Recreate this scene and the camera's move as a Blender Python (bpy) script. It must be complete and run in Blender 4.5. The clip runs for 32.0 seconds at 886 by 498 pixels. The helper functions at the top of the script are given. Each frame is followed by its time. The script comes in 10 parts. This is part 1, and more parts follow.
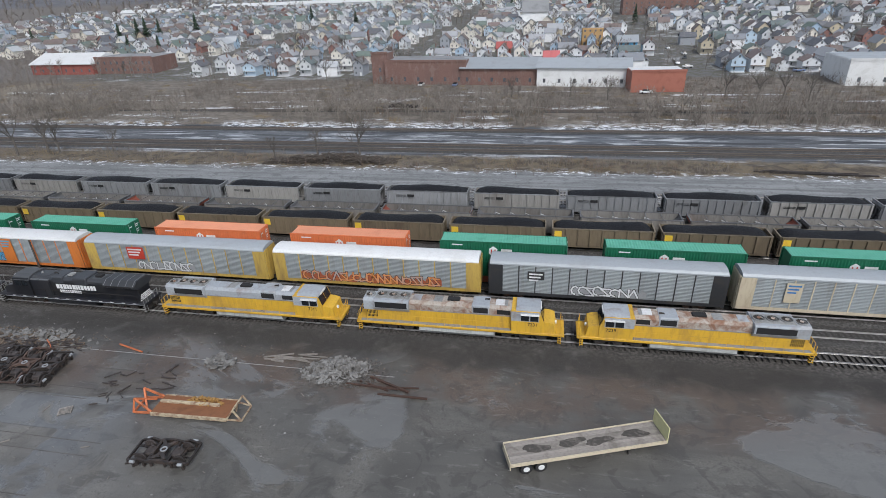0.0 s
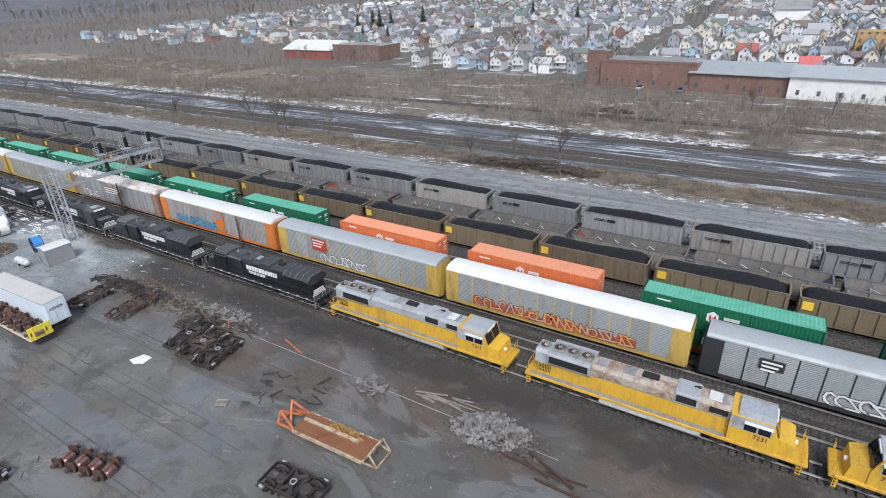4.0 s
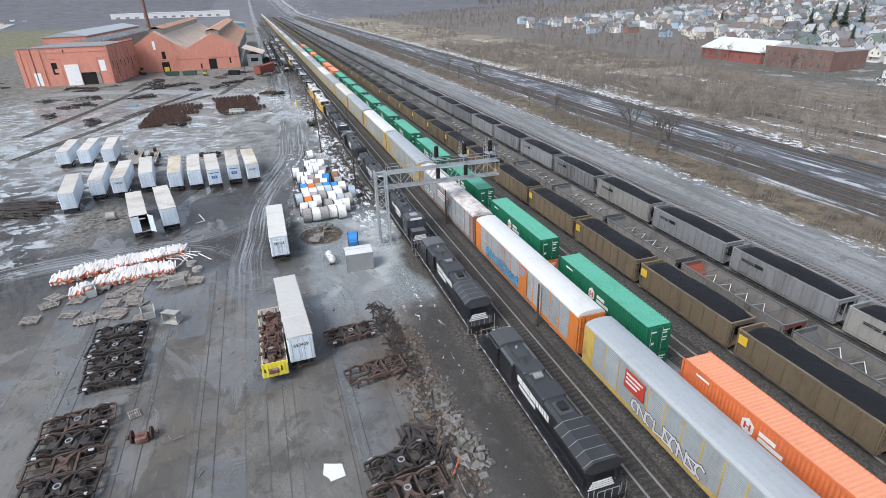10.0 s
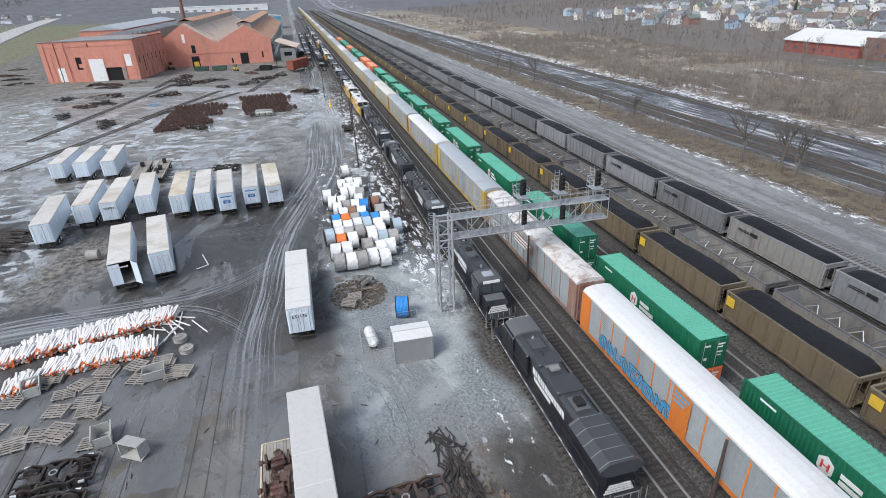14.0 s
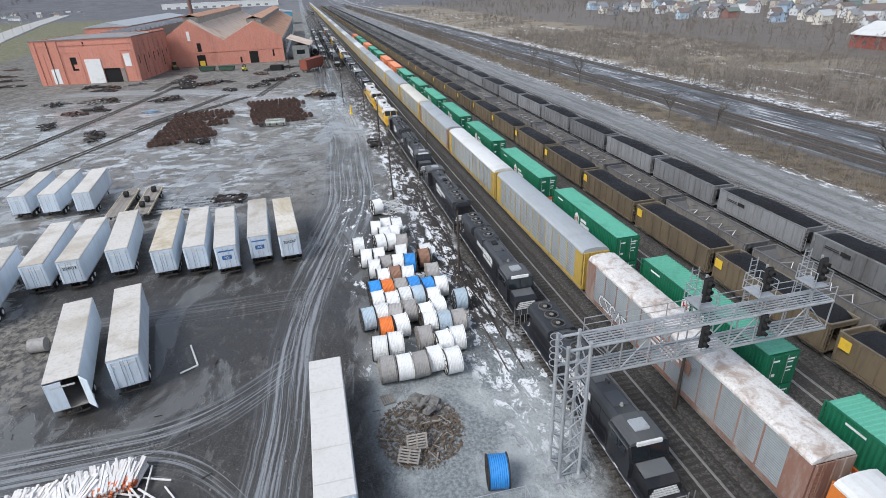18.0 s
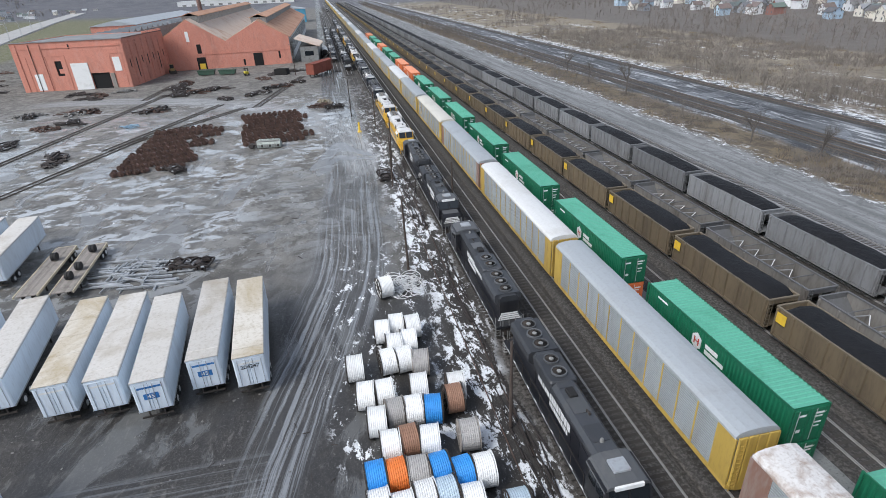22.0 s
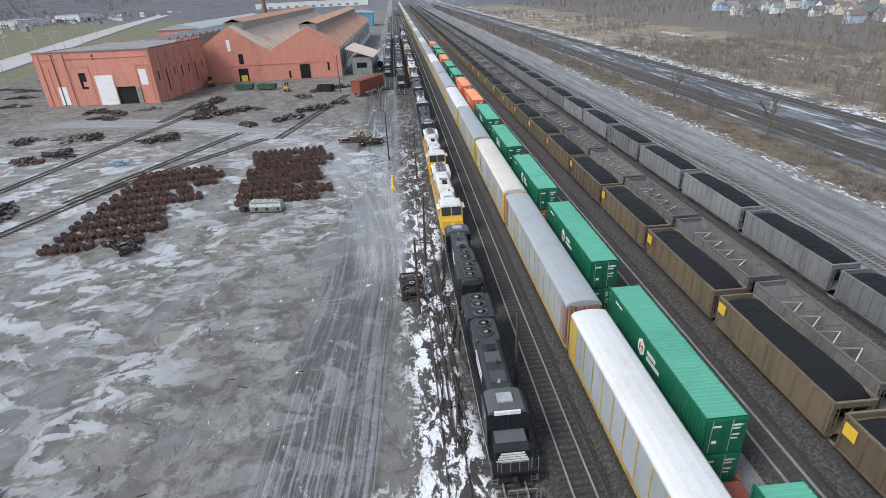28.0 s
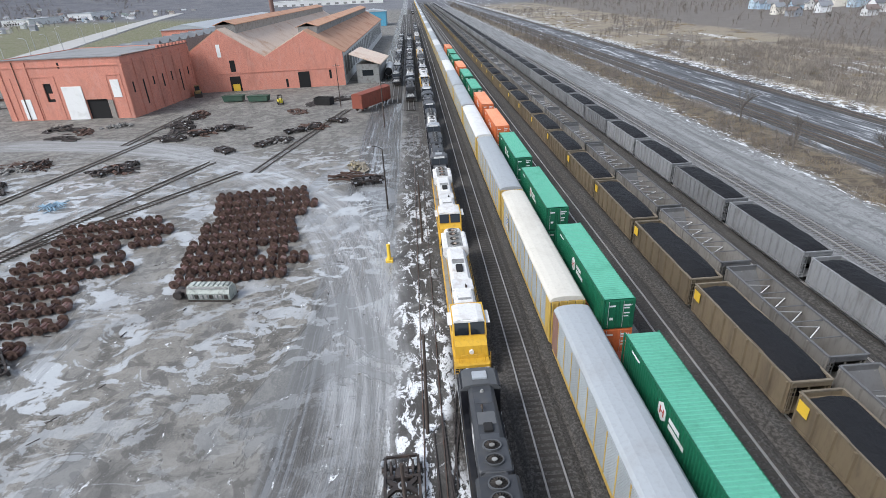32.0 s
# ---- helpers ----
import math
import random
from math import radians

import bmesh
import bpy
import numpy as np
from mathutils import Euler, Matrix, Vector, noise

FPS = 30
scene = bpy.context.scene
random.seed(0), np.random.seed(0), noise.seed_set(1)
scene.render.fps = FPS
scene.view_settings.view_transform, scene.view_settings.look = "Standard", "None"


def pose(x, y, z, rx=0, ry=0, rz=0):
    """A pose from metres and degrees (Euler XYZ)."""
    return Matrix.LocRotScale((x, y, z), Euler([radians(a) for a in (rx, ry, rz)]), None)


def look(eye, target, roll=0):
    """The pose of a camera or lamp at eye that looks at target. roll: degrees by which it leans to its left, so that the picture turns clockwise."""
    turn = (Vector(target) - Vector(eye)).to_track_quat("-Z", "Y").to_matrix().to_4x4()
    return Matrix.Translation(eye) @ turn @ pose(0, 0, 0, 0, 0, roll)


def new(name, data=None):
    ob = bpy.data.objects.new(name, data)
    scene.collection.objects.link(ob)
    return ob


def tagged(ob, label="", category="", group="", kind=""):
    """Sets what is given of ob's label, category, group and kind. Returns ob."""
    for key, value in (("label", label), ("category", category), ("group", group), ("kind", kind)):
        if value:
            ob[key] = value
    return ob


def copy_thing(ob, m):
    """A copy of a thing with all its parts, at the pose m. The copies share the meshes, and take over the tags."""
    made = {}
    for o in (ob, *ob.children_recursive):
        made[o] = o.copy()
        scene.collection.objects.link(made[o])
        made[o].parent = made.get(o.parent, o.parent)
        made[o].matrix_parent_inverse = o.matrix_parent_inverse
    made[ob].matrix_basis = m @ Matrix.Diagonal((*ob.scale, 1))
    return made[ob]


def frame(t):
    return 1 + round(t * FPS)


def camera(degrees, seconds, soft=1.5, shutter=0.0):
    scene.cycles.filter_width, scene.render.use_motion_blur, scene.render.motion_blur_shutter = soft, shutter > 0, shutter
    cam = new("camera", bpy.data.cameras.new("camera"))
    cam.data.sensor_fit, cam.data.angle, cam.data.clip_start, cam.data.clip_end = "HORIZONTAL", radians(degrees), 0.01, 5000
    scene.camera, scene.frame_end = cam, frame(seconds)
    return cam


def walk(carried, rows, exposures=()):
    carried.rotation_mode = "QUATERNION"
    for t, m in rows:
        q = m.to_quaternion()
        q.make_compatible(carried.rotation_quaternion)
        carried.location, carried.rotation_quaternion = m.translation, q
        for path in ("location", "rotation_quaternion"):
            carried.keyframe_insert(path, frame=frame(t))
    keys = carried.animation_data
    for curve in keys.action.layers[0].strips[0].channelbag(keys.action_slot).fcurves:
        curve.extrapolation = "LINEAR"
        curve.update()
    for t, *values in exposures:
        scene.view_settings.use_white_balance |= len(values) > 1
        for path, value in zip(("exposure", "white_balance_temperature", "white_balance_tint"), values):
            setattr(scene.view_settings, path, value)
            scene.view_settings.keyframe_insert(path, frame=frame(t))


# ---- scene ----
cam = camera(78.7, 32.0, 0.5)
METRES, EYE, TILT, LEAN, TURN = 187.0, 36.0, 0.0, 0.0, 11.2
ROWS = [
    (0.0, 0.0, 0.0, 0.0, -0.94, -25.95, 1.93),
    (0.5, -0.0011, 0.0031, -0.0015, 4.13, -25.78, 1.81),
    (1.0, -0.0008, 0.0071, -0.0014, 7.68, -25.74, 1.84),
    (1.5, -0.0014, 0.0126, -0.0016, 9.61, -25.75, 1.87),
    (2.0, -0.0023, 0.0194, -0.0019, 10.56, -25.79, 1.93),
    (2.5, -0.0037, 0.0276, -0.0022, 11.14, -25.84, 1.98),
    (4.5, -0.0134, 0.069, -0.0027, 24.38, -25.63, 1.94),
    (5.0, -0.017, 0.0814, -0.0027, 28.16, -25.56, 1.92),
    (5.5, -0.0212, 0.0941, -0.0028, 32.29, -25.48, 1.89),
    (6.0, -0.0263, 0.1072, -0.003, 36.72, -25.39, 1.82),
    (6.5, -0.0325, 0.1208, -0.0036, 41.13, -25.29, 1.81),
    (7.0, -0.0396, 0.1348, -0.0039, 43.57, -25.29, 1.83),
    (7.5, -0.0482, 0.1475, -0.0041, 45.73, -25.28, 1.83),
    (8.0, -0.0573, 0.1599, -0.0044, 49.35, -25.24, 1.75),
    (8.5, -0.0671, 0.1709, -0.0049, 53.14, -25.18, 1.66),
    (9.0, -0.077, 0.1808, -0.0057, 56.04, -25.19, 1.62),
    (9.5, -0.0877, 0.1889, -0.0069, 58.78, -25.19, 1.56),
    (10.0, -0.0996, 0.1966, -0.0087, 60.52, -25.21, 1.56),
    (10.5, -0.113, 0.2033, -0.0106, 61.89, -25.25, 1.6),
    (11.0, -0.1275, 0.2094, -0.0123, 62.85, -25.29, 1.63),
    (11.5, -0.1431, 0.2152, -0.0139, 63.27, -25.35, 1.69),
    (12.0, -0.1598, 0.22, -0.0155, 63.42, -25.44, 1.74),
    (12.5, -0.1771, 0.2244, -0.0171, 63.57, -25.51, 1.82),
    (13.0, -0.1948, 0.2281, -0.0184, 63.75, -25.58, 1.85),
    (13.5, -0.2129, 0.2314, -0.0196, 63.88, -25.62, 1.87),
    (14.0, -0.231, 0.2341, -0.0205, 64.02, -25.69, 1.92),
    (14.5, -0.249, 0.2363, -0.0213, 64.17, -25.74, 1.95),
    (16.5, -0.3168, 0.2449, -0.0243, 64.72, -25.92, 2.07),
    (17.0, -0.3327, 0.2475, -0.025, 64.8, -25.98, 2.12),
    (17.5, -0.3482, 0.2504, -0.0256, 64.92, -26.03, 2.17),
    (18.0, -0.3639, 0.2537, -0.0263, 64.99, -26.11, 2.24),
    (18.5, -0.3798, 0.2575, -0.0271, 65.14, -26.15, 2.28),
    (19.0, -0.3961, 0.2622, -0.0277, 65.28, -26.2, 2.3),
    (19.5, -0.4123, 0.2673, -0.0279, 65.35, -26.24, 2.34),
    (20.0, -0.4288, 0.2733, -0.0284, 65.42, -26.29, 2.38),
    (20.5, -0.445, 0.2798, -0.0285, 65.49, -26.32, 2.42),
    (21.0, -0.4619, 0.2869, -0.0289, 66.17, -26.33, 2.43),
    (21.5, -0.4786, 0.2944, -0.0289, 66.34, -26.36, 2.46),
    (22.0, -0.4947, 0.3018, -0.0289, 66.63, -26.39, 2.5),
    (22.5, -0.5111, 0.3095, -0.0294, 67.82, -26.37, 2.52),
    (23.0, -0.5275, 0.3176, -0.0297, 68.95, -26.36, 2.57),
    (23.5, -0.5437, 0.3255, -0.03, 69.94, -26.34, 2.57),
    (24.0, -0.5594, 0.3336, -0.0304, 70.61, -26.32, 2.59),
    (24.5, -0.5749, 0.3411, -0.0306, 70.93, -26.19, 2.58),
    (25.0, -0.5904, 0.3488, -0.0307, 71.59, -26.04, 2.62),
    (25.5, -0.6059, 0.3557, -0.0308, 72.46, -25.86, 2.6),
    (27.5, -0.6717, 0.3799, -0.0303, 73.73, -25.82, 2.56),
    (28.0, -0.6889, 0.3855, -0.0301, 73.87, -25.85, 2.6),
    (28.5, -0.7062, 0.3911, -0.0299, 73.99, -25.88, 2.6),
    (29.0, -0.7236, 0.3964, -0.0299, 74.26, -25.9, 2.65),
    (29.5, -0.741, 0.4017, -0.03, 74.96, -25.91, 2.65),
    (30.0, -0.7586, 0.4065, -0.0298, 75.16, -25.94, 2.63),
    (30.5, -0.7764, 0.4114, -0.0299, 75.28, -25.94, 2.65),
    (31.0, -0.7942, 0.4162, -0.0297, 75.35, -25.96, 2.67),
    (31.5, -0.8121, 0.4211, -0.0294, 75.41, -25.98, 2.67),
    (32.0, -0.8301, 0.4261, -0.0295, 75.48, -26.01, 2.7),
]
walk(cam, [(t, pose(0, 0, EYE, TILT, LEAN, TURN) @ pose(METRES * x, METRES * y, METRES * z, 90 + pitch, roll, yaw)) for t, x, y, z, yaw, pitch, roll in ROWS],
     [(0.0, 0.72), (1.0, 0.98), (6.0, 1.05), (9.0, 1.12), (13.0, 1.05), (17.0, 0.93), (25.0, 0.9), (28.0, 0.93), (32.0, 1.12)])

# ---- light: an overcast winter sky, weak broad sun ----
world = bpy.data.worlds.new("overcast_sky")
scene.world = world
world.use_nodes = True
wn, wl = world.node_tree.nodes, world.node_tree.links
sky = wn.new("ShaderNodeTexSky")
sky.sky_type = "NISHITA"
sky.sun_disc = False
sky.sun_elevation, sky.sun_rotation = radians(42), radians(150)
sky.air_density, sky.dust_density, sky.ozone_density = 1.0, 1.5, 3.0
hs = wn.new("ShaderNodeHueSaturation")
hs.inputs["Saturation"].default_value = 0.50
wl.new(sky.outputs[0], hs.inputs["Color"])
wl.new(hs.outputs[0], wn["Background"].inputs["Color"])
wn["Background"].inputs["Strength"].default_value = 0.106
sun_data = bpy.data.lights.new("sun", "SUN")
sun_data.energy, sun_data.angle, sun_data.color = 1.25, radians(20), (1.0, 0.99, 0.98)
sun = new("sun", sun_data)
sun.matrix_world = look((0, 0, 100), (-30, 52, 30))


# ---- materials ----
class Nodes:
    """Small wrapper that wires up a material's node tree."""

    def __init__(self, name):
        self.m = bpy.data.materials.new(name)
        self.m.use_nodes = True
        self.t = self.m.node_tree
        self.b = self.t.nodes["Principled BSDF"]
        self.pos = self.t.nodes.new("ShaderNodeNewGeometry").outputs["Position"]

    def put(self, socket, v):
        if hasattr(v, "is_output"):
            self.t.links.new(v, socket)
        elif isinstance(v, (tuple, list)):
            socket.default_value = (*v, 1.0) if len(v) == 3 and len(socket.default_value) == 4 else v
        else:
            socket.default_value = v

    def math(self, op, a, b=0.0, clamp=False):
        n = self.t.nodes.new("ShaderNodeMath")
        n.operation, n.use_clamp = op, clamp
        self.put(n.inputs[0], a)
        self.put(n.inputs[1], b)
        return n.outputs[0]

    def scaled(self, sx, sy, sz, vec=None):
        n = self.t.nodes.new("ShaderNodeVectorMath")
        n.operation = "MULTIPLY"
        self.put(n.inputs[0], vec or self.pos)
        n.inputs[1].default_value = (sx, sy, sz)
        return n.outputs[0]

    def noise(self, scale, detail=3.0, rough=0.55, vec=None, warp=0.0):
        n = self.t.nodes.new("ShaderNodeTexNoise")
        n.inputs["Scale"].default_value, n.inputs["Detail"].default_value = scale, detail
        n.inputs["Roughness"].default_value, n.inputs["Distortion"].default_value = rough, warp
        self.put(n.inputs["Vector"], vec or self.pos)
        return n.outputs["Fac"]

    def step(self, v, lo, hi):
        n = self.t.nodes.new("ShaderNodeMapRange")
        n.interpolation_type = "SMOOTHSTEP"
        self.put(n.inputs["Value"], v)
        n.inputs["From Min"].default_value, n.inputs["From Max"].default_value = lo, hi
        return n.outputs[0]

    def mix(self, f, a, b, mode="MIX"):
        n = self.t.nodes.new("ShaderNodeMix")
        n.data_type, n.blend_type = "RGBA", mode
        self.put(n.inputs["Factor"], f)
        self.put(n.inputs["A"], a)
        self.put(n.inputs["B"], b)
        return n.outputs["Result"]

    def split(self, vec=None):
        n = self.t.nodes.new("ShaderNodeSeparateXYZ")
        self.put(n.inputs[0], vec or self.pos)
        return n.outputs

    def bump(self, h, strength, dist):
        n = self.t.nodes.new("ShaderNodeBump")
        n.inputs["Strength"].default_value, n.inputs["Distance"].default_value = strength, dist
        self.put(n.inputs["Height"], h)
        self.t.links.new(n.outputs[0], self.b.inputs["Normal"])

    def out(self, color, rough=0.6, metal=0.0):
        self.put(self.b.inputs["Base Color"], color)
        self.put(self.b.inputs["Roughness"], rough)
        self.put(self.b.inputs["Metallic"], metal)
        return self.m


def shade(c, k):
    return tuple(min(1.0, v * k) for v in c)


def surf(name, base, rough=0.6, metal=0.0, dirt=None, amount=0.45, big=0.35, fine=4.0, spread=0.12, streak=False, bump=0.25, grime=0.5):
    """Painted or bare surface: object-to-object spread, large stains of the dirt colour, fine grain and relief."""
    n = Nodes(name)
    dirt = dirt or shade(base, 0.55)
    info = n.t.nodes.new("ShaderNodeObjectInfo")
    lift = n.math("ADD", n.math("MULTIPLY", info.outputs["Random"], 2 * spread), 1.0 - spread)
    vec = n.scaled(1.0, 1.0, 0.22) if streak else n.pos
    stain = n.step(n.noise(big, 5.0, 0.62, vec, 0.6), grime - 0.03, grime + 0.25)
    grain = n.noise(fine, 4.0, 0.6, vec)
    c = n.mix(n.math("MULTIPLY", stain, amount), base, dirt)
    c = n.mix(n.math("MULTIPLY", n.step(grain, 0.45, 0.75), amount * 0.5), c, shade(dirt, 0.8))
    comb = n.t.nodes.new("ShaderNodeCombineColor")
    for k in range(3):
        n.put(comb.inputs[k], lift)
    c = n.mix(1.0, c, comb.outputs[0], "MULTIPLY")
    r = n.math("ADD", n.math("MULTIPLY", stain, 0.18), rough, True)
    if bump:
        n.bump(grain, bump, 0.02)
    return n.out(c, r, metal)


RUST, GRIME, SOOT = (0.16, 0.06, 0.032), (0.09, 0.075, 0.06), (0.03, 0.03, 0.032)
yellow = surf("yellow_loco_paint", (0.62, 0.37, 0.035), 0.5, 0, (0.33, 0.2, 0.06), 0.7, 0.6, streak=True, spread=0.05)
loco_grey = surf("grey_loco_roof_paint", (0.34, 0.37, 0.40), 0.5, 0, (0.19, 0.12, 0.08), 0.55, 0.6, spread=0.08)
loco_white = surf("chalked_white_paint", (0.66, 0.67, 0.67), 0.55, 0, (0.3, 0.2, 0.14), 0.5, 0.7)
rusty_roof = surf("rust_blistered_roof", (0.42, 0.38, 0.33), 0.75, 0, (0.22, 0.1, 0.055), 0.9, 0.9, grime=0.42)
black = surf("black_loco_paint", (0.012, 0.013, 0.017), 0.35, 0, (0.042, 0.04, 0.038), 0.6, 0.6, streak=True, spread=0.3)
cab_grey = surf("dusty_cab_roof", (0.085, 0.09, 0.096), 0.55, 0, (0.14, 0.14, 0.14), 0.5, 0.8, spread=0.3)
black_roof = surf("sooty_black_roof", (0.042, 0.046, 0.053), 0.5, 0, (0.075, 0.075, 0.076), 0.55, 0.9, spread=0.35)
under = surf("dark_running_gear", (0.035, 0.031, 0.028), 0.8, 0.1, (0.085, 0.06, 0.045), 0.6, 1.2, spread=0.2)
tank_grey = surf("grey_fuel_tank", (0.25, 0.255, 0.25), 0.6, 0, GRIME, 0.7, 0.6)
silver = surf("silver_tank_paint", (0.42, 0.43, 0.42), 0.5, 0.1, (0.2, 0.19, 0.17), 0.7, 0.7, streak=True)
steel = surf("bare_wheel_steel", (0.13, 0.10, 0.085), 0.5, 0.5, RUST, 0.7, 1.4)
white_trim = surf("white_trim_paint", (0.72, 0.73, 0.73), 0.5, 0, (0.4, 0.38, 0.34), 0.4, 0.8)
n_ = Nodes("dark_cab_glass")
glass = n_.out((0.012, 0.016, 0.02), 0.08)
galv = surf("galvanised_steel", (0.48, 0.50, 0.52), 0.42, 0.55, (0.34, 0.35, 0.36), 0.5, 0.8)
panel_grey = surf("galvanised_rack_panel", (0.285, 0.315, 0.325), 0.5, 0.1, (0.20, 0.20, 0.19), 0.6, 0.5, streak=True, spread=0.1, grime=0.52)
rack_yellow = surf("rack_yellow_paint", (0.52, 0.36, 0.085), 0.6, 0, (0.24, 0.15, 0.08), 0.65, 0.6, streak=True, spread=0.12)
rack_orange = surf("rack_orange_paint", (0.66, 0.2, 0.04), 0.55, 0, (0.3, 0.12, 0.06), 0.5, 0.6, streak=True)
rack_brown = surf("rack_brown_paint", (0.26, 0.14, 0.105), 0.65, 0, (0.42, 0.38, 0.34), 0.9, 0.5, streak=True)
rack_black = surf("rack_black_paint", (0.03, 0.032, 0.036), 0.55, 0, GRIME, 0.5, 0.5)
rust_cream = surf("rust_streaked_cream_paint", (0.50, 0.42, 0.29), 0.7, 0, RUST, 0.85, 1.4, grime=0.45)
rack_cream = surf("rack_cream_paint", (0.56, 0.49, 0.36), 0.6, 0, (0.33, 0.24, 0.16), 0.6, 0.5, streak=True)
roof_grey = surf("grey_rack_roof", (0.35, 0.38, 0.405), 0.5, 0.1, (0.30, 0.31, 0.32), 0.55, 0.25, spread=0.1)
roof_white = surf("white_rack_roof", (0.66, 0.67, 0.67), 0.5, 0, (0.50, 0.495, 0.475), 0.5, 0.25, spread=0.06)
roof_cream = surf("cream_white_rack_roof", (0.62, 0.60, 0.54), 0.55, 0, (0.48, 0.455, 0.40), 0.5, 0.25, spread=0.05)
roof_snow = surf("dirty_rack_roof_with_snow", (0.58, 0.57, 0.56), 0.7, 0, (0.30, 0.23, 0.19), 0.9, 0.9, fine=6.0, grime=0.46)
# container roofs paler than walls: the sky's light on top is in the paint
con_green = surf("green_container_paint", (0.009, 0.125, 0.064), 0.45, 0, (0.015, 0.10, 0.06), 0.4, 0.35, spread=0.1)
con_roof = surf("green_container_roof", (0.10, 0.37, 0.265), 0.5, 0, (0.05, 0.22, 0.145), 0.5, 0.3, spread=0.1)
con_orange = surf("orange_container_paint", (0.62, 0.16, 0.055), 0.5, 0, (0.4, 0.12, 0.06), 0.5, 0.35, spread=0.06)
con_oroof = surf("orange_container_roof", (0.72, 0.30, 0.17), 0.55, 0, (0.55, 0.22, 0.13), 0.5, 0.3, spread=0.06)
tan = surf("olive_tan_hopper_paint", (0.165, 0.13, 0.084), 0.7, 0, (0.085, 0.066, 0.048), 0.7, 0.4, streak=True, spread=0.16)
tan_rim = surf("dusty_hopper_rim", (0.175, 0.145, 0.105), 0.75, 0, (0.09, 0.075, 0.06), 0.6, 0.7)
ns_grey = surf("grey_hopper_paint", (0.215, 0.222, 0.23), 0.6, 0, (0.11, 0.104, 0.098), 0.7, 0.35, streak=True, spread=0.28)
ns_brown = surf("dirty_hopper_paint", (0.21, 0.20, 0.185), 0.65, 0, (0.085, 0.07, 0.058), 0.7, 0.35, streak=True, spread=0.2)
ns_rim = surf("pale_hopper_rim", (0.34, 0.345, 0.35), 0.6, 0, (0.17, 0.16, 0.15), 0.5, 0.5)
ns_pale = surf("chalky_hopper_paint", (0.27, 0.263, 0.248), 0.65, 0, (0.14, 0.12, 0.105), 0.7, 0.35, streak=True, spread=0.25)
inner_grey = surf("worn_hopper_lining", (0.13, 0.132, 0.136), 0.5, 0.1, (0.10, 0.095, 0.09), 0.6, 0.5)
red_ox = surf("red_oxide_paint", (0.25, 0.065, 0.04), 0.65, 0, (0.12, 0.05, 0.035), 0.6, 0.5)
placard = surf("yellow_placard", (0.78, 0.52, 0.05), 0.5, 0, (0.5, 0.33, 0.08), 0.4, 1.0)
red_sign = surf("red_sign_panel", (0.48, 0.05, 0.03), 0.5, 0, (0.3, 0.06, 0.04), 0.4, 0.8)
blue_paint = surf("blue_paint", (0.03, 0.16, 0.42), 0.5, 0, (0.05, 0.12, 0.25), 0.4, 0.8)
coal_n = Nodes("coal_lumps")
cg = coal_n.noise(3.5, 6.0, 0.7)
coal_n.bump(cg, 0.9, 0.15)
coal_n.b.inputs["Specular IOR Level"].default_value = 0.25
coal = coal_n.out(coal_n.mix(cg, (0.003, 0.0033, 0.004), (0.018, 0.019, 0.023)), 0.65)


def part(name, mesh, material, parent=None, label="", loc=(0, 0, 0), rz=0.0):
    """Link a mesh builder's mesh as one object under a thing or a part."""
    data = mesh.data(name, material) if isinstance(mesh, Build) else mesh
    ob = new(name, data)
    if parent is not None:
        ob.parent = parent
    ob.location = loc
    ob.rotation_euler = (0, 0, rz)
    if label:
        ob["label"] = label
    return ob


def thing(name, label, category, group="", loc=(0, 0, 0), rz=0.0, kind=""):
    ob = new(name)
    ob.empty_display_size = 0.3
    ob.location, ob.rotation_euler = loc, (0, 0, rz)
    return tagged(ob, label, category, group, kind)


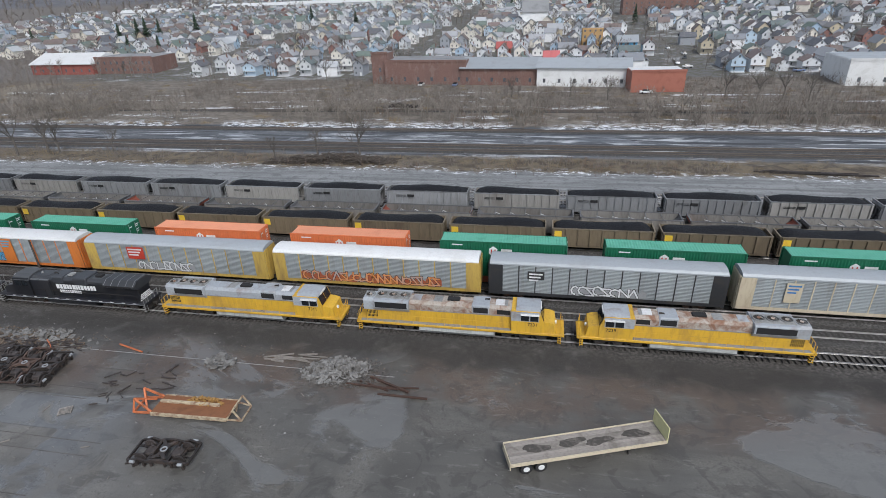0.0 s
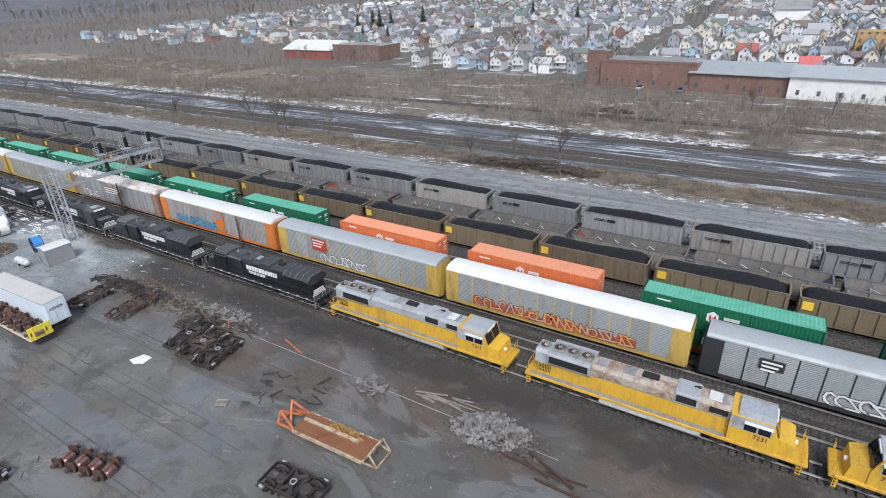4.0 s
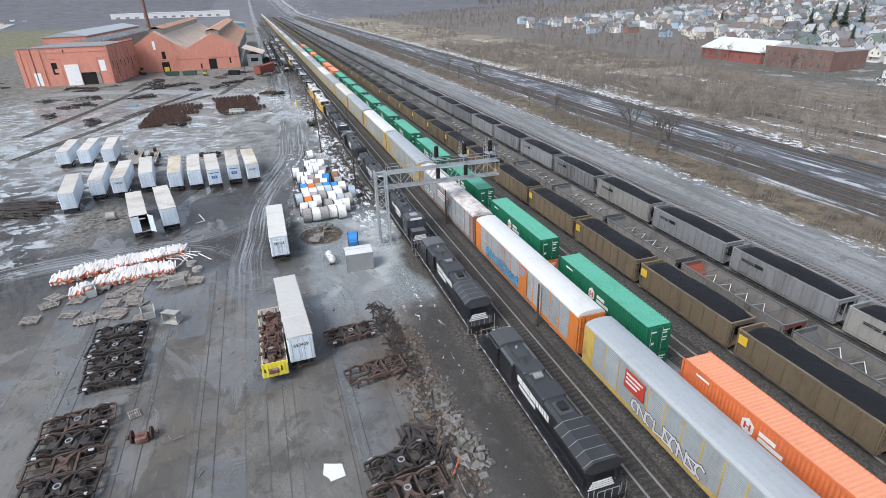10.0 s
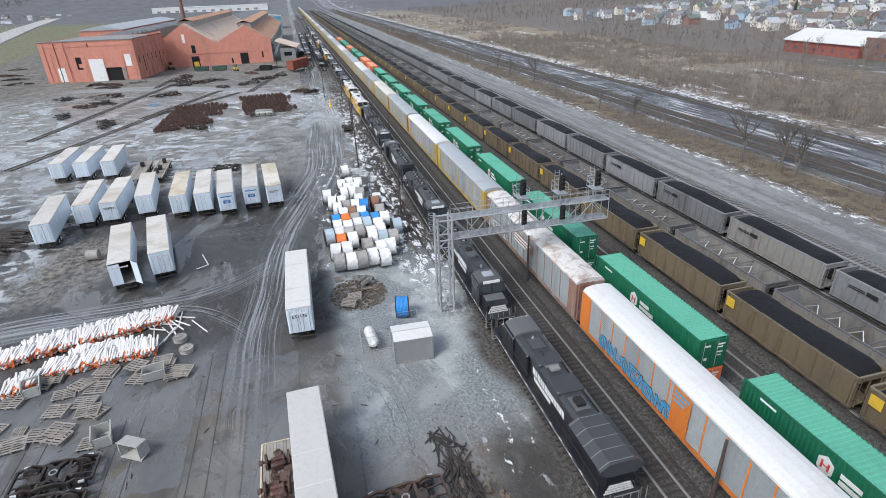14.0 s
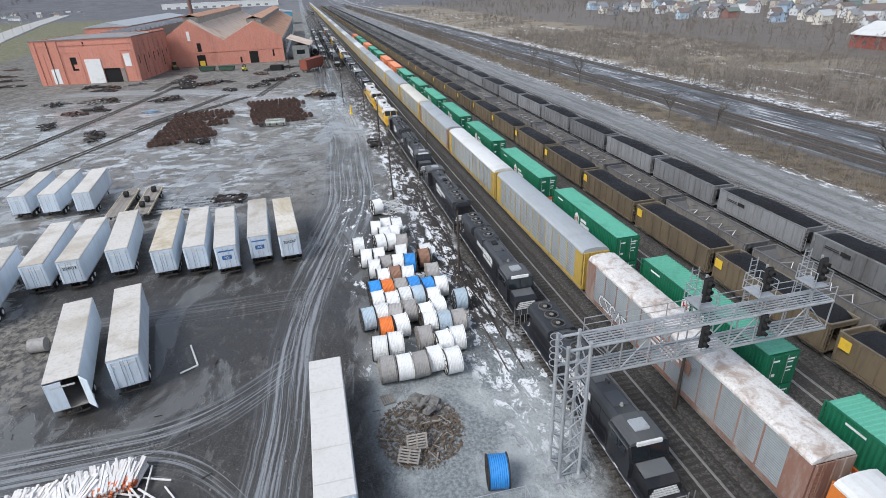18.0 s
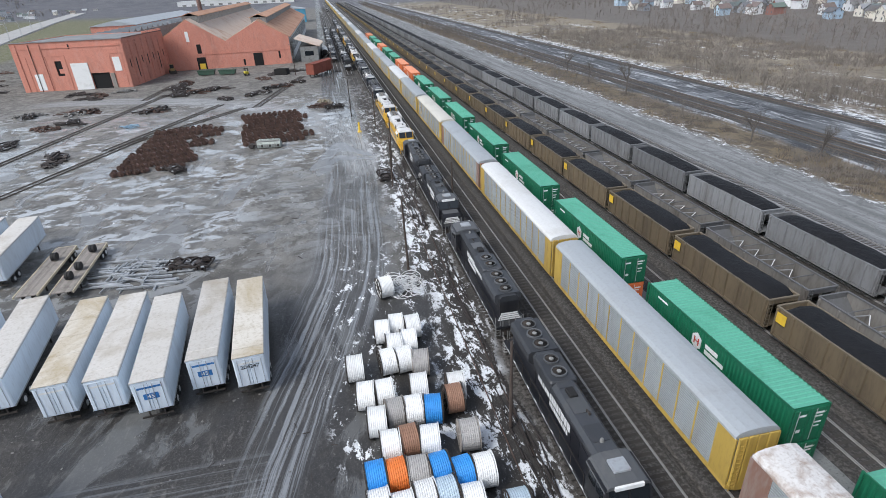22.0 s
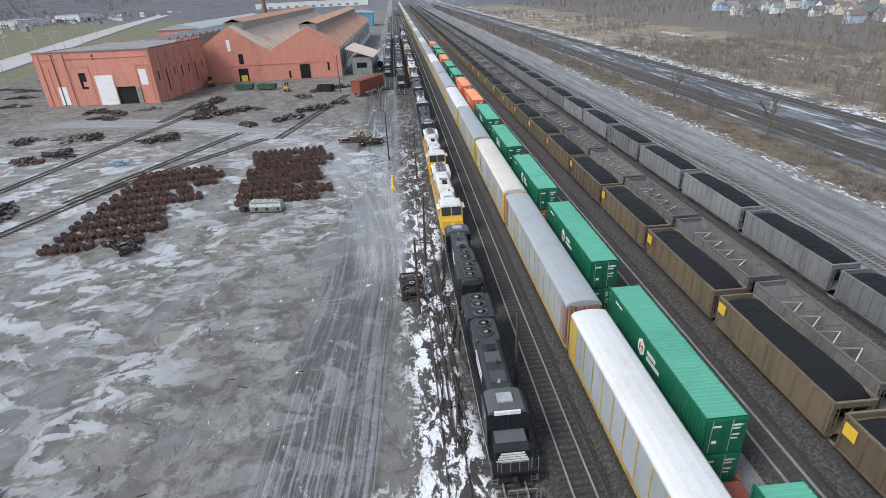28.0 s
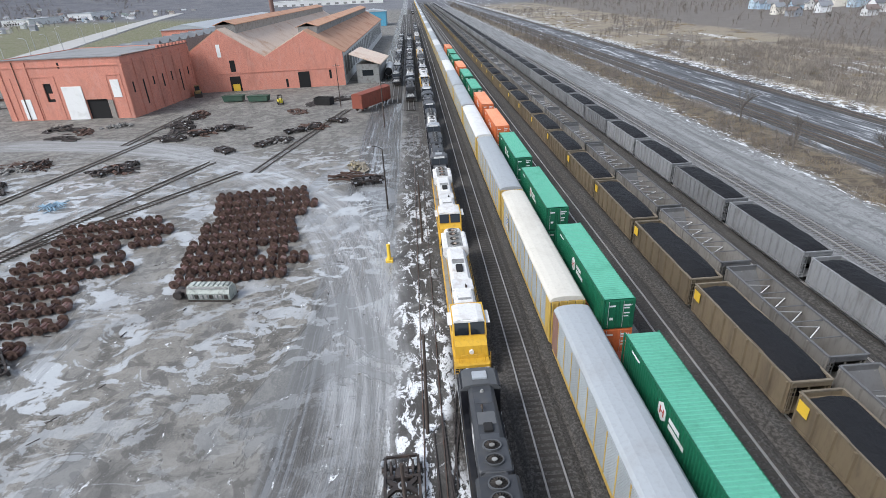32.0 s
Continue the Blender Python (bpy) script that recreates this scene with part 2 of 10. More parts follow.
class Build:
    """Collects vertices and faces; all shapes are in metres."""

    def __init__(self):
        self.v, self.f, self.smooth = [], [], False

    def add(self, verts, faces):
        k = len(self.v)
        self.v += [tuple(p) for p in verts]
        self.f += [tuple(i + k for i in q) for q in faces]
        return self

    def box(self, x0, x1, y0, y1, z0, z1, inset=0.0):
        """A box; inset draws the top in on all sides."""
        i = inset
        return self.add([(x0, y0, z0), (x1, y0, z0), (x1, y1, z0), (x0, y1, z0), (x0 + i, y0 + i, z1), (x1 - i, y0 + i, z1), (x1 - i, y1 - i, z1), (x0 + i, y1 - i, z1)],
                        [(0, 3, 2, 1), (4, 5, 6, 7), (0, 1, 5, 4), (1, 2, 6, 5), (2, 3, 7, 6), (3, 0, 4, 7)])

    def soft(self, x0, x1, y0, y1, z0, z1, c=0.05):
        """A box with chamfered upright and top edges."""
        def ring(d, z, k):
            return [(x0 + d + k, y0 + d, z), (x1 - d - k, y0 + d, z), (x1 - d, y0 + d + k, z), (x1 - d, y1 - d - k, z), (x1 - d - k, y1 - d, z), (x0 + d + k, y1 - d, z), (x0 + d, y1 - d - k, z), (x0 + d, y0 + d + k, z)]
        r = ring(0, z0, c) + ring(0, z1 - c, c) + ring(c * 0.7, z1, c)
        f = [tuple(range(7, -1, -1)), tuple(range(16, 24))]
        for a in (0, 8):
            f += [(a + i, a + (i + 1) % 8, a + 8 + (i + 1) % 8, a + 8 + i) for i in range(8)]
        return self.add(r, f)

    def prism(self, profile, x0, x1, axis="x"):
        """Extrude a (y, z) outline along x, or an (x, z) outline along y, or (x, y) along z."""
        m = len(profile)
        put = {"x": lambda p, s: (s, p[0], p[1]), "y": lambda p, s: (p[0], s, p[1]), "z": lambda p, s: (p[0], p[1], s)}[axis]
        v = [put(p, x0) for p in profile] + [put(p, x1) for p in profile]
        return self.add(v, [(i, (i + 1) % m, m + (i + 1) % m, m + i) for i in range(m)] + [tuple(range(m - 1, -1, -1)), tuple(range(m, 2 * m))])

    def cyl(self, a, b, r, n=12, r2=None, caps=True):
        a, b = Vector(a), Vector(b)
        d = (b - a).normalized()
        u = d.orthogonal().normalized()
        w = d.cross(u)
        r2 = r if r2 is None else r2
        v = []
        for p, q in ((a, r), (b, r2)):
            v += [p + q * (math.cos(2 * math.pi * i / n) * u + math.sin(2 * math.pi * i / n) * w) for i in range(n)]
        f = [(i, (i + 1) % n, n + (i + 1) % n, n + i) for i in range(n)]
        if caps:
            f += [tuple(range(n - 1, -1, -1)), tuple(range(n, 2 * n))]
        return self.add(v, f)

    def bar(self, a, b, w, h=None):
        """A square bar from a to b."""
        a, b, h = Vector(a), Vector(b), h or w
        d = (b - a).normalized()
        side = d.cross(Vector((0, 0, 1)))
        side = Vector((1, 0, 0)) if side.length < 1e-4 else side.normalized()
        up = side.cross(d)
        v = [p + s * side * w / 2 + t * up * h / 2 for p in (a, b) for s, t in ((-1, -1), (1, -1), (1, 1), (-1, 1))]
        return self.add(v, [(0, 3, 2, 1), (4, 5, 6, 7), (0, 1, 5, 4), (1, 2, 6, 5), (2, 3, 7, 6), (3, 0, 4, 7)])

    def tube(self, pts, r, n=6):
        for a, b in zip(pts, pts[1:]):
            self.cyl(a, b, r, n)
        return self

    def ring(self, c, r, w, h, n=20, axis=2):
        """A flat ring (a wheel rim or fan shroud) about c."""
        v = []
        for rr, hh in ((r, -h / 2), (r, h / 2), (r - w, h / 2), (r - w, -h / 2)):
            for i in range(n):
                p = [rr * math.cos(2 * math.pi * i / n), rr * math.sin(2 * math.pi * i / n)]
                p.insert(axis, hh)
                v.append((c[0] + p[0], c[1] + p[1], c[2] + p[2]))
        f = [(k * n + i, k * n + (i + 1) % n, ((k + 1) % 4) * n + (i + 1) % n, ((k + 1) % 4) * n + i) for k in range(4) for i in range(n)]
        return self.add(v, f)

    def wave(self, length, height, step, depth):
        """A sheet in the xz plane, its corrugation running up, facing -y."""
        k = max(2, int(length / step))
        v, f = [], []
        for i in range(k):
            x = i * length / k
            w = length / k
            for dx, dy in ((0, 0), (0.3 * w, 0), (0.5 * w, depth), (0.8 * w, depth)):
                v += [(x + dx, dy, 0), (x + dx, dy, height)]
        v += [(length, 0, 0), (length, 0, height)]
        f = [(2 * i, 2 * i + 2, 2 * i + 3, 2 * i + 1) for i in range(len(v) // 2 - 1)]
        return self.add(v, f)

    def moved(self, m):
        self.v = [tuple(m @ Vector(p)) for p in self.v]
        return self

    def data(self, name, material):
        me = bpy.data.meshes.new(name)
        me.from_pydata(self.v, [], self.f)
        me.update()
        bm = bmesh.new()
        bm.from_mesh(me)
        bmesh.ops.recalc_face_normals(bm, faces=bm.faces)
        bm.to_mesh(me)
        bm.free()
        if self.smooth:
            me.shade_smooth()
        me.materials.append(material)
        return me


def stuff(name, verts, faces, material, label, category):
    me = bpy.data.meshes.new(name)
    me.from_pydata(verts, [], faces)
    me.update()
    me.materials.append(material)
    return tagged(new(name, me), label, category, "", "stuff")


def words(text, size, material, parent, loc, rot, name="lettering"):
    """Flat raised letters, turned into a mesh."""
    cu = bpy.data.curves.new(name, "FONT")
    cu.body, cu.size, cu.extrude, cu.align_x, cu.align_y = text, size, 0.012, "CENTER", "CENTER"
    tmp = bpy.data.objects.new(name, cu)
    me = bpy.data.meshes.new_from_object(tmp)
    bpy.data.objects.remove(tmp)
    me.materials.clear()
    me.materials.append(material)
    ob = new(name, me)
    ob.parent, ob.location = parent, loc
    ob.rotation_euler = [radians(a) for a in rot]
    return ob


# ---- ground: one sheet from the yard to the far hills ----
def rise(x, y):
    """Height of the land: flat yard and river flat, town slope behind, wooded hills all round."""
    z = 0.0
    if y > 262:
        z += 0.034 * (y - 262)
    if y > 950:
        z += 0.13 * (y - 950)
    if x < -1500:
        z += 0.10 * (-1500 - x) * min(1.0, abs(y - 60) / 500 + 0.25)
    if y < -260:
        z += 0.02 * (-260 - y)
    if y < -650:
        z += 0.13 * (-650 - y)
    return z + (0.0 if z == 0 else 0.12 * z * noise.noise(Vector((x / 260, y / 260, 0))))


gn = Nodes("yard_ground")
gx, gy, gz = gn.split()
warp = gn.math("MULTIPLY", gn.math("SUBTRACT", gn.noise(0.09, 4.0, 0.6), 0.5), 7.0)
yy = gn.math("ADD", gy, warp)
big = gn.noise(0.035, 4.0, 0.6, None, 0.5)
mid = gn.noise(0.3, 5.0, 0.62, None, 0.8)
fine = gn.noise(3.0, 6.0, 0.7)
along = gn.noise(1.0, 5.0, 0.65, gn.scaled(0.035, 0.55, 1.0), 0.3)
# the tyre-worn lane runs beside the reels and swings away from the tracks beyond them
mid_y = gn.math("ADD", gn.math("ADD", 26.6, gn.math("MULTIPLY", gn.step(gx, -100.0, -116.0), 1.2)), gn.math("ADD", gn.math("MULTIPLY", gn.step(gx, -114.0, -170.0), 10.0), gn.math("MULTIPLY", gn.step(gx, -165.0, -205.0), 2.0)))
bend = gn.math("SUBTRACT", gy, mid_y)


def streaks(length, across, scale=2.6):
    """Long thin streaks: slow along one direction, quick across it."""
    v = gn.t.nodes.new("ShaderNodeCombineXYZ")
    gn.put(v.inputs[0], gn.math("MULTIPLY", length, 0.035))
    gn.put(v.inputs[1], gn.math("MULTIPLY", across, scale))
    return gn.noise(1.0, 5.0, 0.72, v.outputs[0], 0.25)


lane = streaks(gx, gn.math("ADD", bend, gn.math("MULTIPLY", warp, 0.12)))
# yard: wet asphalt and trodden cinder, old concrete slabs between sunken rails
slab_y = gn.math("FLOOR", gn.math("DIVIDE", gn.math("ADD", gy, gn.math("MULTIPLY", warp, 0.06)), 4.4))
slab_x = gn.math("FLOOR", gn.math("DIVIDE", gn.math("ADD", gn.math("ADD", gx, gn.math("MULTIPLY", warp, 0.8)), gn.math("MULTIPLY", slab_y, 7.3)), 27.0))
slab_v = gn.t.nodes.new("ShaderNodeCombineXYZ")
gn.put(slab_v.inputs[0], slab_x)
gn.put(slab_v.inputs[1], slab_y)
slab_n = gn.t.nodes.new("ShaderNodeTexWhiteNoise")
gn.put(slab_n.inputs["Vector"], slab_v.outputs[0])
slab = slab_n.outputs["Value"]
soft = gn.noise(0.13, 3.0, 0.5, None, 0.6)
grain = gn.noise(1.6, 6.0, 0.7, gn.scaled(0.35, 1.0, 1.0), 0.4)
# base tones lifted to hold some sky reflected off the wet surface
yard = gn.mix(gn.step(soft, 0.30, 0.66), (0.085, 0.081, 0.074), (0.185, 0.18, 0.167))
slabs = gn.math("MULTIPLY", gn.step(gx, -104.0, -98.0), gn.step(gx, -30.0, -42.0))
yard = gn.mix(gn.math("MULTIPLY", slabs, gn.math("MULTIPLY", gn.step(slab, 0.4, 0.1), 0.6)), yard, (0.098, 0.085, 0.07))
# bluish wet slabs, the reflected sky mixed into their tone
yard = gn.mix(gn.math("MULTIPLY", slabs, gn.math("MULTIPLY", gn.step(slab, 0.6, 0.9), 0.38)), yard, (0.13, 0.138, 0.146))
# joints between the paving strips
seam = gn.math("ABSOLUTE", gn.math("SUBTRACT", gn.math("FRACT", gn.math("DIVIDE", gn.math("ADD", gy, gn.math("MULTIPLY", warp, 0.06)), 4.4)), 0.5))
yard = gn.mix(gn.math("MULTIPLY", slabs, gn.math("MULTIPLY", gn.step(seam, 0.478, 0.492), 0.6)), yard, (0.045, 0.042, 0.039))
yard = gn.mix(gn.math("MULTIPLY", gn.step(along, 0.5, 0.64), 0.45), yard, (0.075, 0.071, 0.066))
yard = gn.mix(gn.math("MULTIPLY", gn.step(big, 0.5, 0.62), 0.35), yard, (0.22, 0.217, 0.205))
# trodden earth and tan gravel in smooth-edged patches
earthy = gn.math("MULTIPLY", gn.step(gn.noise(0.16, 5.0, 0.58, None, 0.8), 0.52, 0.62), gn.step(gn.math("MULTIPLY", gy, -1.0), -36.0, -24.0))
yard = gn.mix(gn.math("MULTIPLY", earthy, 0.55), yard, (0.145, 0.122, 0.092))
yard = gn.mix(gn.math("MULTIPLY", gn.step(gn.math("ADD", gx, warp), -46.0, -24.0), gn.math("ADD", 0.2, gn.math("MULTIPLY", gn.step(soft, 0.36, 0.6), 0.35))), yard, (0.088, 0.084, 0.076))
# oil-dark asphalt between the trailers and the reels
asph = gn.math("MULTIPLY", gn.step(gn.math("MULTIPLY", gn.math("ADD", gx, gn.math("MULTIPLY", warp, 2.0)), -1.0), 90.0, 104.0), gn.step(gn.math("ADD", gx, gn.math("MULTIPLY", warp, 3.0)), -170.0, -154.0))
yard = gn.mix(gn.math("MULTIPLY", asph, gn.step(mid, 0.15, 0.48)), yard, gn.mix(gn.step(gn.noise(4.5, 7.0, 0.8), 0.5, 0.62), (0.03, 0.029, 0.029), (0.085, 0.083, 0.08)))
tan_x, tan_y = gn.math("DIVIDE", gn.math("ADD", gx, 126.0), 11.0), gn.math("DIVIDE", gn.math("SUBTRACT", gy, 0.5), 9.0)
tan_r = gn.math("ADD", gn.math("ADD", gn.math("MULTIPLY", tan_x, tan_x), gn.math("MULTIPLY", tan_y, tan_y)), gn.math("MULTIPLY", warp, 0.25))
yard = gn.mix(gn.math("MULTIPLY", gn.step(tan_r, 1.15, 0.4), gn.step(gn.noise(1.2, 6.0, 0.7), 0.4, 0.58)), yard, (0.235, 0.22, 0.19))
rusty = gn.math("MULTIPLY", gn.math("MULTIPLY", gn.step(yy, 36.0, 40.0), gn.step(gn.math("MULTIPLY", yy, -1.0), -48.0, -44.0)), gn.step(gn.noise(0.12, 4.0, 0.6), 0.40, 0.54))
rusty = gn.math("MULTIPLY", rusty, gn.step(gx, -88.0, -80.0))
yard = gn.mix(gn.math("MULTIPLY", rusty, 0.7), yard, gn.mix(fine, (0.065, 0.045, 0.034), (0.155, 0.105, 0.078)))
# fine grit and dark damp stains
grit = gn.noise(11.0, 5.0, 0.75)
damp = gn.noise(0.4, 5.0, 0.62, None, 1.2)
film = gn.math("MULTIPLY", gn.step(gn.noise(0.07, 5.0, 0.58, gn.scaled(0.7, 1.0, 1.0), 1.2), 0.40, 0.52), gn.step(gx, -285.0, -255.0))
yard = gn.mix(gn.math("MULTIPLY", film, 0.22), yard, (0.05, 0.048, 0.045))
yard = gn.mix(gn.math("MULTIPLY", gn.step(damp, 0.52, 0.6), 0.5), yard, (0.055, 0.052, 0.048))
yard = gn.mix(gn.math("MULTIPLY", gn.step(grain, 0.56, 0.66), 0.3), yard, (0.24, 0.233, 0.22))
# the far end of the yard is paler, silty, with ice
far = gn.step(gn.math("MULTIPLY", gx, -1.0), 146.0, 178.0)
# silt base lightened a little to stand for distance haze
silt = gn.mix(gn.step(gn.noise(0.22, 6.0, 0.66, None, 0.8), 0.38, 0.64), (0.115, 0.112, 0.104), (0.245, 0.238, 0.22))
silt = gn.mix(gn.math("MULTIPLY", gn.step(gn.math("MULTIPLY", gx, -1.0), 192.0, 205.0), gn.step(gn.noise(6.0, 5.0, 0.7), 0.48, 0.62)), silt, (0.27, 0.25, 0.215))
yard = gn.mix(gn.math("MULTIPLY", far, 0.9), yard, silt)
yard = gn.mix(gn.math("MULTIPLY", gn.math("MULTIPLY", far, gn.step(damp, 0.5, 0.56)), 0.6), yard, (0.07, 0.066, 0.06))
# gravel pad beside the signal bridge
pad = gn.math("MULTIPLY", gn.step(gn.math("ADD", gx, warp), -125.0, -112.0), gn.step(gn.math("MULTIPLY", gn.math("ADD", gx, warp), -1.0), 78.0, 86.0))
pad = gn.math("MULTIPLY", gn.math("MULTIPLY", pad, gn.step(yy, 33.5, 36.5)), gn.step(gn.math("MULTIPLY", yy, -1.0), -51.0, -49.0))
speck = gn.noise(3.5, 6.0, 0.75)
pad_c = gn.mix(gn.step(speck, 0.4, 0.62), (0.15, 0.172, 0.182), (0.32, 0.35, 0.36))
pad_c = gn.mix(gn.math("MULTIPLY", gn.step(gn.noise(0.14, 4.0, 0.55, None, 0.5), 0.44, 0.6), 0.75), pad_c, (0.44, 0.47, 0.475))
yard = gn.mix(gn.math("MULTIPLY", pad, 0.92), yard, pad_c)
# tyre-worn lane and the branches that leave it
wide = gn.math("ADD", gn.math("ADD", 2.1, gn.math("MULTIPLY", gn.step(gx, -126.0, -158.0), 2.3)), gn.math("MULTIPLY", warp, 0.15))
road = gn.step(gn.math("SUBTRACT", gn.math("ABSOLUTE", bend), wide), 0.7, -0.7)
road = gn.math("MULTIPLY", road, gn.step(gx, -80.0, -104.0))
quick = gn.math("POWER", gn.math("MAXIMUM", gn.math("SUBTRACT", gy, 16.4), 0.0), 2.0)
drift = gn.math("MULTIPLY", gn.math("POWER", gn.math("MAXIMUM", gn.math("SUBTRACT", 4.0, gy), 0.0), 2.0), 0.016)


def branch(at_x, turn, half, y_lo, y_hi):
    """A band of tyre streaks along y that curves into the lane."""
    off = gn.math("SUBTRACT", gn.math("SUBTRACT", gx, gn.math("ADD", drift, at_x)), gn.math("MULTIPLY", quick, turn))
    band = gn.step(gn.math("ADD", gn.math("ABSOLUTE", off), gn.math("MULTIPLY", warp, 0.1)), half, half * 0.6)
    band = gn.math("MULTIPLY", band, gn.math("MULTIPLY", gn.step(gy, y_lo, y_lo + 6.0), gn.step(gy, y_hi, y_hi - 2.0)))
    return band, streaks(gy, off, 2.2)


yard = gn.mix(gn.math("MULTIPLY", road, 0.7), yard, (0.058, 0.058, 0.058))
# pale tyre marks carry some blue sky reflected off the wet ruts
for band, marks, force in ((road, lane, gn.math("ADD", 0.36, gn.math("MULTIPLY", gn.step(gx, -182.0, -158.0), 0.34))), (*branch(-111.9, -0.05, 2.4, -24.0, 29.0), 0.75), (*branch(-109.9, 0.085, 1.9, -20.0, 26.5), 0.65), (*branch(-131.0, 0.0, 2.6, 4.0, 31.0), 0.3)):
    yard = gn.mix(gn.math("MULTIPLY", gn.math("MULTIPLY", band, gn.step(marks, 0.47, 0.57)), force), yard, (0.31, 0.333, 0.355))
# wheel tracks sweeping round in an arc


def arc(cx, cy, radius, half, x_lo, x_hi):
    """A band of streaks along a circle about (cx, cy), between two x."""
    dx, dy = gn.math("SUBTRACT", gx, cx), gn.math("SUBTRACT", gy, cy)
    r = gn.math("SQRT", gn.math("ADD", gn.math("MULTIPLY", dx, dx), gn.math("MULTIPLY", dy, dy)))
    turn = gn.math("MULTIPLY", gn.math("ARCTAN2", dy, dx), radius * 0.045)
    v = gn.t.nodes.new("ShaderNodeCombineXYZ")
    gn.put(v.inputs[0], turn)
    gn.put(v.inputs[1], gn.math("MULTIPLY", r, 1.2))
    off = gn.math("ABSOLUTE", gn.math("SUBTRACT", gn.math("ADD", r, gn.math("MULTIPLY", warp, 0.25)), radius))
    band = gn.math("MULTIPLY", gn.step(off, half, half * 0.55), gn.math("MULTIPLY", gn.step(gx, x_lo, x_lo + 8), gn.step(gx, x_hi, x_hi - 12)))
    band = gn.math("MULTIPLY", band, gn.step(gy, cy, cy + 12))
    return band, gn.noise(1.0, 5.0, 0.7, v.outputs[0], 0.15)


sweep, sweep_n = arc(-199.0, -61.0, 105.0, 6.5, -320.0, -190.0)
yard = gn.mix(gn.math("MULTIPLY", sweep, 0.65), yard, (0.25, 0.257, 0.26))
yard = gn.mix(gn.math("MULTIPLY", gn.math("MULTIPLY", sweep, gn.step(sweep_n, 0.42, 0.62)), 0.7), yard, (0.38, 0.39, 0.40))
# oily dark ground beside the locomotives
oil = gn.math("MULTIPLY", gn.math("MULTIPLY", gn.step(yy, 43.5, 46.0), gn.step(mid, 0.22, 0.5)), gn.math("SUBTRACT", 1.0, pad))
yard = gn.mix(gn.math("MULTIPLY", oil, 0.85), yard, (0.045, 0.042, 0.04))
# trackside: cinder and stone, tarred service strip, gravel road, brushland, river flat, scrub, town
cinder = gn.mix(gn.step(fine, 0.4, 0.68), (0.048, 0.045, 0.042), (0.165, 0.154, 0.143))
strip = gn.mix(mid, (0.17, 0.18, 0.178), (0.24, 0.25, 0.247))
gravel = gn.mix(gn.step(along, 0.35, 0.65), (0.165, 0.172, 0.175), (0.285, 0.295, 0.30))
gravel = gn.mix(gn.math("MULTIPLY", gn.step(gn.noise(0.5, 6.0, 0.7, None, 1.0), 0.53, 0.6), 0.6), gravel, (0.13, 0.135, 0.14))
brush = gn.mix(gn.step(mid, 0.38, 0.62), (0.085, 0.07, 0.055), (0.18, 0.148, 0.105))
flat = gn.mix(gn.step(along, 0.4, 0.6), (0.036, 0.039, 0.046), (0.12, 0.13, 0.142))
scrub = gn.mix(gn.step(mid, 0.35, 0.65), (0.13, 0.115, 0.10), (0.225, 0.198, 0.165))
scrub = gn.mix(gn.math("MULTIPLY", gn.step(gn.math("MULTIPLY", gx, -1.0), 190.0, 280.0), gn.step(big, 0.4, 0.52)), scrub, (0.27, 0.235, 0.18))
town = gn.mix(gn.step(mid, 0.42, 0.58), (0.15, 0.15, 0.15), (0.115, 0.11, 0.085))
town = gn.mix(gn.math("MULTIPLY", gn.step(gn.noise(0.06, 6.0, 0.7), 0.55, 0.62), 0.6), town, (0.48, 0.49, 0.50))
grassy = gn.mix(gn.step(mid, 0.4, 0.6), (0.13, 0.145, 0.07), (0.22, 0.205, 0.15))
# bluish distance haze is part of the far woods' colour
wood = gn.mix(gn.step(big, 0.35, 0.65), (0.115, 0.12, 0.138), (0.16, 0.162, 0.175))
c = gn.mix(gn.step(gn.math("ADD", gn.math("MULTIPLY", yy, -1.0), gn.math("MULTIPLY", gx, 0.12)), 78.0, 90.0), yard, grassy)
c = gn.mix(gn.step(yy, 48.0, 50.5), c, cinder)
tar = gn.math("MULTIPLY", gn.step(gy, 65.6, 66.2), gn.step(gn.math("MULTIPLY", gy, -1.0), -68.3, -67.9))
c = gn.mix(tar, c, strip)
c = gn.mix(gn.step(gy, 91.2, 91.8), c, gravel)
c = gn.mix(gn.step(yy, 110.0, 112.5), c, brush)
c = gn.mix(gn.step(yy, 121.0, 123.0), c, flat)
c = gn.mix(gn.step(yy, 150.0, 153.0), c, scrub)
c = gn.mix(gn.step(yy, 232.0, 240.0), c, town)
leafy = gn.mix(gn.noise(0.12, 5.0, 0.65), (0.11, 0.10, 0.093), (0.215, 0.195, 0.175))
c = gn.mix(gn.math("MULTIPLY", gn.step(yy, 228.0, 244.0), gn.step(gn.math("MULTIPLY", gn.math("ADD", gx, gn.math("MULTIPLY", gy, 0.45)), -1.0), 110.0, 150.0)), c, leafy)
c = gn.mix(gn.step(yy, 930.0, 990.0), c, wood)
c = gn.mix(gn.step(gn.math("MULTIPLY", yy, -1.0), 520.0, 600.0), c, leafy)
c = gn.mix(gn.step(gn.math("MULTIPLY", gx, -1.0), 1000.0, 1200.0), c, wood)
# old snow: banks, streaks and ice crusts
bank = gn.math("MULTIPLY", gn.step(yy, 146.0, 149.0), gn.step(gn.math("MULTIPLY", yy, -1.0), -159.0, -152.0))
edge = gn.math("MULTIPLY", gn.step(yy, 108.0, 110.5), gn.step(gn.math("MULTIPLY", yy, -1.0), -115.0, -111.0))
river = gn.math("MULTIPLY", gn.step(yy, 119.0, 124.0), gn.step(gn.math("MULTIPLY", yy, -1.0), -147.0, -140.0))
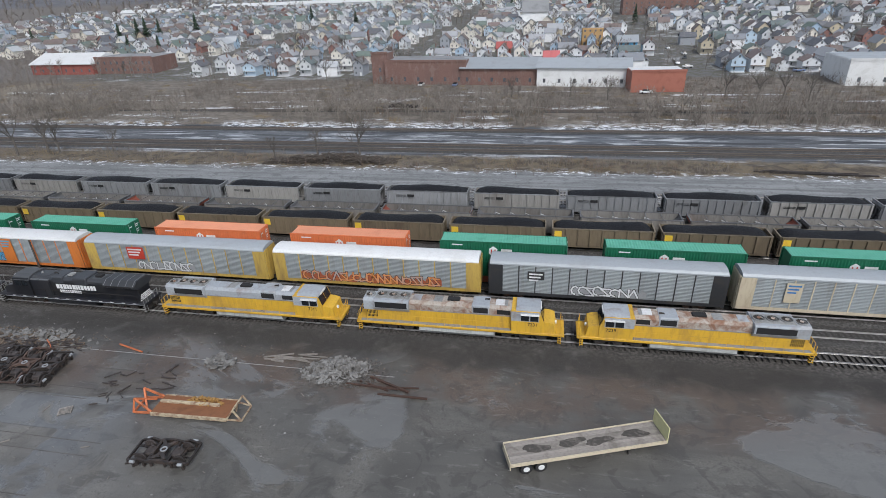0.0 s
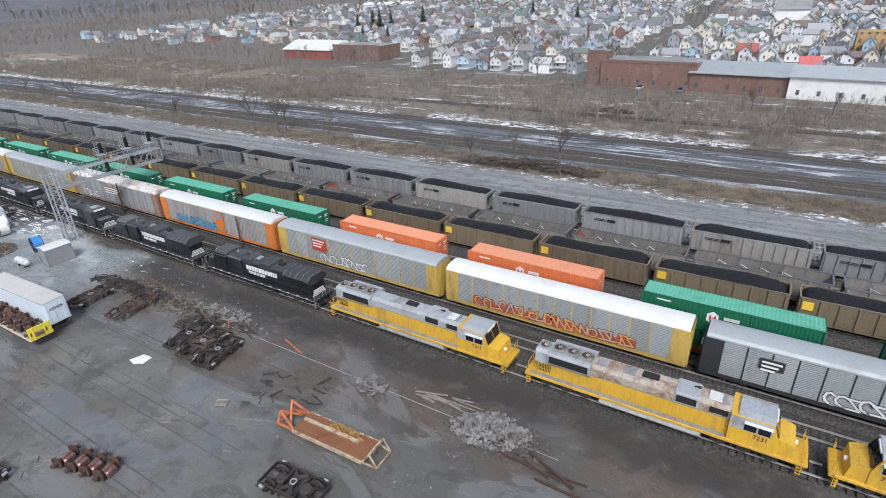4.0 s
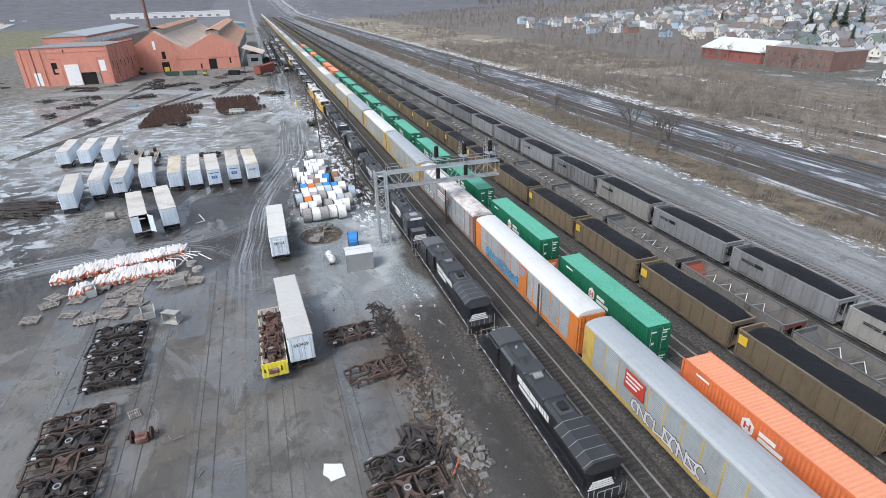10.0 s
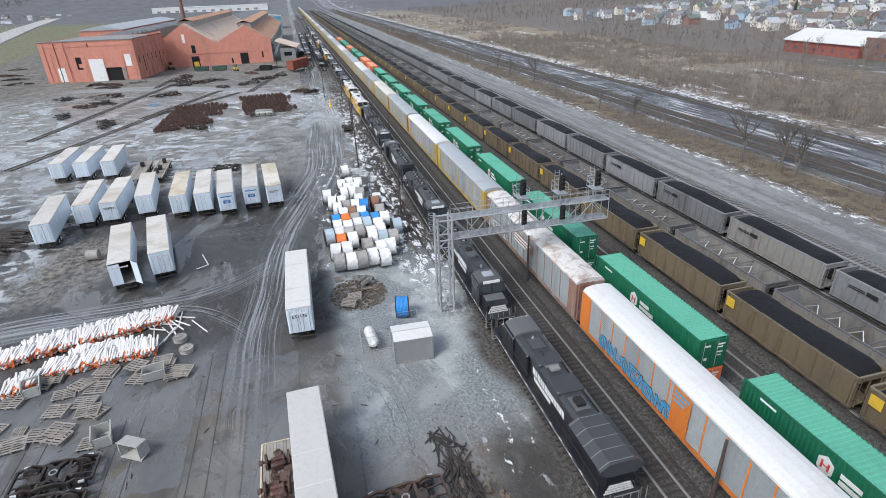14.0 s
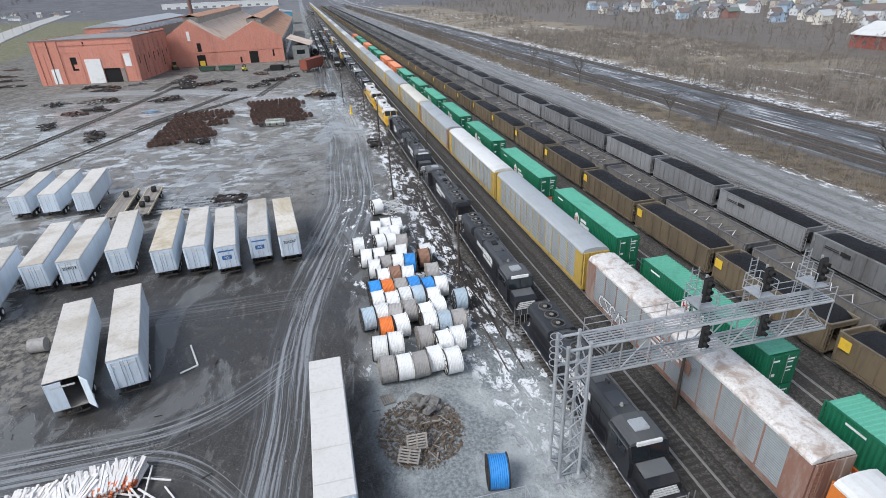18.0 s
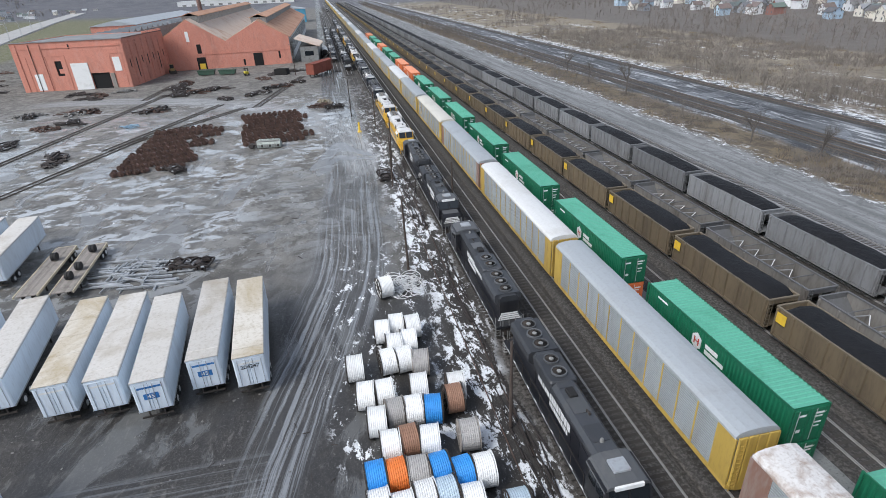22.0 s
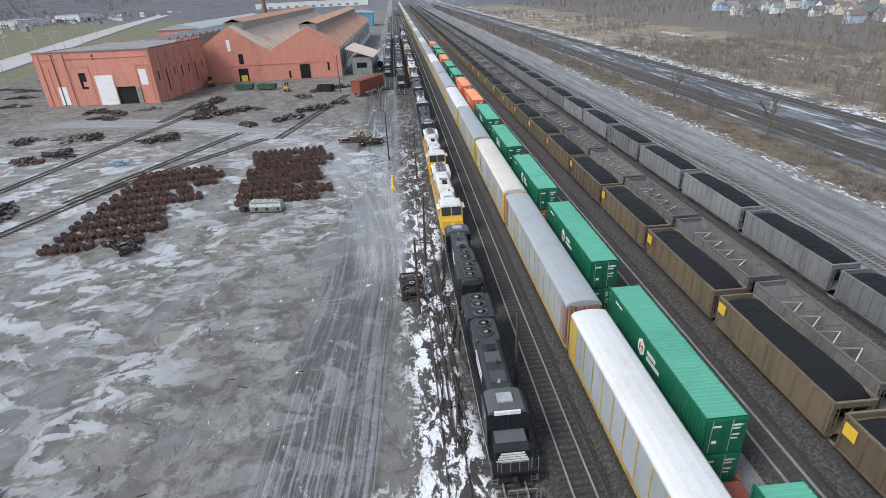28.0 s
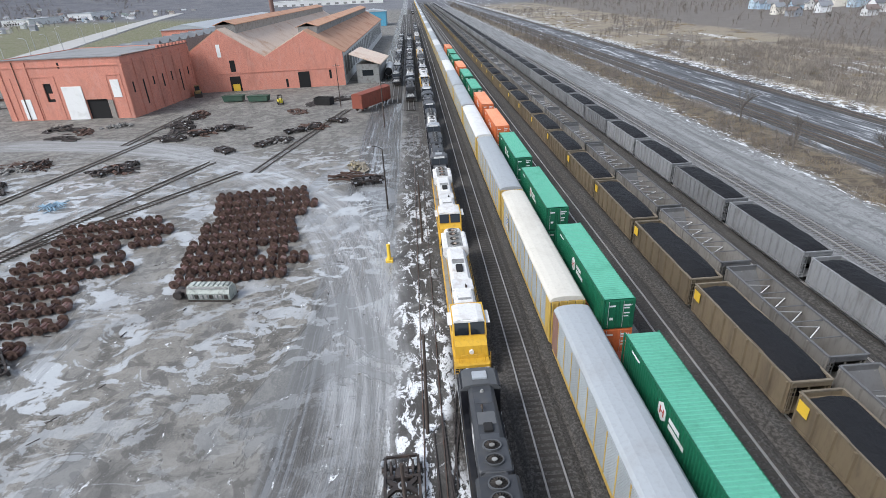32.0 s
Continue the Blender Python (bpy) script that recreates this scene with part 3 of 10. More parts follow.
side = gn.math("MULTIPLY", gn.math("MULTIPLY", gn.step(yy, 43.0, 45.6), gn.step(gn.math("MULTIPLY", yy, -1.0), -50.4, -48.6)), gn.step(gn.math("MULTIPLY", gx, -1.0), 94.0, 112.0))
patchy = gn.noise(0.8, 7.0, 0.75, gn.scaled(0.5, 1.0, 1.0), 0.5)
patchy = gn.math("ADD", patchy, gn.math("MULTIPLY", gn.math("SUBTRACT", fine, 0.5), 0.3))
snow = gn.math("MULTIPLY", bank, gn.math("MULTIPLY", gn.step(patchy, 0.49, 0.55), gn.step(big, 0.36, 0.44)))
paths = gn.math("MULTIPLY", gn.step(gn.noise(1.0, 5.0, 0.65, gn.scaled(0.022, 0.14, 1.0), 0.8), 0.585, 0.62), gn.math("MULTIPLY", gn.step(yy, 152.0, 160.0), gn.step(yy, 222.0, 205.0)))
snow = gn.math("MAXIMUM", snow, gn.math("MULTIPLY", paths, gn.step(patchy, 0.46, 0.54)))
snow = gn.math("MAXIMUM", snow, gn.math("MULTIPLY", edge, gn.step(patchy, 0.545, 0.59)))
snow = gn.math("MAXIMUM", snow, gn.math("MULTIPLY", gn.math("MULTIPLY", river, gn.step(gn.noise(1.0, 6.0, 0.72, gn.scaled(0.05, 0.45, 1.0), 0.5), 0.53, 0.6)), 0.6))
snow = gn.math("MAXIMUM", snow, gn.math("MULTIPLY", side, gn.math("MULTIPLY", gn.step(gn.math("ADD", patchy, gn.math("MULTIPLY", big, 0.25)), 0.645, 0.68), gn.step(gx, -330.0, -190.0))))
padsnow = gn.math("MULTIPLY", gn.math("MULTIPLY", gn.step(gx, -96.0, -90.0), gn.step(gx, -62.0, -70.0)), gn.math("MULTIPLY", gn.step(yy, 43.5, 45.5), gn.step(yy, 49.0, 47.0)))
snow = gn.math("MAXIMUM", snow, gn.math("MULTIPLY", padsnow, gn.step(patchy, 0.60, 0.63)))
reely = gn.math("MULTIPLY", gn.math("MULTIPLY", gn.step(gx, -172.0, -160.0), gn.step(gx, -110.0, -118.0)), gn.math("MULTIPLY", gn.step(yy, 33.5, 36.0), gn.step(yy, 47.0, 44.0)))
snow = gn.math("MAXIMUM", snow, gn.math("MULTIPLY", reely, gn.step(patchy, 0.575, 0.61)))
ice = gn.noise(0.26, 8.0, 0.66, gn.scaled(1.15, 0.75, 1.0), 0.9)
ice = gn.math("SUBTRACT", ice, gn.math("MULTIPLY", gn.step(gn.noise(1.0, 5.0, 0.7, gn.scaled(0.5, 1.5, 1.0), 0.3), 0.52, 0.6), 0.035))
icy = gn.math("MAXIMUM", far, gn.math("MULTIPLY", gn.step(gn.math("ADD", gx, gn.math("MULTIPLY", warp, 3.5)), -100.0, -112.0), gn.step(yy, 0.0, -5.0)))
iced = gn.math("MULTIPLY", icy, gn.step(ice, 0.508, 0.535))
iced = gn.math("MULTIPLY", iced, gn.step(gn.math("MULTIPLY", yy, -1.0), -45.0, -40.0))
iced = gn.math("MULTIPLY", iced, gn.step(gx, -300.0, -262.0))
iced = gn.math("MULTIPLY", iced, gn.math("SUBTRACT", 1.0, gn.math("MULTIPLY", gn.math("MULTIPLY", gn.step(yy, 18.0, 28.0), gn.step(gx, -215.0, -200.0)), 0.7)))
yarded = gn.math("MULTIPLY", gn.step(gn.math("MULTIPLY", yy, -1.0), -47.0, -43.0), gn.step(yy, -75.0, -60.0))
# pale ice; part of its bluish tone is painted sky reflection
c = gn.mix(gn.math("MULTIPLY", iced, gn.math("ADD", 0.5, gn.math("MULTIPLY", gn.step(gn.noise(0.09, 3.0), 0.38, 0.6), 0.45))), c, (0.44, 0.466, 0.484))
crust = gn.math("MULTIPLY", gn.math("MULTIPLY", far, gn.step(patchy, 0.64, 0.68)), gn.step(gx, -262.0, -240.0))
snow = gn.math("MAXIMUM", snow, gn.math("MULTIPLY", crust, yarded))
c = gn.mix(snow, c, (0.78, 0.81, 0.84))
dry = gn.math("SUBTRACT", 1.0, gn.math("MULTIPLY", gn.math("MAXIMUM", film, iced), gn.math("MULTIPLY", yarded, 0.75)))
c = gn.mix(gn.math("MULTIPLY", gn.math("MULTIPLY", gn.step(fine, 0.5, 0.78), 0.5), dry), c, (0.055, 0.051, 0.047))
c = gn.mix(gn.math("MULTIPLY", gn.step(grit, 0.57, 0.66), gn.math("MULTIPLY", dry, 0.42)), c, (0.34, 0.33, 0.31))
c = gn.mix(gn.math("MULTIPLY", gn.step(gn.noise(4.2, 6.0, 0.78), 0.47, 0.38), gn.math("MULTIPLY", dry, 0.5)), c, (0.04, 0.038, 0.037))
# standing water lies in the low spots of the yard and flat
# whole slabs of the paving lie wet, pale sky reflection put into colour
slabby = gn.math("MULTIPLY", gn.math("MULTIPLY", gn.step(slab, 0.62, 0.66), gn.step(mid, 0.4, 0.5)), gn.math("MULTIPLY", gn.math("MULTIPLY", gn.step(gx, -104.0, -98.0), gn.step(gx, -34.0, -42.0)), gn.step(gn.math("MULTIPLY", yy, -1.0), -39.0, -35.0)))
low = gn.step(gn.noise(0.085, 7.0, 0.62, gn.scaled(0.6, 1.0, 1.0), 1.0), 0.545, 0.59)
low = gn.math("MULTIPLY", low, gn.step(gx, -285.0, -255.0))
wet = gn.math("MULTIPLY", low, gn.math("MAXIMUM", yarded, gn.math("MULTIPLY", river, 0.6)))
wet = gn.math("MAXIMUM", wet, gn.math("MULTIPLY", iced, 0.86))
wet = gn.math("MAXIMUM", wet, gn.math("MULTIPLY", gn.math("MULTIPLY", road, gn.step(lane, 0.42, 0.56)), 0.8))
wet = gn.math("MAXIMUM", wet, gn.math("MULTIPLY", gn.math("MULTIPLY", film, yarded), 0.52))
wet = gn.math("MAXIMUM", wet, gn.math("MULTIPLY", slabby, 0.75))
rough = gn.math("SUBTRACT", gn.math("ADD", 0.62, gn.math("MULTIPLY", fine, 0.25)), gn.math("MULTIPLY", wet, 0.72), True)
rough = gn.math("MAXIMUM", rough, gn.math("ADD", gn.math("MULTIPLY", snow, 0.7), 0.06))
c = gn.mix(gn.math("MULTIPLY", gn.math("MULTIPLY", low, yarded), 0.5), c, (0.19, 0.195, 0.195))
c = gn.mix(gn.math("MULTIPLY", slabby, 0.45), c, (0.15, 0.163, 0.178))
gn.bump(gn.math("MULTIPLY", gn.math("ADD", fine, gn.math("MULTIPLY", mid, 2.0)), gn.math("SUBTRACT", 1.0, gn.math("MULTIPLY", wet, 0.97))), 0.45, 0.12)
gn.put(gn.b.inputs["Specular IOR Level"], gn.math("ADD", 0.12, gn.math("MULTIPLY", gn.math("MAXIMUM", yarded, river), 0.42)))
ground_mat = gn.out(c, rough)


def span(marks):
    out = []
    for (a, k), (b, _) in zip(marks, marks[1:]):
        out += [a + (b - a) * i / k for i in range(k)]
    return out + [marks[-1][0]]


xs = span([(-4200, 14), (-1400, 40), (-500, 40), (200, 30), (1000, 8), (2400, 1)])
ys = span([(-2600, 14), (-600, 30), (-50, 10), (240, 50), (1000, 30), (3000, 1)])
gb = Build()
gb.v = [(x, y, rise(x, y)) for y in ys for x in xs]
gb.f = [(j * len(xs) + i, j * len(xs) + i + 1, (j + 1) * len(xs) + i + 1, (j + 1) * len(xs) + i) for j in range(len(ys) - 1) for i in range(len(xs) - 1)]
ground = part("ground", gb, ground_mat)
ground.data.shade_smooth()
tagged(ground, "wet asphalt and cinder yard with puddles, ice and old snow", "ground", "", "structure")

# ---- railway tracks, running along x ----
TRACKS = [51.3, 55.7, 60.0, 63.9, 69.7, 74.9, 79.4, 84.2, 88.6, 93.6, 98.2]
stone_n = Nodes("ballast_stone")
sf = stone_n.noise(5.0, 6.0, 0.75)
sm = stone_n.noise(0.4, 4.0)
stone_n.bump(sf, 0.8, 0.1)
stone = stone_n.out(stone_n.mix(sm, stone_n.mix(stone_n.step(sf, 0.42, 0.64), (0.027, 0.026, 0.025), (0.165, 0.158, 0.15)), (0.042, 0.039, 0.036)), 0.85)
tie_mat = surf("creosoted_tie", (0.05, 0.045, 0.041), 0.85, 0, (0.095, 0.087, 0.08), 0.6, 1.5, spread=0.3)
pale_n = Nodes("pale_ballast_stone")
pf = pale_n.noise(5.0, 6.0, 0.75)
pale_n.bump(pf, 0.8, 0.1)
pale_stone = pale_n.out(pale_n.mix(pale_n.step(pf, 0.4, 0.64), (0.085, 0.088, 0.09), (0.27, 0.275, 0.28)), 0.85)
rail_mat = surf("rail_steel", (0.47, 0.46, 0.45), 0.35, 0.6, (0.26, 0.21, 0.18), 0.35, 0.5)
old_rail = surf("rusted_rail", (0.17, 0.14, 0.12), 0.6, 0.3, (0.09, 0.07, 0.06), 0.5, 0.5)
rng = random.Random(7)


def track(y, x0, x1, ties_to, label, bed=stone, steel_=rail_mat):
    t = thing("railway_track", label, "railway track", "parallel tracks", (0, y, 0))
    if bed:
        part("ballast", Build().prism([(-2.1, -0.02), (-1.5, 0.182), (1.5, 0.182), (2.1, -0.02)], x0, x1), bed, t)
    ties = Build()
    x = x1
    while x > max(x0, ties_to):
        ties.box(x - 0.12, x + 0.12, -1.3 + rng.uniform(-0.05, 0.05), 1.3 + rng.uniform(-0.05, 0.05), 0.05, 0.205)
        x -= 0.62
    me = bpy.data.meshes.new("ties")
    me.from_pydata(ties.v, [], ties.f)
    me.materials.append(tie_mat)
    ob = new("tie", me)
    ob.parent = t
    ob["kind"] = "stuff"
    for s in (-0.75, 0.75):
        part("rail", Build().prism([(s - 0.07, 0.2), (s - 0.07, 0.22), (s - 0.02, 0.24), (s - 0.035, 0.33), (s - 0.035, 0.36), (s + 0.035, 0.36), (s + 0.035, 0.33), (s + 0.02, 0.24), (s + 0.07, 0.22), (s + 0.07, 0.2)], x0, x1), steel_, t)
    return t


for i, y in enumerate(TRACKS):
    track(y, -1700, 140, -420, "rusty steel rails on dark ties in stone ballast", None if i == 0 else pale_stone if i > 8 else stone)
track(126.5, -1500, 300, -260, "rusty branch line across the wet flat", stone, old_rail)
track(131.0, -1500, 300, -200, "rusty branch line across the wet flat", stone, old_rail)
track(146.5, -1500, 300, -160, "old siding beside a snow bank", stone, old_rail)

RAIL = 0.36


# ---- rolling stock ----
WHEEL = None


def wheels(parent, xs_, r):
    """Wheels shared by all the running gear."""
    global WHEEL
    if WHEEL is None:
        b = Build().cyl((0, -0.07, 0), (0, 0.07, 0), 0.5, 16).cyl((0, -0.14, 0), (0, 0.14, 0), 0.16, 8)
        b.ring((0, 0, 0), 0.54, 0.1, 0.04, 16, 1)
        WHEEL = b.data("wheel", steel)
    for x in xs_:
        for s in (-1, 1):
            w = part("wheel", WHEEL, steel, parent, "", (x, s * 0.75, r))
            w.scale = (r / 0.5, 1, r / 0.5)


FRAME2 = FRAME3 = None


def bogie2(parent, x, with_wheels=True):
    """Two-axle freight car bogie with arched side frames."""
    global FRAME2
    if FRAME2 is None:
        b = Build()
        for s in (-1, 1):
            y = s * 1.0
            b.prism([(-1.25, 0.38), (-0.95, 0.62), (-0.45, 0.62), (-0.3, 0.28), (0.3, 0.28), (0.45, 0.62), (0.95, 0.62), (1.25, 0.38), (1.2, 0.55), (0.95, 0.8), (0.4, 0.86), (-0.4, 0.86), (-0.95, 0.8), (-1.2, 0.55)], y - 0.08, y + 0.08, "y")
        b.box(-0.22, 0.22, -1.0, 1.0, 0.5, 0.78)
        FRAME2 = b.data("truck", under)
    t = part("truck", FRAME2, under, parent, "", (x, 0, RAIL))
    if with_wheels:
        wheels(t, (-0.88, 0.88), 0.44)
    return t


def bogie3(parent, x, with_wheels=True):
    """Three-axle locomotive bogie."""
    global FRAME3
    if FRAME3 is None:
        b = Build()
        for s in (-1, 1):
            y = s * 1.12
            b.prism([(-2.5, 0.5), (-2.3, 0.85), (-1.2, 0.92), (-0.9, 1.02), (0.9, 1.02), (1.2, 0.92), (2.3, 0.85), (2.5, 0.5), (2.2, 0.34), (1.5, 0.34), (1.3, 0.62), (0.55, 0.62), (0.4, 0.34), (-0.4, 0.34), (-0.55, 0.62), (-1.3, 0.62), (-1.5, 0.34), (-2.2, 0.34)], y - 0.1, y + 0.1, "y")
            for x_ in (-1.85, 0, 1.85):
                b.box(x_ - 0.18, x_ + 0.18, y - 0.2, y + 0.2, 0.36, 0.66)
            b.cyl((-0.9, y + s * 0.12, 0.5), (-0.9, y + s * 0.12, 1.0), 0.09, 8).cyl((0.9, y + s * 0.12, 0.5), (0.9, y + s * 0.12, 1.0), 0.09, 8)
        for x_ in (-2.35, -0.95, 0.95, 2.35):
            b.box(x_ - 0.14, x_ + 0.14, -1.12, 1.12, 0.55, 0.85)
        b.box(-0.75, 0.75, -0.42, 0.42, 0.7, 1.0)
        FRAME3 = b.data("truck", under)
    t = part("truck", FRAME3, under, parent, "", (x, 0, RAIL))
    if with_wheels:
        wheels(t, (-1.85, 0, 1.85), 0.52)
    return t


def fan(parent, x, z, r, mat_rim, y=0.0):
    f = part("fan", Build().ring((0, 0, 0.0), r, 0.09, 0.16, 24), mat_rim, parent, "round radiator fan", (x, y, z))
    blades = Build()
    for i in range(14):
        a = i * 2 * math.pi / 14
        blades.add([(r * 0.2 * math.cos(a), r * 0.2 * math.sin(a), 0.05), (r * 0.92 * math.cos(a), r * 0.92 * math.sin(a), 0.05), (r * 0.92 * math.cos(a + 0.2), r * 0.92 * math.sin(a + 0.2), -0.02), (r * 0.2 * math.cos(a + 0.4), r * 0.2 * math.sin(a + 0.4), -0.02)], [(0, 1, 2, 3)])
    part("fan_rotor", blades, under, f)["kind"] = "stuff"
    part("hub", Build().cyl((0, 0, -0.05), (0, 0, 0.08), r * 0.3, 14), tank_grey if mat_rim is cab_grey else rusty_roof, f)
    part("well", Build().cyl((0, 0, -0.1), (0, 0, -0.07), r * 0.95, 20), SOOTM, f)


SOOTM = surf("soot_black", (0.012, 0.012, 0.013), 0.85, 0, (0.03, 0.028, 0.026), 0.4, 1.0)


def rails_of(parent, x0, x1, y, z, mat_, name="handrail"):
    b = Build().bar((x0, y, z + 1.0), (x1, y, z + 1.0), 0.032)
    k = max(2, int((x1 - x0) / 1.7))
    for i in range(k + 1):
        x = x0 + (x1 - x0) * i / k
        b.bar((x, y, z), (x, y, z + 1.0), 0.03)
    part(name, b, mat_, parent)


def ladder_end(parent, x, s, mat_):
    """Corner steps and end rails at one end of a locomotive."""
    for y in (-1.35, 1.35):
        b = Build()
        for k in range(4):
            b.box(x - 0.16, x + 0.16, y - 0.22, y + 0.22, 0.55 + 0.3 * k, 0.58 + 0.3 * k)
        b.bar((x + 0.18 * s, y - 0.22, 0.5), (x + 0.18 * s, y - 0.22, 2.6), 0.05).bar((x + 0.18 * s, y + 0.22, 0.5), (x + 0.18 * s, y + 0.22, 2.6), 0.05)
        part("step", b, mat_, parent)["kind"] = "stuff"
    b = Build().bar((x + 0.3 * s, -0.9, 2.5), (x + 0.3 * s, 0.9, 2.5), 0.05)
    for y in (-0.9, -0.3, 0.3, 0.9):
        b.bar((x + 0.3 * s, y, 1.6), (x + 0.3 * s, y, 2.5), 0.045)
    part("end_rail", b, mat_, parent)
    part("coupler", Build().box(min(x, x + 0.75 * s), max(x, x + 0.75 * s), -0.14, 0.14, 0.85, 1.15), under, parent)
    part("plow", Build().prism([(-1.45, 0.5), (1.45, 0.5), (1.45, 1.4), (-1.45, 1.4)], min(x, x + 0.12 * s), max(x, x + 0.12 * s)), under, parent)


def loco_wide(label, scheme, number="", roof=None):
    """Long six-axle road engine: wide-nosed cab at +x, flared radiator house with three fans at the rear."""
    body, top, deckm, trim = scheme
    roof = roof or top
    L = 11.75
    t = thing("locomotive", label, "locomotive", "locomotives on the dead line")
    part("underframe", Build().soft(-L, L, -1.5, 1.5, 1.35, 1.66, 0.06), deckm, t)
    part("fuel_tank", Build().prism([(-1.42, 1.35), (-1.5, 0.9), (-1.1, 0.45), (1.1, 0.45), (1.5, 0.9), (1.42, 1.35)], -4.4, 4.2), silver, t, "silver-grey fuel tank")
    bogie3(t, -7.6)
    bogie3(t, 7.4)
    # long hood: lower walls and shouldered roof
    part("hood", Build().prism([(-0.98, 1.66), (-0.98, 3.25), (0.98, 3.25), (0.98, 1.66)], -5.6, 6.0), body, t)
    for k in range(9):
        x = -5.2 + k * 1.22
        for s in (-1,):
            part("hood_door", Build().soft(x, x + 1.1, s * 0.985 - 0.02, s * 0.985 + 0.02, 1.8, 3.15, 0.015), body, t)
        if k % 2 == 0:
            part("roof_hatch", Build().soft(x, x + 1.0, -0.62, 0.62, 4.3, 4.345, 0.02), (top, roof, tank_grey)[k % 3], t)
    part("hood_roof", Build().prism([(-1.0, 3.25), (-1.0, 4.0), (-0.72, 4.32), (0.72, 4.32), (1.0, 4.0), (1.0, 3.25)], -5.6, 6.0), roof, t)
    part("radiator_house", Build().prism([(-1.0, 1.66), (-1.0, 2.9), (1.0, 2.9), (1.0, 1.66)], -10.6, -5.6), body, t)
    part("radiator_top", Build().prism([(-1.02, 2.9), (-1.42, 3.45), (-1.42, 4.3), (-1.25, 4.42), (1.25, 4.42), (1.42, 4.3), (1.42, 3.45), (1.02, 2.9)], -9.6, -5.5), top, t)
    part("rear_hood", Build().prism([(-1.0, 2.9), (-1.0, 4.05), (-0.75, 4.3), (0.75, 4.3), (1.0, 4.05), (1.0, 2.9)], -10.9, -9.6), top, t)
    for s in (-1, 1):
        g = Build()
        for k in range(8):
            g.box(-10.5 + 0.16 * k, -10.42 + 0.16 * k, s * 1.0 - 0.03, s * 1.0 + 0.03, 2.0, 2.85)
        part("grille", g, SOOTM, t)["kind"] = "stuff"
        part("radiator_screen", Build().box(-9.4, -5.7, s * 1.425 - 0.015, s * 1.425 + 0.015, 3.5, 4.2), SOOTM, t)
    part("fan_plate", Build().soft(-9.5, -5.6, -0.85, 0.85, 4.4, 4.47, 0.03), tank_grey, t, "dark plate under the fans")
    for x in (-8.82, -7.5, -6.18):
        fan(t, x, 4.5, 0.62, tank_grey)
    fan(t, -10.22, 4.34, 0.6, tank_grey)
    part("exhaust", Build().soft(-1.2, 0.2, -0.35, 0.35, 4.3, 4.55, 0.05), SOOTM, t)
    part("dynamic_brake", Build().soft(1.6, 3.6, -1.06, 1.06, 3.35, 4.38, 0.12), top, t)
    for s in (-1, 1):
        part("brake_intake", Build().box(1.8, 3.4, s * 1.07 - 0.015, s * 1.07 + 0.015, 3.45, 4.1), SOOTM, t)
    for s in (-1, 1):
        part("roof_edge", Build().box(-5.55, 5.95, s * 1.0 - 0.03, s * 1.0 + 0.03, 3.2, 3.28), tank_grey, t)
        part("air_tank", Build().cyl((-3.8, s * 1.15, 1.15), (3.6, s * 1.15, 1.15), 0.2, 10), tank_grey, t)
        part("louvre_panel", Build().box(4.4, 5.8, s * 0.99 - 0.03, s * 0.99 + 0.03, 3.4, 3.95), SOOTM, t)
    part("hatch", Build().soft(4.2, 5.2, -0.6, 0.6, 4.3, 4.4, 0.03), loco_white, t)
    # cab and nose
    part("cab", Build().prism([(6.0, 1.66), (6.0, 4.25), (9.05, 4.25), (9.5, 3.0), (9.5, 1.66)], -1.48, 1.48, "y"), body, t)
    for s in (-1, 1):
        part("cab_band", Build().box(6.0, 9.0, min(s * 1.478, s * 1.487), max(s * 1.478, s * 1.487), 3.02, 4.2), top, t, "grey band round the cab windows")
    part("cab_roof", Build().prism([(-1.52, 3.95), (-1.3, 4.36), (-0.8, 4.5), (0.8, 4.5), (1.3, 4.36), (1.52, 3.95)], 6.5, 9.1), top, t)
    part("nose", Build().prism([(9.5, 1.66), (9.5, 3.05), (10.1, 3.0), (10.65, 2.8), (10.85, 1.66)], -1.38, 1.38, "y"), body, t)
    for y0, y1 in ((-1.3, -0.08), (0.08, 1.3)):
        part("windshield", Build().add([(9.1, y0, 4.18), (9.1, y1, 4.18), (9.47, y1, 3.15), (9.47, y0, 3.15), (9.14, y0, 4.2), (9.14, y1, 4.2), (9.53, y1, 3.17), (9.53, y0, 3.17)], [(0, 1, 2, 3), (4, 7, 6, 5), (0, 4, 5, 1), (3, 2, 6, 7), (0, 3, 7, 4), (1, 5, 6, 2)]), glass, t)
    for s in (-1, 1):
        for x in (7.05, 8.05):
            part("cab_window", Build().box(x, x + 0.85, s * 1.495 - 0.015, s * 1.495 + 0.015, 3.1, 3.85), glass, t)
        part("sunshade", Build().box(7.0, 9.0, min(s * 1.5, s * 1.85), max(s * 1.5, s * 1.85), 3.95, 3.98), loco_white, t)
        part("side_sill", Build().box(-10.9, 10.6, s * 1.53 - 0.03, s * 1.53 + 0.03, 1.42, 1.6), trim, t)
        rails_of(t, -10.4, 5.8, s * 1.5, 1.66, trim)
        part("walkway", Build().box(-11.2, 6.0, min(s * 1.02, s * 1.47), max(s * 1.02, s * 1.47), 1.655, 1.69), tank_grey, t, "grimy steel walkway")
    part("number_board", Build().box(9.1, 9.22, -0.75, 0.75, 4.24, 4.42), white_trim, t)
    part("headlight", Build().cyl((10.6, 0.0, 2.3), (10.9, 0.0, 2.3), 0.2, 12), white_trim, t)
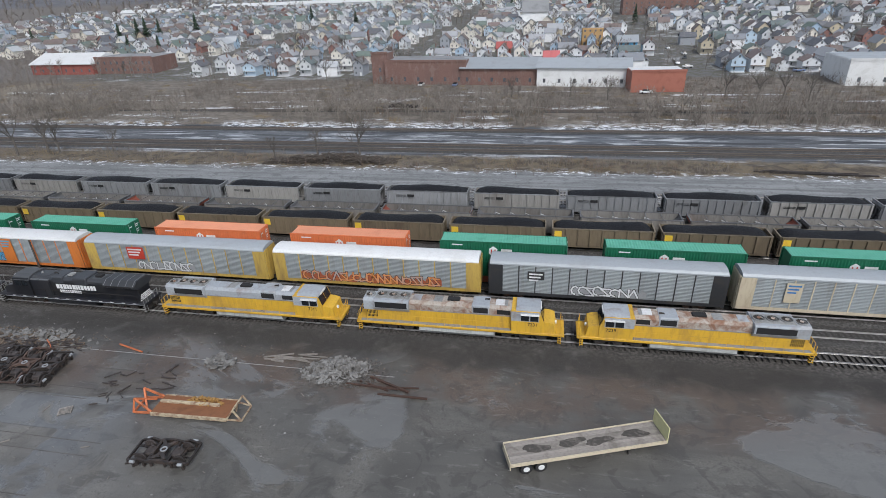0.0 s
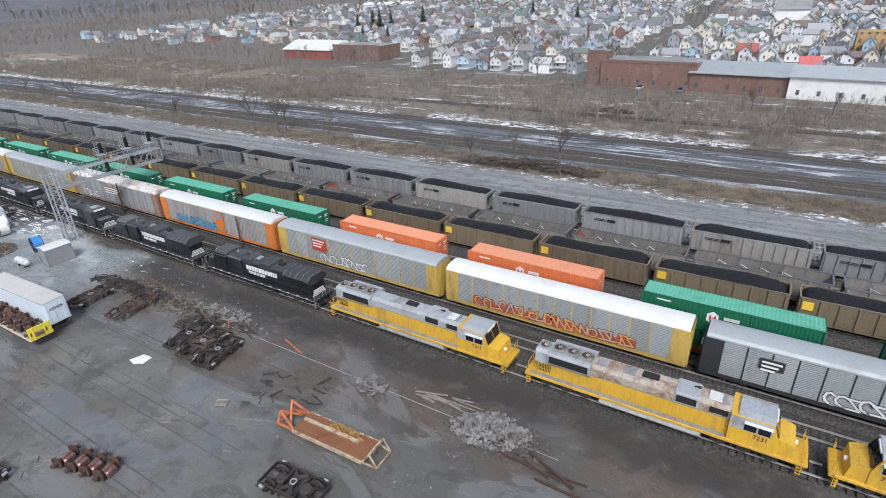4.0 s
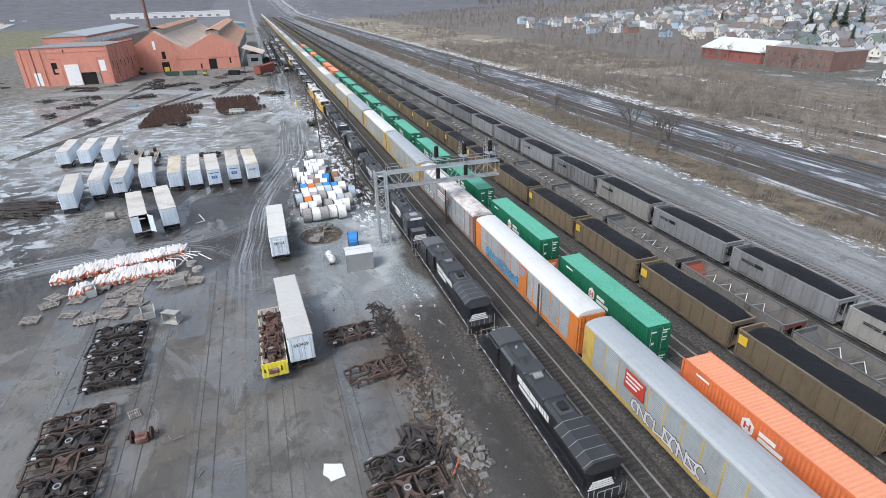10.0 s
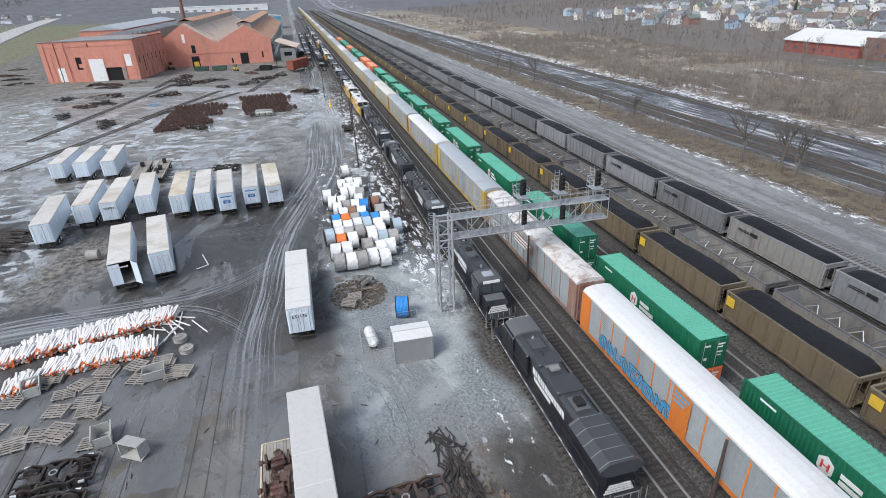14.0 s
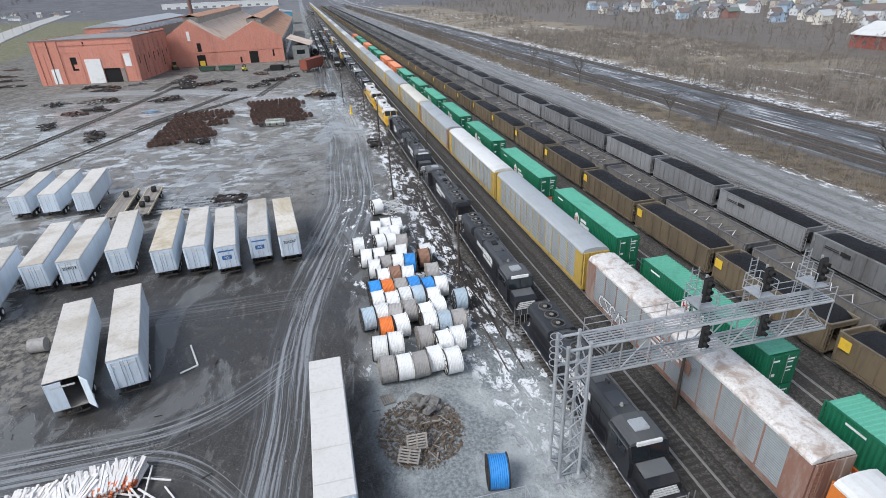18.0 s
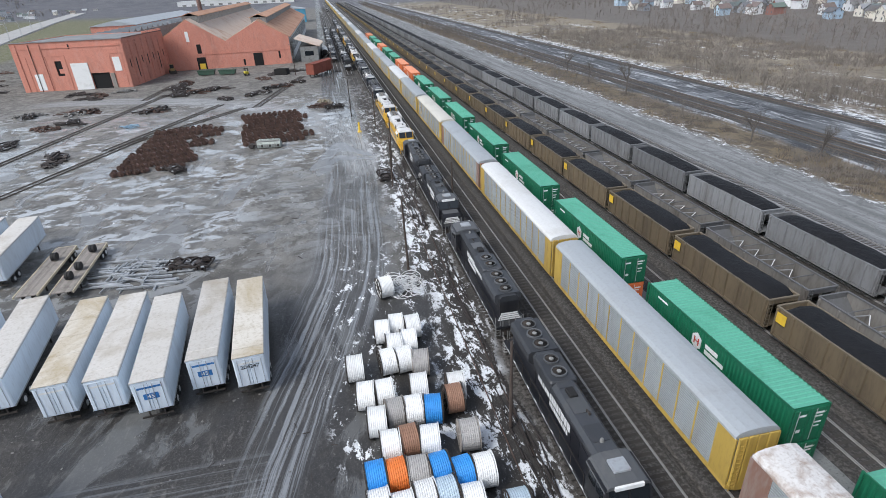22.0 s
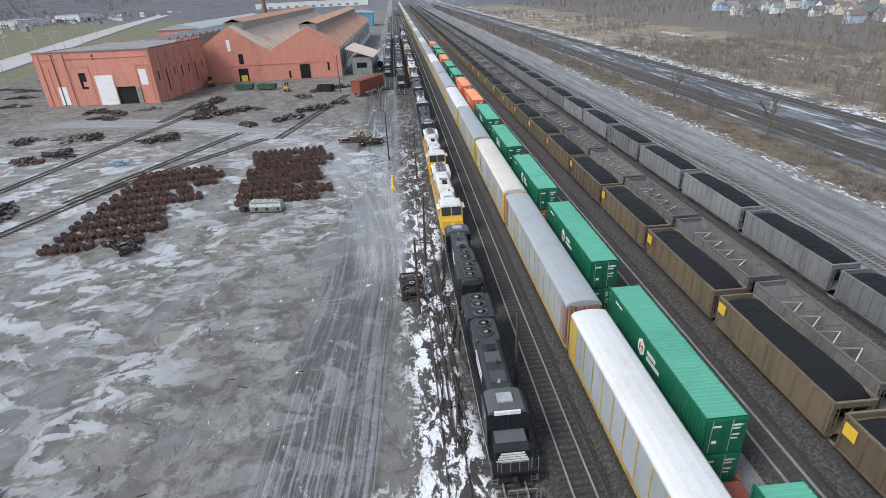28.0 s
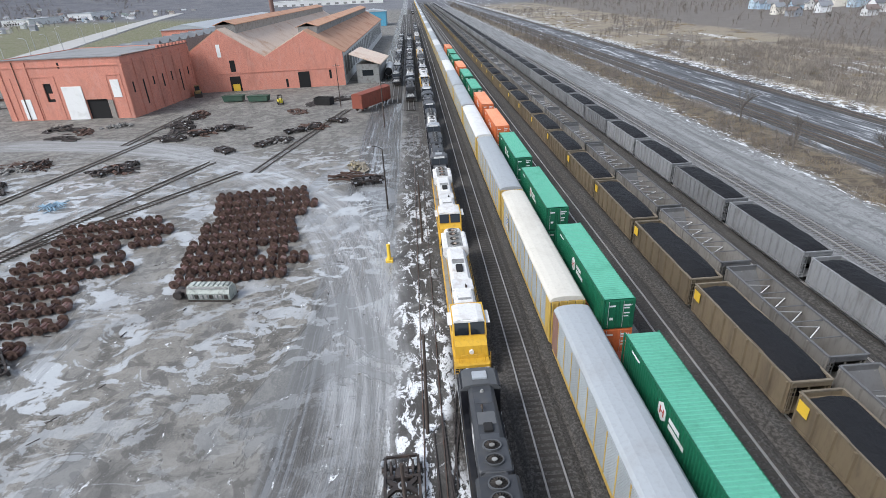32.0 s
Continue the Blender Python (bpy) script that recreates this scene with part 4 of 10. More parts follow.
    part("horn", Build().cyl((3.0, 0.3, 4.5), (3.5, 0.3, 4.5), 0.06, 8, 0.12).bar((3.0, 0.3, 4.35), (3.0, 0.3, 4.5), 0.06), under, t)
    ladder_end(t, 11.2, 1, trim)
    ladder_end(t, -11.3, -1, trim)
    if number:
        words(number, 0.55, SOOTM, t, (8.3, -1.5, 2.65), (90, 0, 0))
        words(number, 0.55, SOOTM, t, (8.3, 1.5, 2.65), (90, 0, 180))
    return t


def loco_black(label, winged):
    """Black six-axle road engine: with wide radiator wings at the rear, or with three roof fans."""
    L = 10.9
    t = thing("locomotive", label, "locomotive", "locomotives on the dead line")
    part("underframe", Build().soft(-L, L, -1.5, 1.5, 1.35, 1.66, 0.06), black, t)
    part("fuel_tank", Build().prism([(-1.35, 1.35), (-1.4, 0.9), (-1.0, 0.5), (1.0, 0.5), (1.4, 0.9), (1.35, 1.35)], -3.6, 3.6), black, t)
    bogie3(t, -6.9)
    bogie3(t, 6.9)
    w = 1.0 if winged else 0.92
    part("hood", Build().prism([(-w, 1.66), (-w, 3.7), (w, 3.7), (w, 1.66)], -10.0, 5.4), black, t)
    part("hood_roof", Build().prism([(-w - 0.02, 3.7), (-w - 0.02, 4.0), (-w + 0.25, 4.28), (w - 0.25, 4.28), (w + 0.02, 4.0), (w + 0.02, 3.7)], -10.0, 5.4), black_roof, t)
    for k in range(8):
        for s in (-1,):
            x = -5.6 + k * 1.3
            part("hood_door", Build().soft(x, x + 1.15, s * (w + 0.005) - 0.02, s * (w + 0.005) + 0.02, 1.85, 3.4, 0.015), black, t)
    for k in range(4):
        part("roof_hatch", Build().soft(-4.9 + 2.6 * k, -3.4 + 2.6 * k, -0.6, 0.6, 4.27, 4.33, 0.02), (cab_grey, black_roof)[k % 2], t)
    if winged:
        part("radiator_wing", Build().prism([(-1.02, 3.35), (-1.58, 3.75), (-1.58, 4.0), (-0.9, 4.5), (0.9, 4.5), (1.58, 4.0), (1.58, 3.75), (1.02, 3.35)], -10.1, -5.6), black_roof, t, "wide black radiator wings")
        r = Build()
        for k in range(5):
            x = -9.9 + k * 1.02
            r.add([(x, -1.6, 4.02), (x + 0.06, -1.6, 4.02), (x + 0.06, -0.9, 4.53), (x, -0.9, 4.53), (x, 1.6, 4.02), (x + 0.06, 1.6, 4.02), (x + 0.06, 0.9, 4.53), (x, 0.9, 4.53)], [(0, 1, 2, 3), (4, 7, 6, 5), (2, 3, 7, 6)])
        part("seam", r, tank_grey, t)["kind"] = "stuff"
        for s in (-1, 1):
            part("stripe", Build().box(-9.6, -6.0, s * 1.59 - 0.012, s * 1.59 + 0.012, 3.78, 3.97), SOOTM, t)
        part("cooling_box", Build().soft(-2.9, -0.9, -1.12, 1.12, 3.5, 4.45, 0.1), black_roof, t)
        part("exhaust", Build().soft(-4.6, -3.7, -0.35, 0.35, 4.28, 4.62, 0.05), SOOTM, t)
        part("intake", Build().soft(0.6, 2.2, -1.08, 1.08, 3.6, 4.42, 0.1), black_roof, t)
        part("inverter_cabinet", Build().soft(2.6, 5.4, -1.3, 1.3, 1.7, 3.95, 0.1), black, t)
        for x0 in (2.65, 4.05):
            part("cabinet_roof", Build().soft(x0, x0 + 1.32, -1.27, 1.27, 3.93, 4.02, 0.03), cab_grey, t, "dusty blue-grey cabinet roof")
        part("vent_box", Build().soft(-0.3, 0.3, -0.4, 0.4, 4.3, 4.5, 0.05), tank_grey, t)
    else:
        part("radiator_top", Build().prism([(-0.95, 3.1), (-1.3, 3.5), (-1.3, 4.15), (-1.1, 4.35), (1.1, 4.35), (1.3, 4.15), (1.3, 3.5), (0.95, 3.1)], -9.6, -5.2), black_roof, t)
        for x in (-8.8, -7.4, -6.0):
            fan(t, x, 4.44, 0.64, cab_grey)
        part("dynamic_brake", Build().soft(-4.8, -1.4, -1.05, 1.05, 3.4, 4.42, 0.12), black_roof, t)
        fan(t, -3.85, 4.52, 0.6, cab_grey)
        fan(t, -2.35, 4.52, 0.6, cab_grey)
        part("exhaust", Build().soft(-0.6, 0.3, -0.3, 0.3, 4.25, 4.5, 0.05), SOOTM, t)
    for q in (-1, 1):
        y0, y1_ = sorted((q * (w + 0.028), q * (w + 0.04)))
        r = random.Random(3)
        for nm, xa, xb, za, zb in (("logo", -3.9, 1.6, 2.75, 3.4), ("logo_line", -1.6, 1.6, 2.2, 2.6)):
            bars = Build()
            x = xa
            while x < xb:
                step_ = r.uniform(0.28, 0.5) * (zb - za) / 0.55
                bars.box(x, x + step_ * 0.8, y0, y1_, za, zb)
                x += step_
            part(nm, bars, white_trim, t, "white block lettering as plain bars")["kind"] = "stuff"
        dashes = Build()
        for k in range(12):
            dashes.box(-9.6 + 1.62 * k, -9.15 + 1.62 * k, min(q * 1.515, q * 1.53), max(q * 1.515, q * 1.53), 1.5, 1.6)
        part("reflector", dashes, white_trim, t, "white reflector dashes on the sill")["kind"] = "stuff"
    part("cab", Build().prism([(5.4, 1.66), (5.4, 4.15), (7.7, 4.15), (8.1, 3.0), (8.1, 1.66)], -1.45, 1.45, "y"), black, t)
    part("cab_roof", Build().prism([(-1.5, 3.9), (-1.2, 4.3), (-0.6, 4.45), (0.6, 4.45), (1.2, 4.3), (1.5, 3.9)], 5.3, 7.75), cab_grey, t)
    part("nose", Build().prism([(8.1, 1.66), (8.1, 2.95), (9.3, 2.8), (9.8, 2.5), (9.9, 1.66)], -1.15, 1.15, "y"), black, t)
    part("nose_top", Build().add([(8.15, -1.05, 2.965), (8.15, 1.05, 2.965), (9.25, 1.05, 2.83), (9.25, -1.05, 2.83), (8.15, -1.05, 2.93), (8.15, 1.05, 2.93), (9.25, 1.05, 2.79), (9.25, -1.05, 2.79)], [(0, 3, 2, 1), (4, 5, 6, 7), (0, 1, 5, 4), (2, 3, 7, 6), (1, 2, 6, 5), (3, 0, 4, 7)]), cab_grey, t)
    for e in (9.93, -10.03):
        lo = Build()
        for k in range(4):
            lo.box(e - 0.015, e + 0.015, -1.1 + 0.1 * k, 1.1 - 0.1 * k, 1.72 + 0.21 * k, 1.86 + 0.21 * k)
        part("stripe", lo, white_trim, t, "white safety stripes on black end")["kind"] = "stuff"
    for y0, y1 in ((-1.25, -0.08), (0.08, 1.25)):
        part("windshield", Build().add([(7.75, y0, 4.05), (7.75, y1, 4.05), (8.08, y1, 3.12), (8.08, y0, 3.12), (7.8, y0, 4.07), (7.8, y1, 4.07), (8.14, y1, 3.14), (8.14, y0, 3.14)], [(0, 1, 2, 3), (4, 7, 6, 5), (0, 4, 5, 1), (3, 2, 6, 7), (0, 3, 7, 4), (1, 5, 6, 2)]), glass, t)
    part("number_board", Build().box(7.74, 7.9, -0.9, 0.9, 4.08, 4.36), white_trim, t)
    if not winged:
        part("roof_box", Build().soft(6.0, 7.0, -0.55, 0.55, 4.43, 4.6, 0.04), loco_grey, t, "grey cooling box on the cab roof")
    for s in (-1, 1):
        for x in (5.75, 6.75):
            part("cab_window", Build().box(x, x + 0.8, s * 1.46 - 0.015, s * 1.46 + 0.015, 3.1, 3.8), glass, t)
        part("sill_stripe", Build().box(-10.4, 9.8, s * 1.51 - 0.012, s * 1.51 + 0.012, 1.4, 1.47), galv, t)
        rails_of(t, -9.8, 5.2, s * 1.46, 1.66, under)
    part("bell", Build().cyl((4.4, 0, 4.3), (4.4, 0, 4.55), 0.16, 10, 0.08), tank_grey, t)
    part("horn", Build().cyl((1.8, 0.2, 4.55), (2.3, 0.2, 4.55), 0.05, 8, 0.11).bar((1.8, 0.2, 4.3), (1.8, 0.2, 4.55), 0.06), under, t)
    ladder_end(t, 10.5, 1, tank_grey)
    ladder_end(t, -10.6, -1, tank_grey)
    return t


def lite(src, label):
    """A far-off version of a thing: the same shapes, one part for each material."""
    t = thing(src.name.split(".")[0], label, src["category"], src["group"])
    parts_ = {}

    def gather(ob, m):
        for ch in ob.children:
            mm = m @ ch.matrix_basis
            me = ch.data
            box_ = parts_.setdefault(me.materials[0].name, [ch.name.split(".")[0], 0, Build()])
            if len(me.polygons) > box_[1]:
                box_[0], box_[1] = ch.name.split(".")[0], len(me.polygons)
            box_[2].add([mm @ v.co for v in me.vertices], [tuple(p.vertices) for p in me.polygons])
            gather(ch, mm)

    gather(src, Matrix())
    for mname, (pname, _, b) in parts_.items():
        me = bpy.data.meshes.new(pname)
        me.from_pydata(b.v, [], b.f)
        me.update()
        me.materials.append(bpy.data.materials[mname])
        ob = new(pname, me)
        ob.parent = t
        ob["kind"] = "stuff"
    return t


def lump(src, label):
    """The simplest version for the far distance: one mesh for the whole vehicle."""
    b, mats, idx = Build(), [], []

    def gather(ob, m):
        for ch in ob.children:
            mm = m @ ch.matrix_basis
            me = ch.data
            if me.materials[0] not in mats:
                mats.append(me.materials[0])
            b.add([mm @ v.co for v in me.vertices], [tuple(p.vertices) for p in me.polygons])
            idx.extend([mats.index(me.materials[0])] * len(me.polygons))
            gather(ch, mm)

    gather(src, Matrix())
    me = bpy.data.meshes.new(src.name.split(".")[0])
    me.from_pydata(b.v, [], b.f)
    for m in mats:
        me.materials.append(m)
    me.polygons.foreach_set("material_index", idx)
    me.update()
    return tagged(new(src.name.split(".")[0], me), label, src["category"], src["group"])


UPY = (yellow, loco_grey, yellow, yellow)
y1 = TRACKS[0]


def park(ob, hi, lo, turned, y=y1):
    ob.location = ((hi + lo) / 2, y, 0)
    ob.rotation_euler = (0, 0, math.pi if turned else 0)
    return ob


a = loco_wide("weathered yellow locomotive with grey, rust-blistered roof", UPY, "7239", rusty_roof)
park(a, 28.4, 4.0, True)
b7231 = loco_wide("weathered yellow locomotive with rusted grey roof", UPY, "7231", rusty_roof)
park(b7231, 4.0, -21.2, False)
b7311 = loco_wide("weathered yellow locomotive with chalky grey roof", UPY, "7311", loco_grey)
park(b7311, -21.2, -46.6, False)
winged = park(loco_black("black locomotive with wide radiator wings, oily and worn", True), -46.6, -71.0, True)
fans = park(loco_black("black locomotive with three round roof fans, dusty", False), -94.4, -117.2, False)


def at(x, y, turned=False, z=0.0, deg=0.0):
    return pose(x, y, z, 0, 0, 180 + deg if turned else deg)


copy_thing(winged, at(-82.7, y1, True))
copy_thing(fans, at(-128.7, y1))
copy_thing(fans, at(-152.5, y1, True))
copy_thing(fans, at(-175.2, y1, False)).scale = (0.9, 1, 1)
copy_thing(fans, at(-194.4, y1, True)).scale = (0.77, 1, 1)
pale = loco_wide("faded yellow locomotive with whitened roof", (yellow, loco_white, yellow, yellow), "", loco_white)
park(pale, -203.6, -228.4, False)
copy_thing(pale, at(-240.8, y1))
fans_f, winged_f, pale_f = lite(fans, "black locomotive far down the line"), lite(winged, "black winged locomotive far down the line"), lite(pale, "faded yellow locomotive far down the line")
ashen = loco_black("black locomotive with snow-greyed roof", False)
for ch in ashen.children:
    if ch.name.split(".")[0] in ("hood_roof", "cab_roof", "roof_hatch", "dynamic_brake"):
        ch.data.materials[0] = (loco_grey, loco_white, tank_grey)[len(ch.name) % 3]
park(ashen, -900, -922, False)
grey_f = lite(ashen, "black locomotive with greyed roof far down the line")
x = -265.0
for k, c_ in enumerate("fgwgpgwpfgwpgfwgf"):
    src_, used = {"f": (fans_f, k == 0), "g": (grey_f, k == 1), "w": (winged_f, k == 2), "p": (pale_f, k == 4)}[c_]
    if used:
        park(src_, x + 11, x - 11, False)
    else:
        copy_thing(src_, at(x, y1, k % 3 == 1))
    x -= 23.4
track(46.6, -900, -318, -420, "storage track with worn rails")
track(41.8, -900, -330, -420, "storage track with worn rails")
for y in (46.9, 48.35):
    ob = part("old_rail", Build().prism([(-0.04, 0.0), (-0.04, 0.1), (0.04, 0.1), (0.04, 0.0)], -312, -112), steel, None, "", (0, y, 0))
    tagged(ob, "old rail of a dead siding lying in snow", "rail", "rails of the dead siding")
for k in range(9):
    copy_thing((fans_f, grey_f, winged_f)[k % 3], at(-340 - 23.6 * k, 46.6, k % 2 == 0))
    if k:
        copy_thing((grey_f, fans_f)[k % 2], at(-346 - 23.6 * k, 41.8, k % 3 == 0))


# autoracks: posts, corrugated bays, rounded roof
def corrugated(length, height, ribs):
    """A panel with level ribs, facing -y, from the origin."""
    b = Build()
    v = []
    h = height / ribs
    for i in range(ribs):
        for dz, dy in ((0.0, 0.0), (0.35, 0.0), (0.5, -0.05), (0.85, -0.05)):
            v += [(0, dy, i * h + dz * h), (length, dy, i * h + dz * h)]
    v += [(0, 0, height), (length, 0, height)]
    return b.add(v, [(2 * i, 2 * i + 1, 2 * i + 3, 2 * i + 2) for i in range(len(v) // 2 - 1)])


RACK_L, BAYS = 27.4, 12
PANEL = corrugated(RACK_L / (BAYS + 1.6) - 0.14, 3.75, 20).data("panel", panel_grey)


def scrawl(seed, x0, length, layer):
    """One unbroken ribbon of jagged sprayed strokes low on a car's side; the first layer is a broad ragged band."""
    r = random.Random(seed)
    y = -1.59 - 0.008 * layer
    b = Build()
    if layer == 0:
        n = int(length / 0.3)
        v = []
        for i in range(n + 1):
            v += [(x0 + i * 0.3, y, 1.56 + r.uniform(0, 0.2)), (x0 + i * 0.3, y, 2.6 + r.uniform(-0.4, 0.4) * (0.3 if i in (0, n) else 1))]
        return b.add(v, [(2 * i, 2 * i + 2, 2 * i + 3, 2 * i + 1) for i in range(n)])
    x, w, i = x0 + 0.3, 0.42 - 0.11 * layer, 0
    while x < x0 + length - 1.0:
        wd, z0, z1 = r.uniform(0.7, 1.15), 1.7 + r.uniform(0, 0.15), 2.65 + r.uniform(0, 0.35)
        zm, xm = (z0 + z1) / 2, x + wd / 2
        arc_ = [(xm + wd / 2 * math.cos(q * 0.785), zm + (z1 - z0) / 2 * math.sin(q * 0.785)) for q in range(9)]
        line = r.choice((arc_, arc_[1:7], [(x, z0), (x, z1), (x + wd, z0), (x + wd, z1)], [(x + wd, z1), (x, z1), (x + wd, z0), (x, z0)], [(x, z0), (xm, z1), (x + wd, z0)], [(x, z1), (x, z0), (x + wd, z0 + 0.2), (x + wd, z1)]))
        for (ax, az), (bx, bz) in zip(line, line[1:]):
            d = math.hypot(bx - ax, bz - az) or 1.0
            ux, uz = (bx - ax) / d * w / 2, (bz - az) / d * w / 2
            i += 1
            yy_ = y - 0.0006 * (i % 8)
            b.add([(ax - ux - uz, yy_, az - uz + ux), (bx + ux - uz, yy_, bz + uz + ux), (bx + ux + uz, yy_, bz + uz - ux), (ax - ux + uz, yy_, az - uz - ux)], [(0, 1, 2, 3)])
        x += wd * r.uniform(0.85, 1.1)
    return b


def autorack(label, postm, endm, roofm, detailed=True, sign=None, graffiti=None):
    t = thing("autorack_car", label, "railcar", "autorack train")
    h = RACK_L / 2
    part("sill", Build().prism([(-1.5, 1.15), (-1.5, 1.55), (1.5, 1.55), (1.5, 1.15), (0.6, 0.75), (-0.6, 0.75)], -h, h), postm, t)
    part("deck_wall", Build().box(-h + 0.15, h - 0.15, -1.42, 1.42, 1.5, 5.3), panel_grey, t)
    prof = [(-1.55, 5.25), (-1.53, 5.42), (-1.3, 5.66), (-0.75, 5.8), (0, 5.85), (0.75, 5.8), (1.3, 5.66), (1.53, 5.42), (1.55, 5.25)]
    part("roof", Build().prism(prof, -h + 0.1, h - 0.1), roofm, t)
    w = RACK_L / (BAYS + 1.6)
    x0 = -h + 0.8 * w
    for s in (-1, 1):
        for e in (-1, 1):
            xe = e * (h - 0.4 * w)
            part("end_panel", Build().box(xe - 0.4 * w, xe + 0.4 * w, s * 1.5 - 0.05, s * 1.5 + 0.05, 1.5, 5.28), endm, t)
        if not detailed or s > 0:
            part("side_panel", corrugated(RACK_L - 1.6 * w, 3.75, 12).moved(pose(x0, -1.45, 1.52) if s < 0 else pose(-x0, 1.45, 1.52, 0, 0, 180)), panel_grey, t)
            continue
        for k in range(BAYS):
            x = x0 + k * w + 0.07
            part("panel", PANEL, panel_grey, t, "", (x, -1.46, 1.53))
        for k in range(BAYS + 1):
            x = x0 + k * w
            part("post", Build().box(x - 0.06, x + 0.06, s * 1.5 - 0.03, s * 1.5 + 0.03, 1.45, 5.28), postm, t)
    for e in (-1, 1):
        d = Build()
        for y in (-1.05, -0.35, 0.35, 1.05):
            d.soft(e * h - 0.06, e * h + 0.06, y - 0.33, y + 0.33, 1.4, 5.4, 0.05)
        part("end_door", d, endm, t)
        l = Build().bar((e * (h + 0.1), -1.3, 1.0), (e * (h + 0.1), -1.3, 5.3), 0.05).bar((e * (h + 0.1), -0.9, 1.0), (e * (h + 0.1), -0.9, 5.3), 0.05)
        for k in range(11):
            l.bar((e * (h + 0.1), -1.3, 1.2 + 0.36 * k), (e * (h + 0.1), -0.9, 1.2 + 0.36 * k), 0.035)
        part("ladder", l, postm, t)
        part("coupler", Build().box(min(e * h, e * (h + 0.6)), max(e * h, e * (h + 0.6)), -0.13, 0.13, 0.8, 1.1), under, t)
        bogie2(t, e * (h - 3.0))
    if sign:
        x, m, wd, z0, z1, barsm = sign
        sg = part("sign", Build().box(x, x + wd, -1.64, -1.6, z0, z1), m, t, "coloured sign panel on the side")
        b = Build()
        for k in range(3):
            b.box(x + 0.2, x + wd * (0.9 - 0.12 * k), -1.655, -1.642, z1 - 0.45 - 0.42 * k, z1 - 0.25 - 0.42 * k)
        part("lettering", b, barsm, sg, "white writing as bars")["kind"] = "stuff"
    if graffiti:
        seed, gx0, glen, colours = graffiti
        for j, m in enumerate(colours):
            part("spray_paint", scrawl(seed + 10 * ((j + 1) // 2), gx0, glen, j), m, t, "sprayed graffiti lettering")
    return t


sp_blue = surf("spray_blue", (0.08, 0.36, 0.62), 0.5)
sp_grey = surf("spray_grey", (0.3, 0.31, 0.32), 0.5)
sp_red = surf("spray_red", (0.36, 0.085, 0.045), 0.5, 0, (0.5, 0.2, 0.06), 0.8, 0.7)
sp_org = surf("spray_orange", (0.62, 0.24, 0.07), 0.5, 0, (0.12, 0.42, 0.6), 0.8, 0.35)
sp_lilac = surf("spray_lilac", (0.22, 0.27, 0.40), 0.5, 0, (0.3, 0.32, 0.33), 0.8, 0.5)
sp_blk = surf("spray_black", (0.02, 0.02, 0.022), 0.5)
sp_wht = surf("spray_white", (0.7, 0.72, 0.73), 0.5)
y3 = TRACKS[2]
rack_a = autorack("grey autorack car with yellow posts and grey roof", rack_yellow, rack_yellow, roof_grey)
rack_w = autorack("autorack car with yellow ends and bright white roof", rack_yellow, rack_yellow, roof_white)
slot = lambda k: 7.8 - 28.6 * k
RACKS = [
    autorack("cream autorack car with tan ends and a shield sign", rack_cream, rack_cream, roof_grey, True, (-8.9, rack_cream, 1.7, 2.4, 4.9, blue_paint)),
    autorack("grey autorack car with black posts and ends, graffiti along the sill", rack_black, rack_black, roof_grey, True, (-9.0, rack_black, 2.0, 3.5, 4.6, white_trim), (3, -4, 9, (sp_grey, sp_blk, sp_wht))),
    autorack("yellow-ended autorack car with pale roof and red graffiti", rack_yellow, rack_yellow, roof_white, True, None, (5, -10, 19, (sp_red, sp_blk, sp_org))),
    autorack("grey autorack car with yellow posts and a red sign panel", rack_yellow, rack_yellow, roof_grey, True, (-7.0, red_sign, 2.6, 3.2, 5.0, white_trim), (8, -6, 9, (sp_grey, sp_blk, sp_wht))),
    autorack("orange-ended autorack car with white roof and blue graffiti", rack_orange, rack_orange, roof_white, True, (0.6, rack_orange, 2.0, 1.6, 5.2, sp_blue), (4, -10, 12, (sp_lilac, sp_blk, sp_blue))),
    autorack("rust-brown autorack car with dirty snow on its roof", rack_brown, rack_brown, roof_snow, True, (-3.0, rack_brown, 6.0, 3.4, 4.6, white_trim), (2, -11, 6, (sp_grey, sp_blk, sp_wht))),
]
for k, r_ in enumerate(RACKS):
    r_.location = (slot(k - 1), y3, 0)
rack_c = autorack("cream-roofed autorack car with yellow ends and a round sign", rack_yellow, rack_yellow, roof_cream, True, (-9.2, rack_cream, 1.5, 2.6, 4.4, blue_paint))
rack_b = autorack("grey autorack car with brown end doors", rack_yellow, rack_brown, roof_grey)
for k, src_ in enumerate((rack_a, rack_w, rack_b, rack_c)):
    src_.location = (slot(5 + k), y3, 0)
copy_thing(rack_a, at(slot(9), y3))
far_a, far_w = lite(rack_a, "grey autorack car far down the line"), lite(rack_w, "white-roofed autorack car far down the line")
far_a.location, far_w.location = (slot(12), y3, 0), (slot(13), y3, 0)
dot_a, dot_w = lump(far_a, far_a["label"]), lump(far_w, far_w["label"])
dot_a.location, dot_w.location = (slot(18), y3, 0), (slot(19), y3, 0)
for k in [10, 11, *range(14, 18), *range(20, 52)]:
    copy_thing((far_a, far_w, far_a)[k % 3] if k < 18 else (dot_a, dot_w, dot_a)[k % 3], at(slot(k), y3))

# stacked containers on well cars
CL, CW, CH = 16.15, 2.59, 2.9


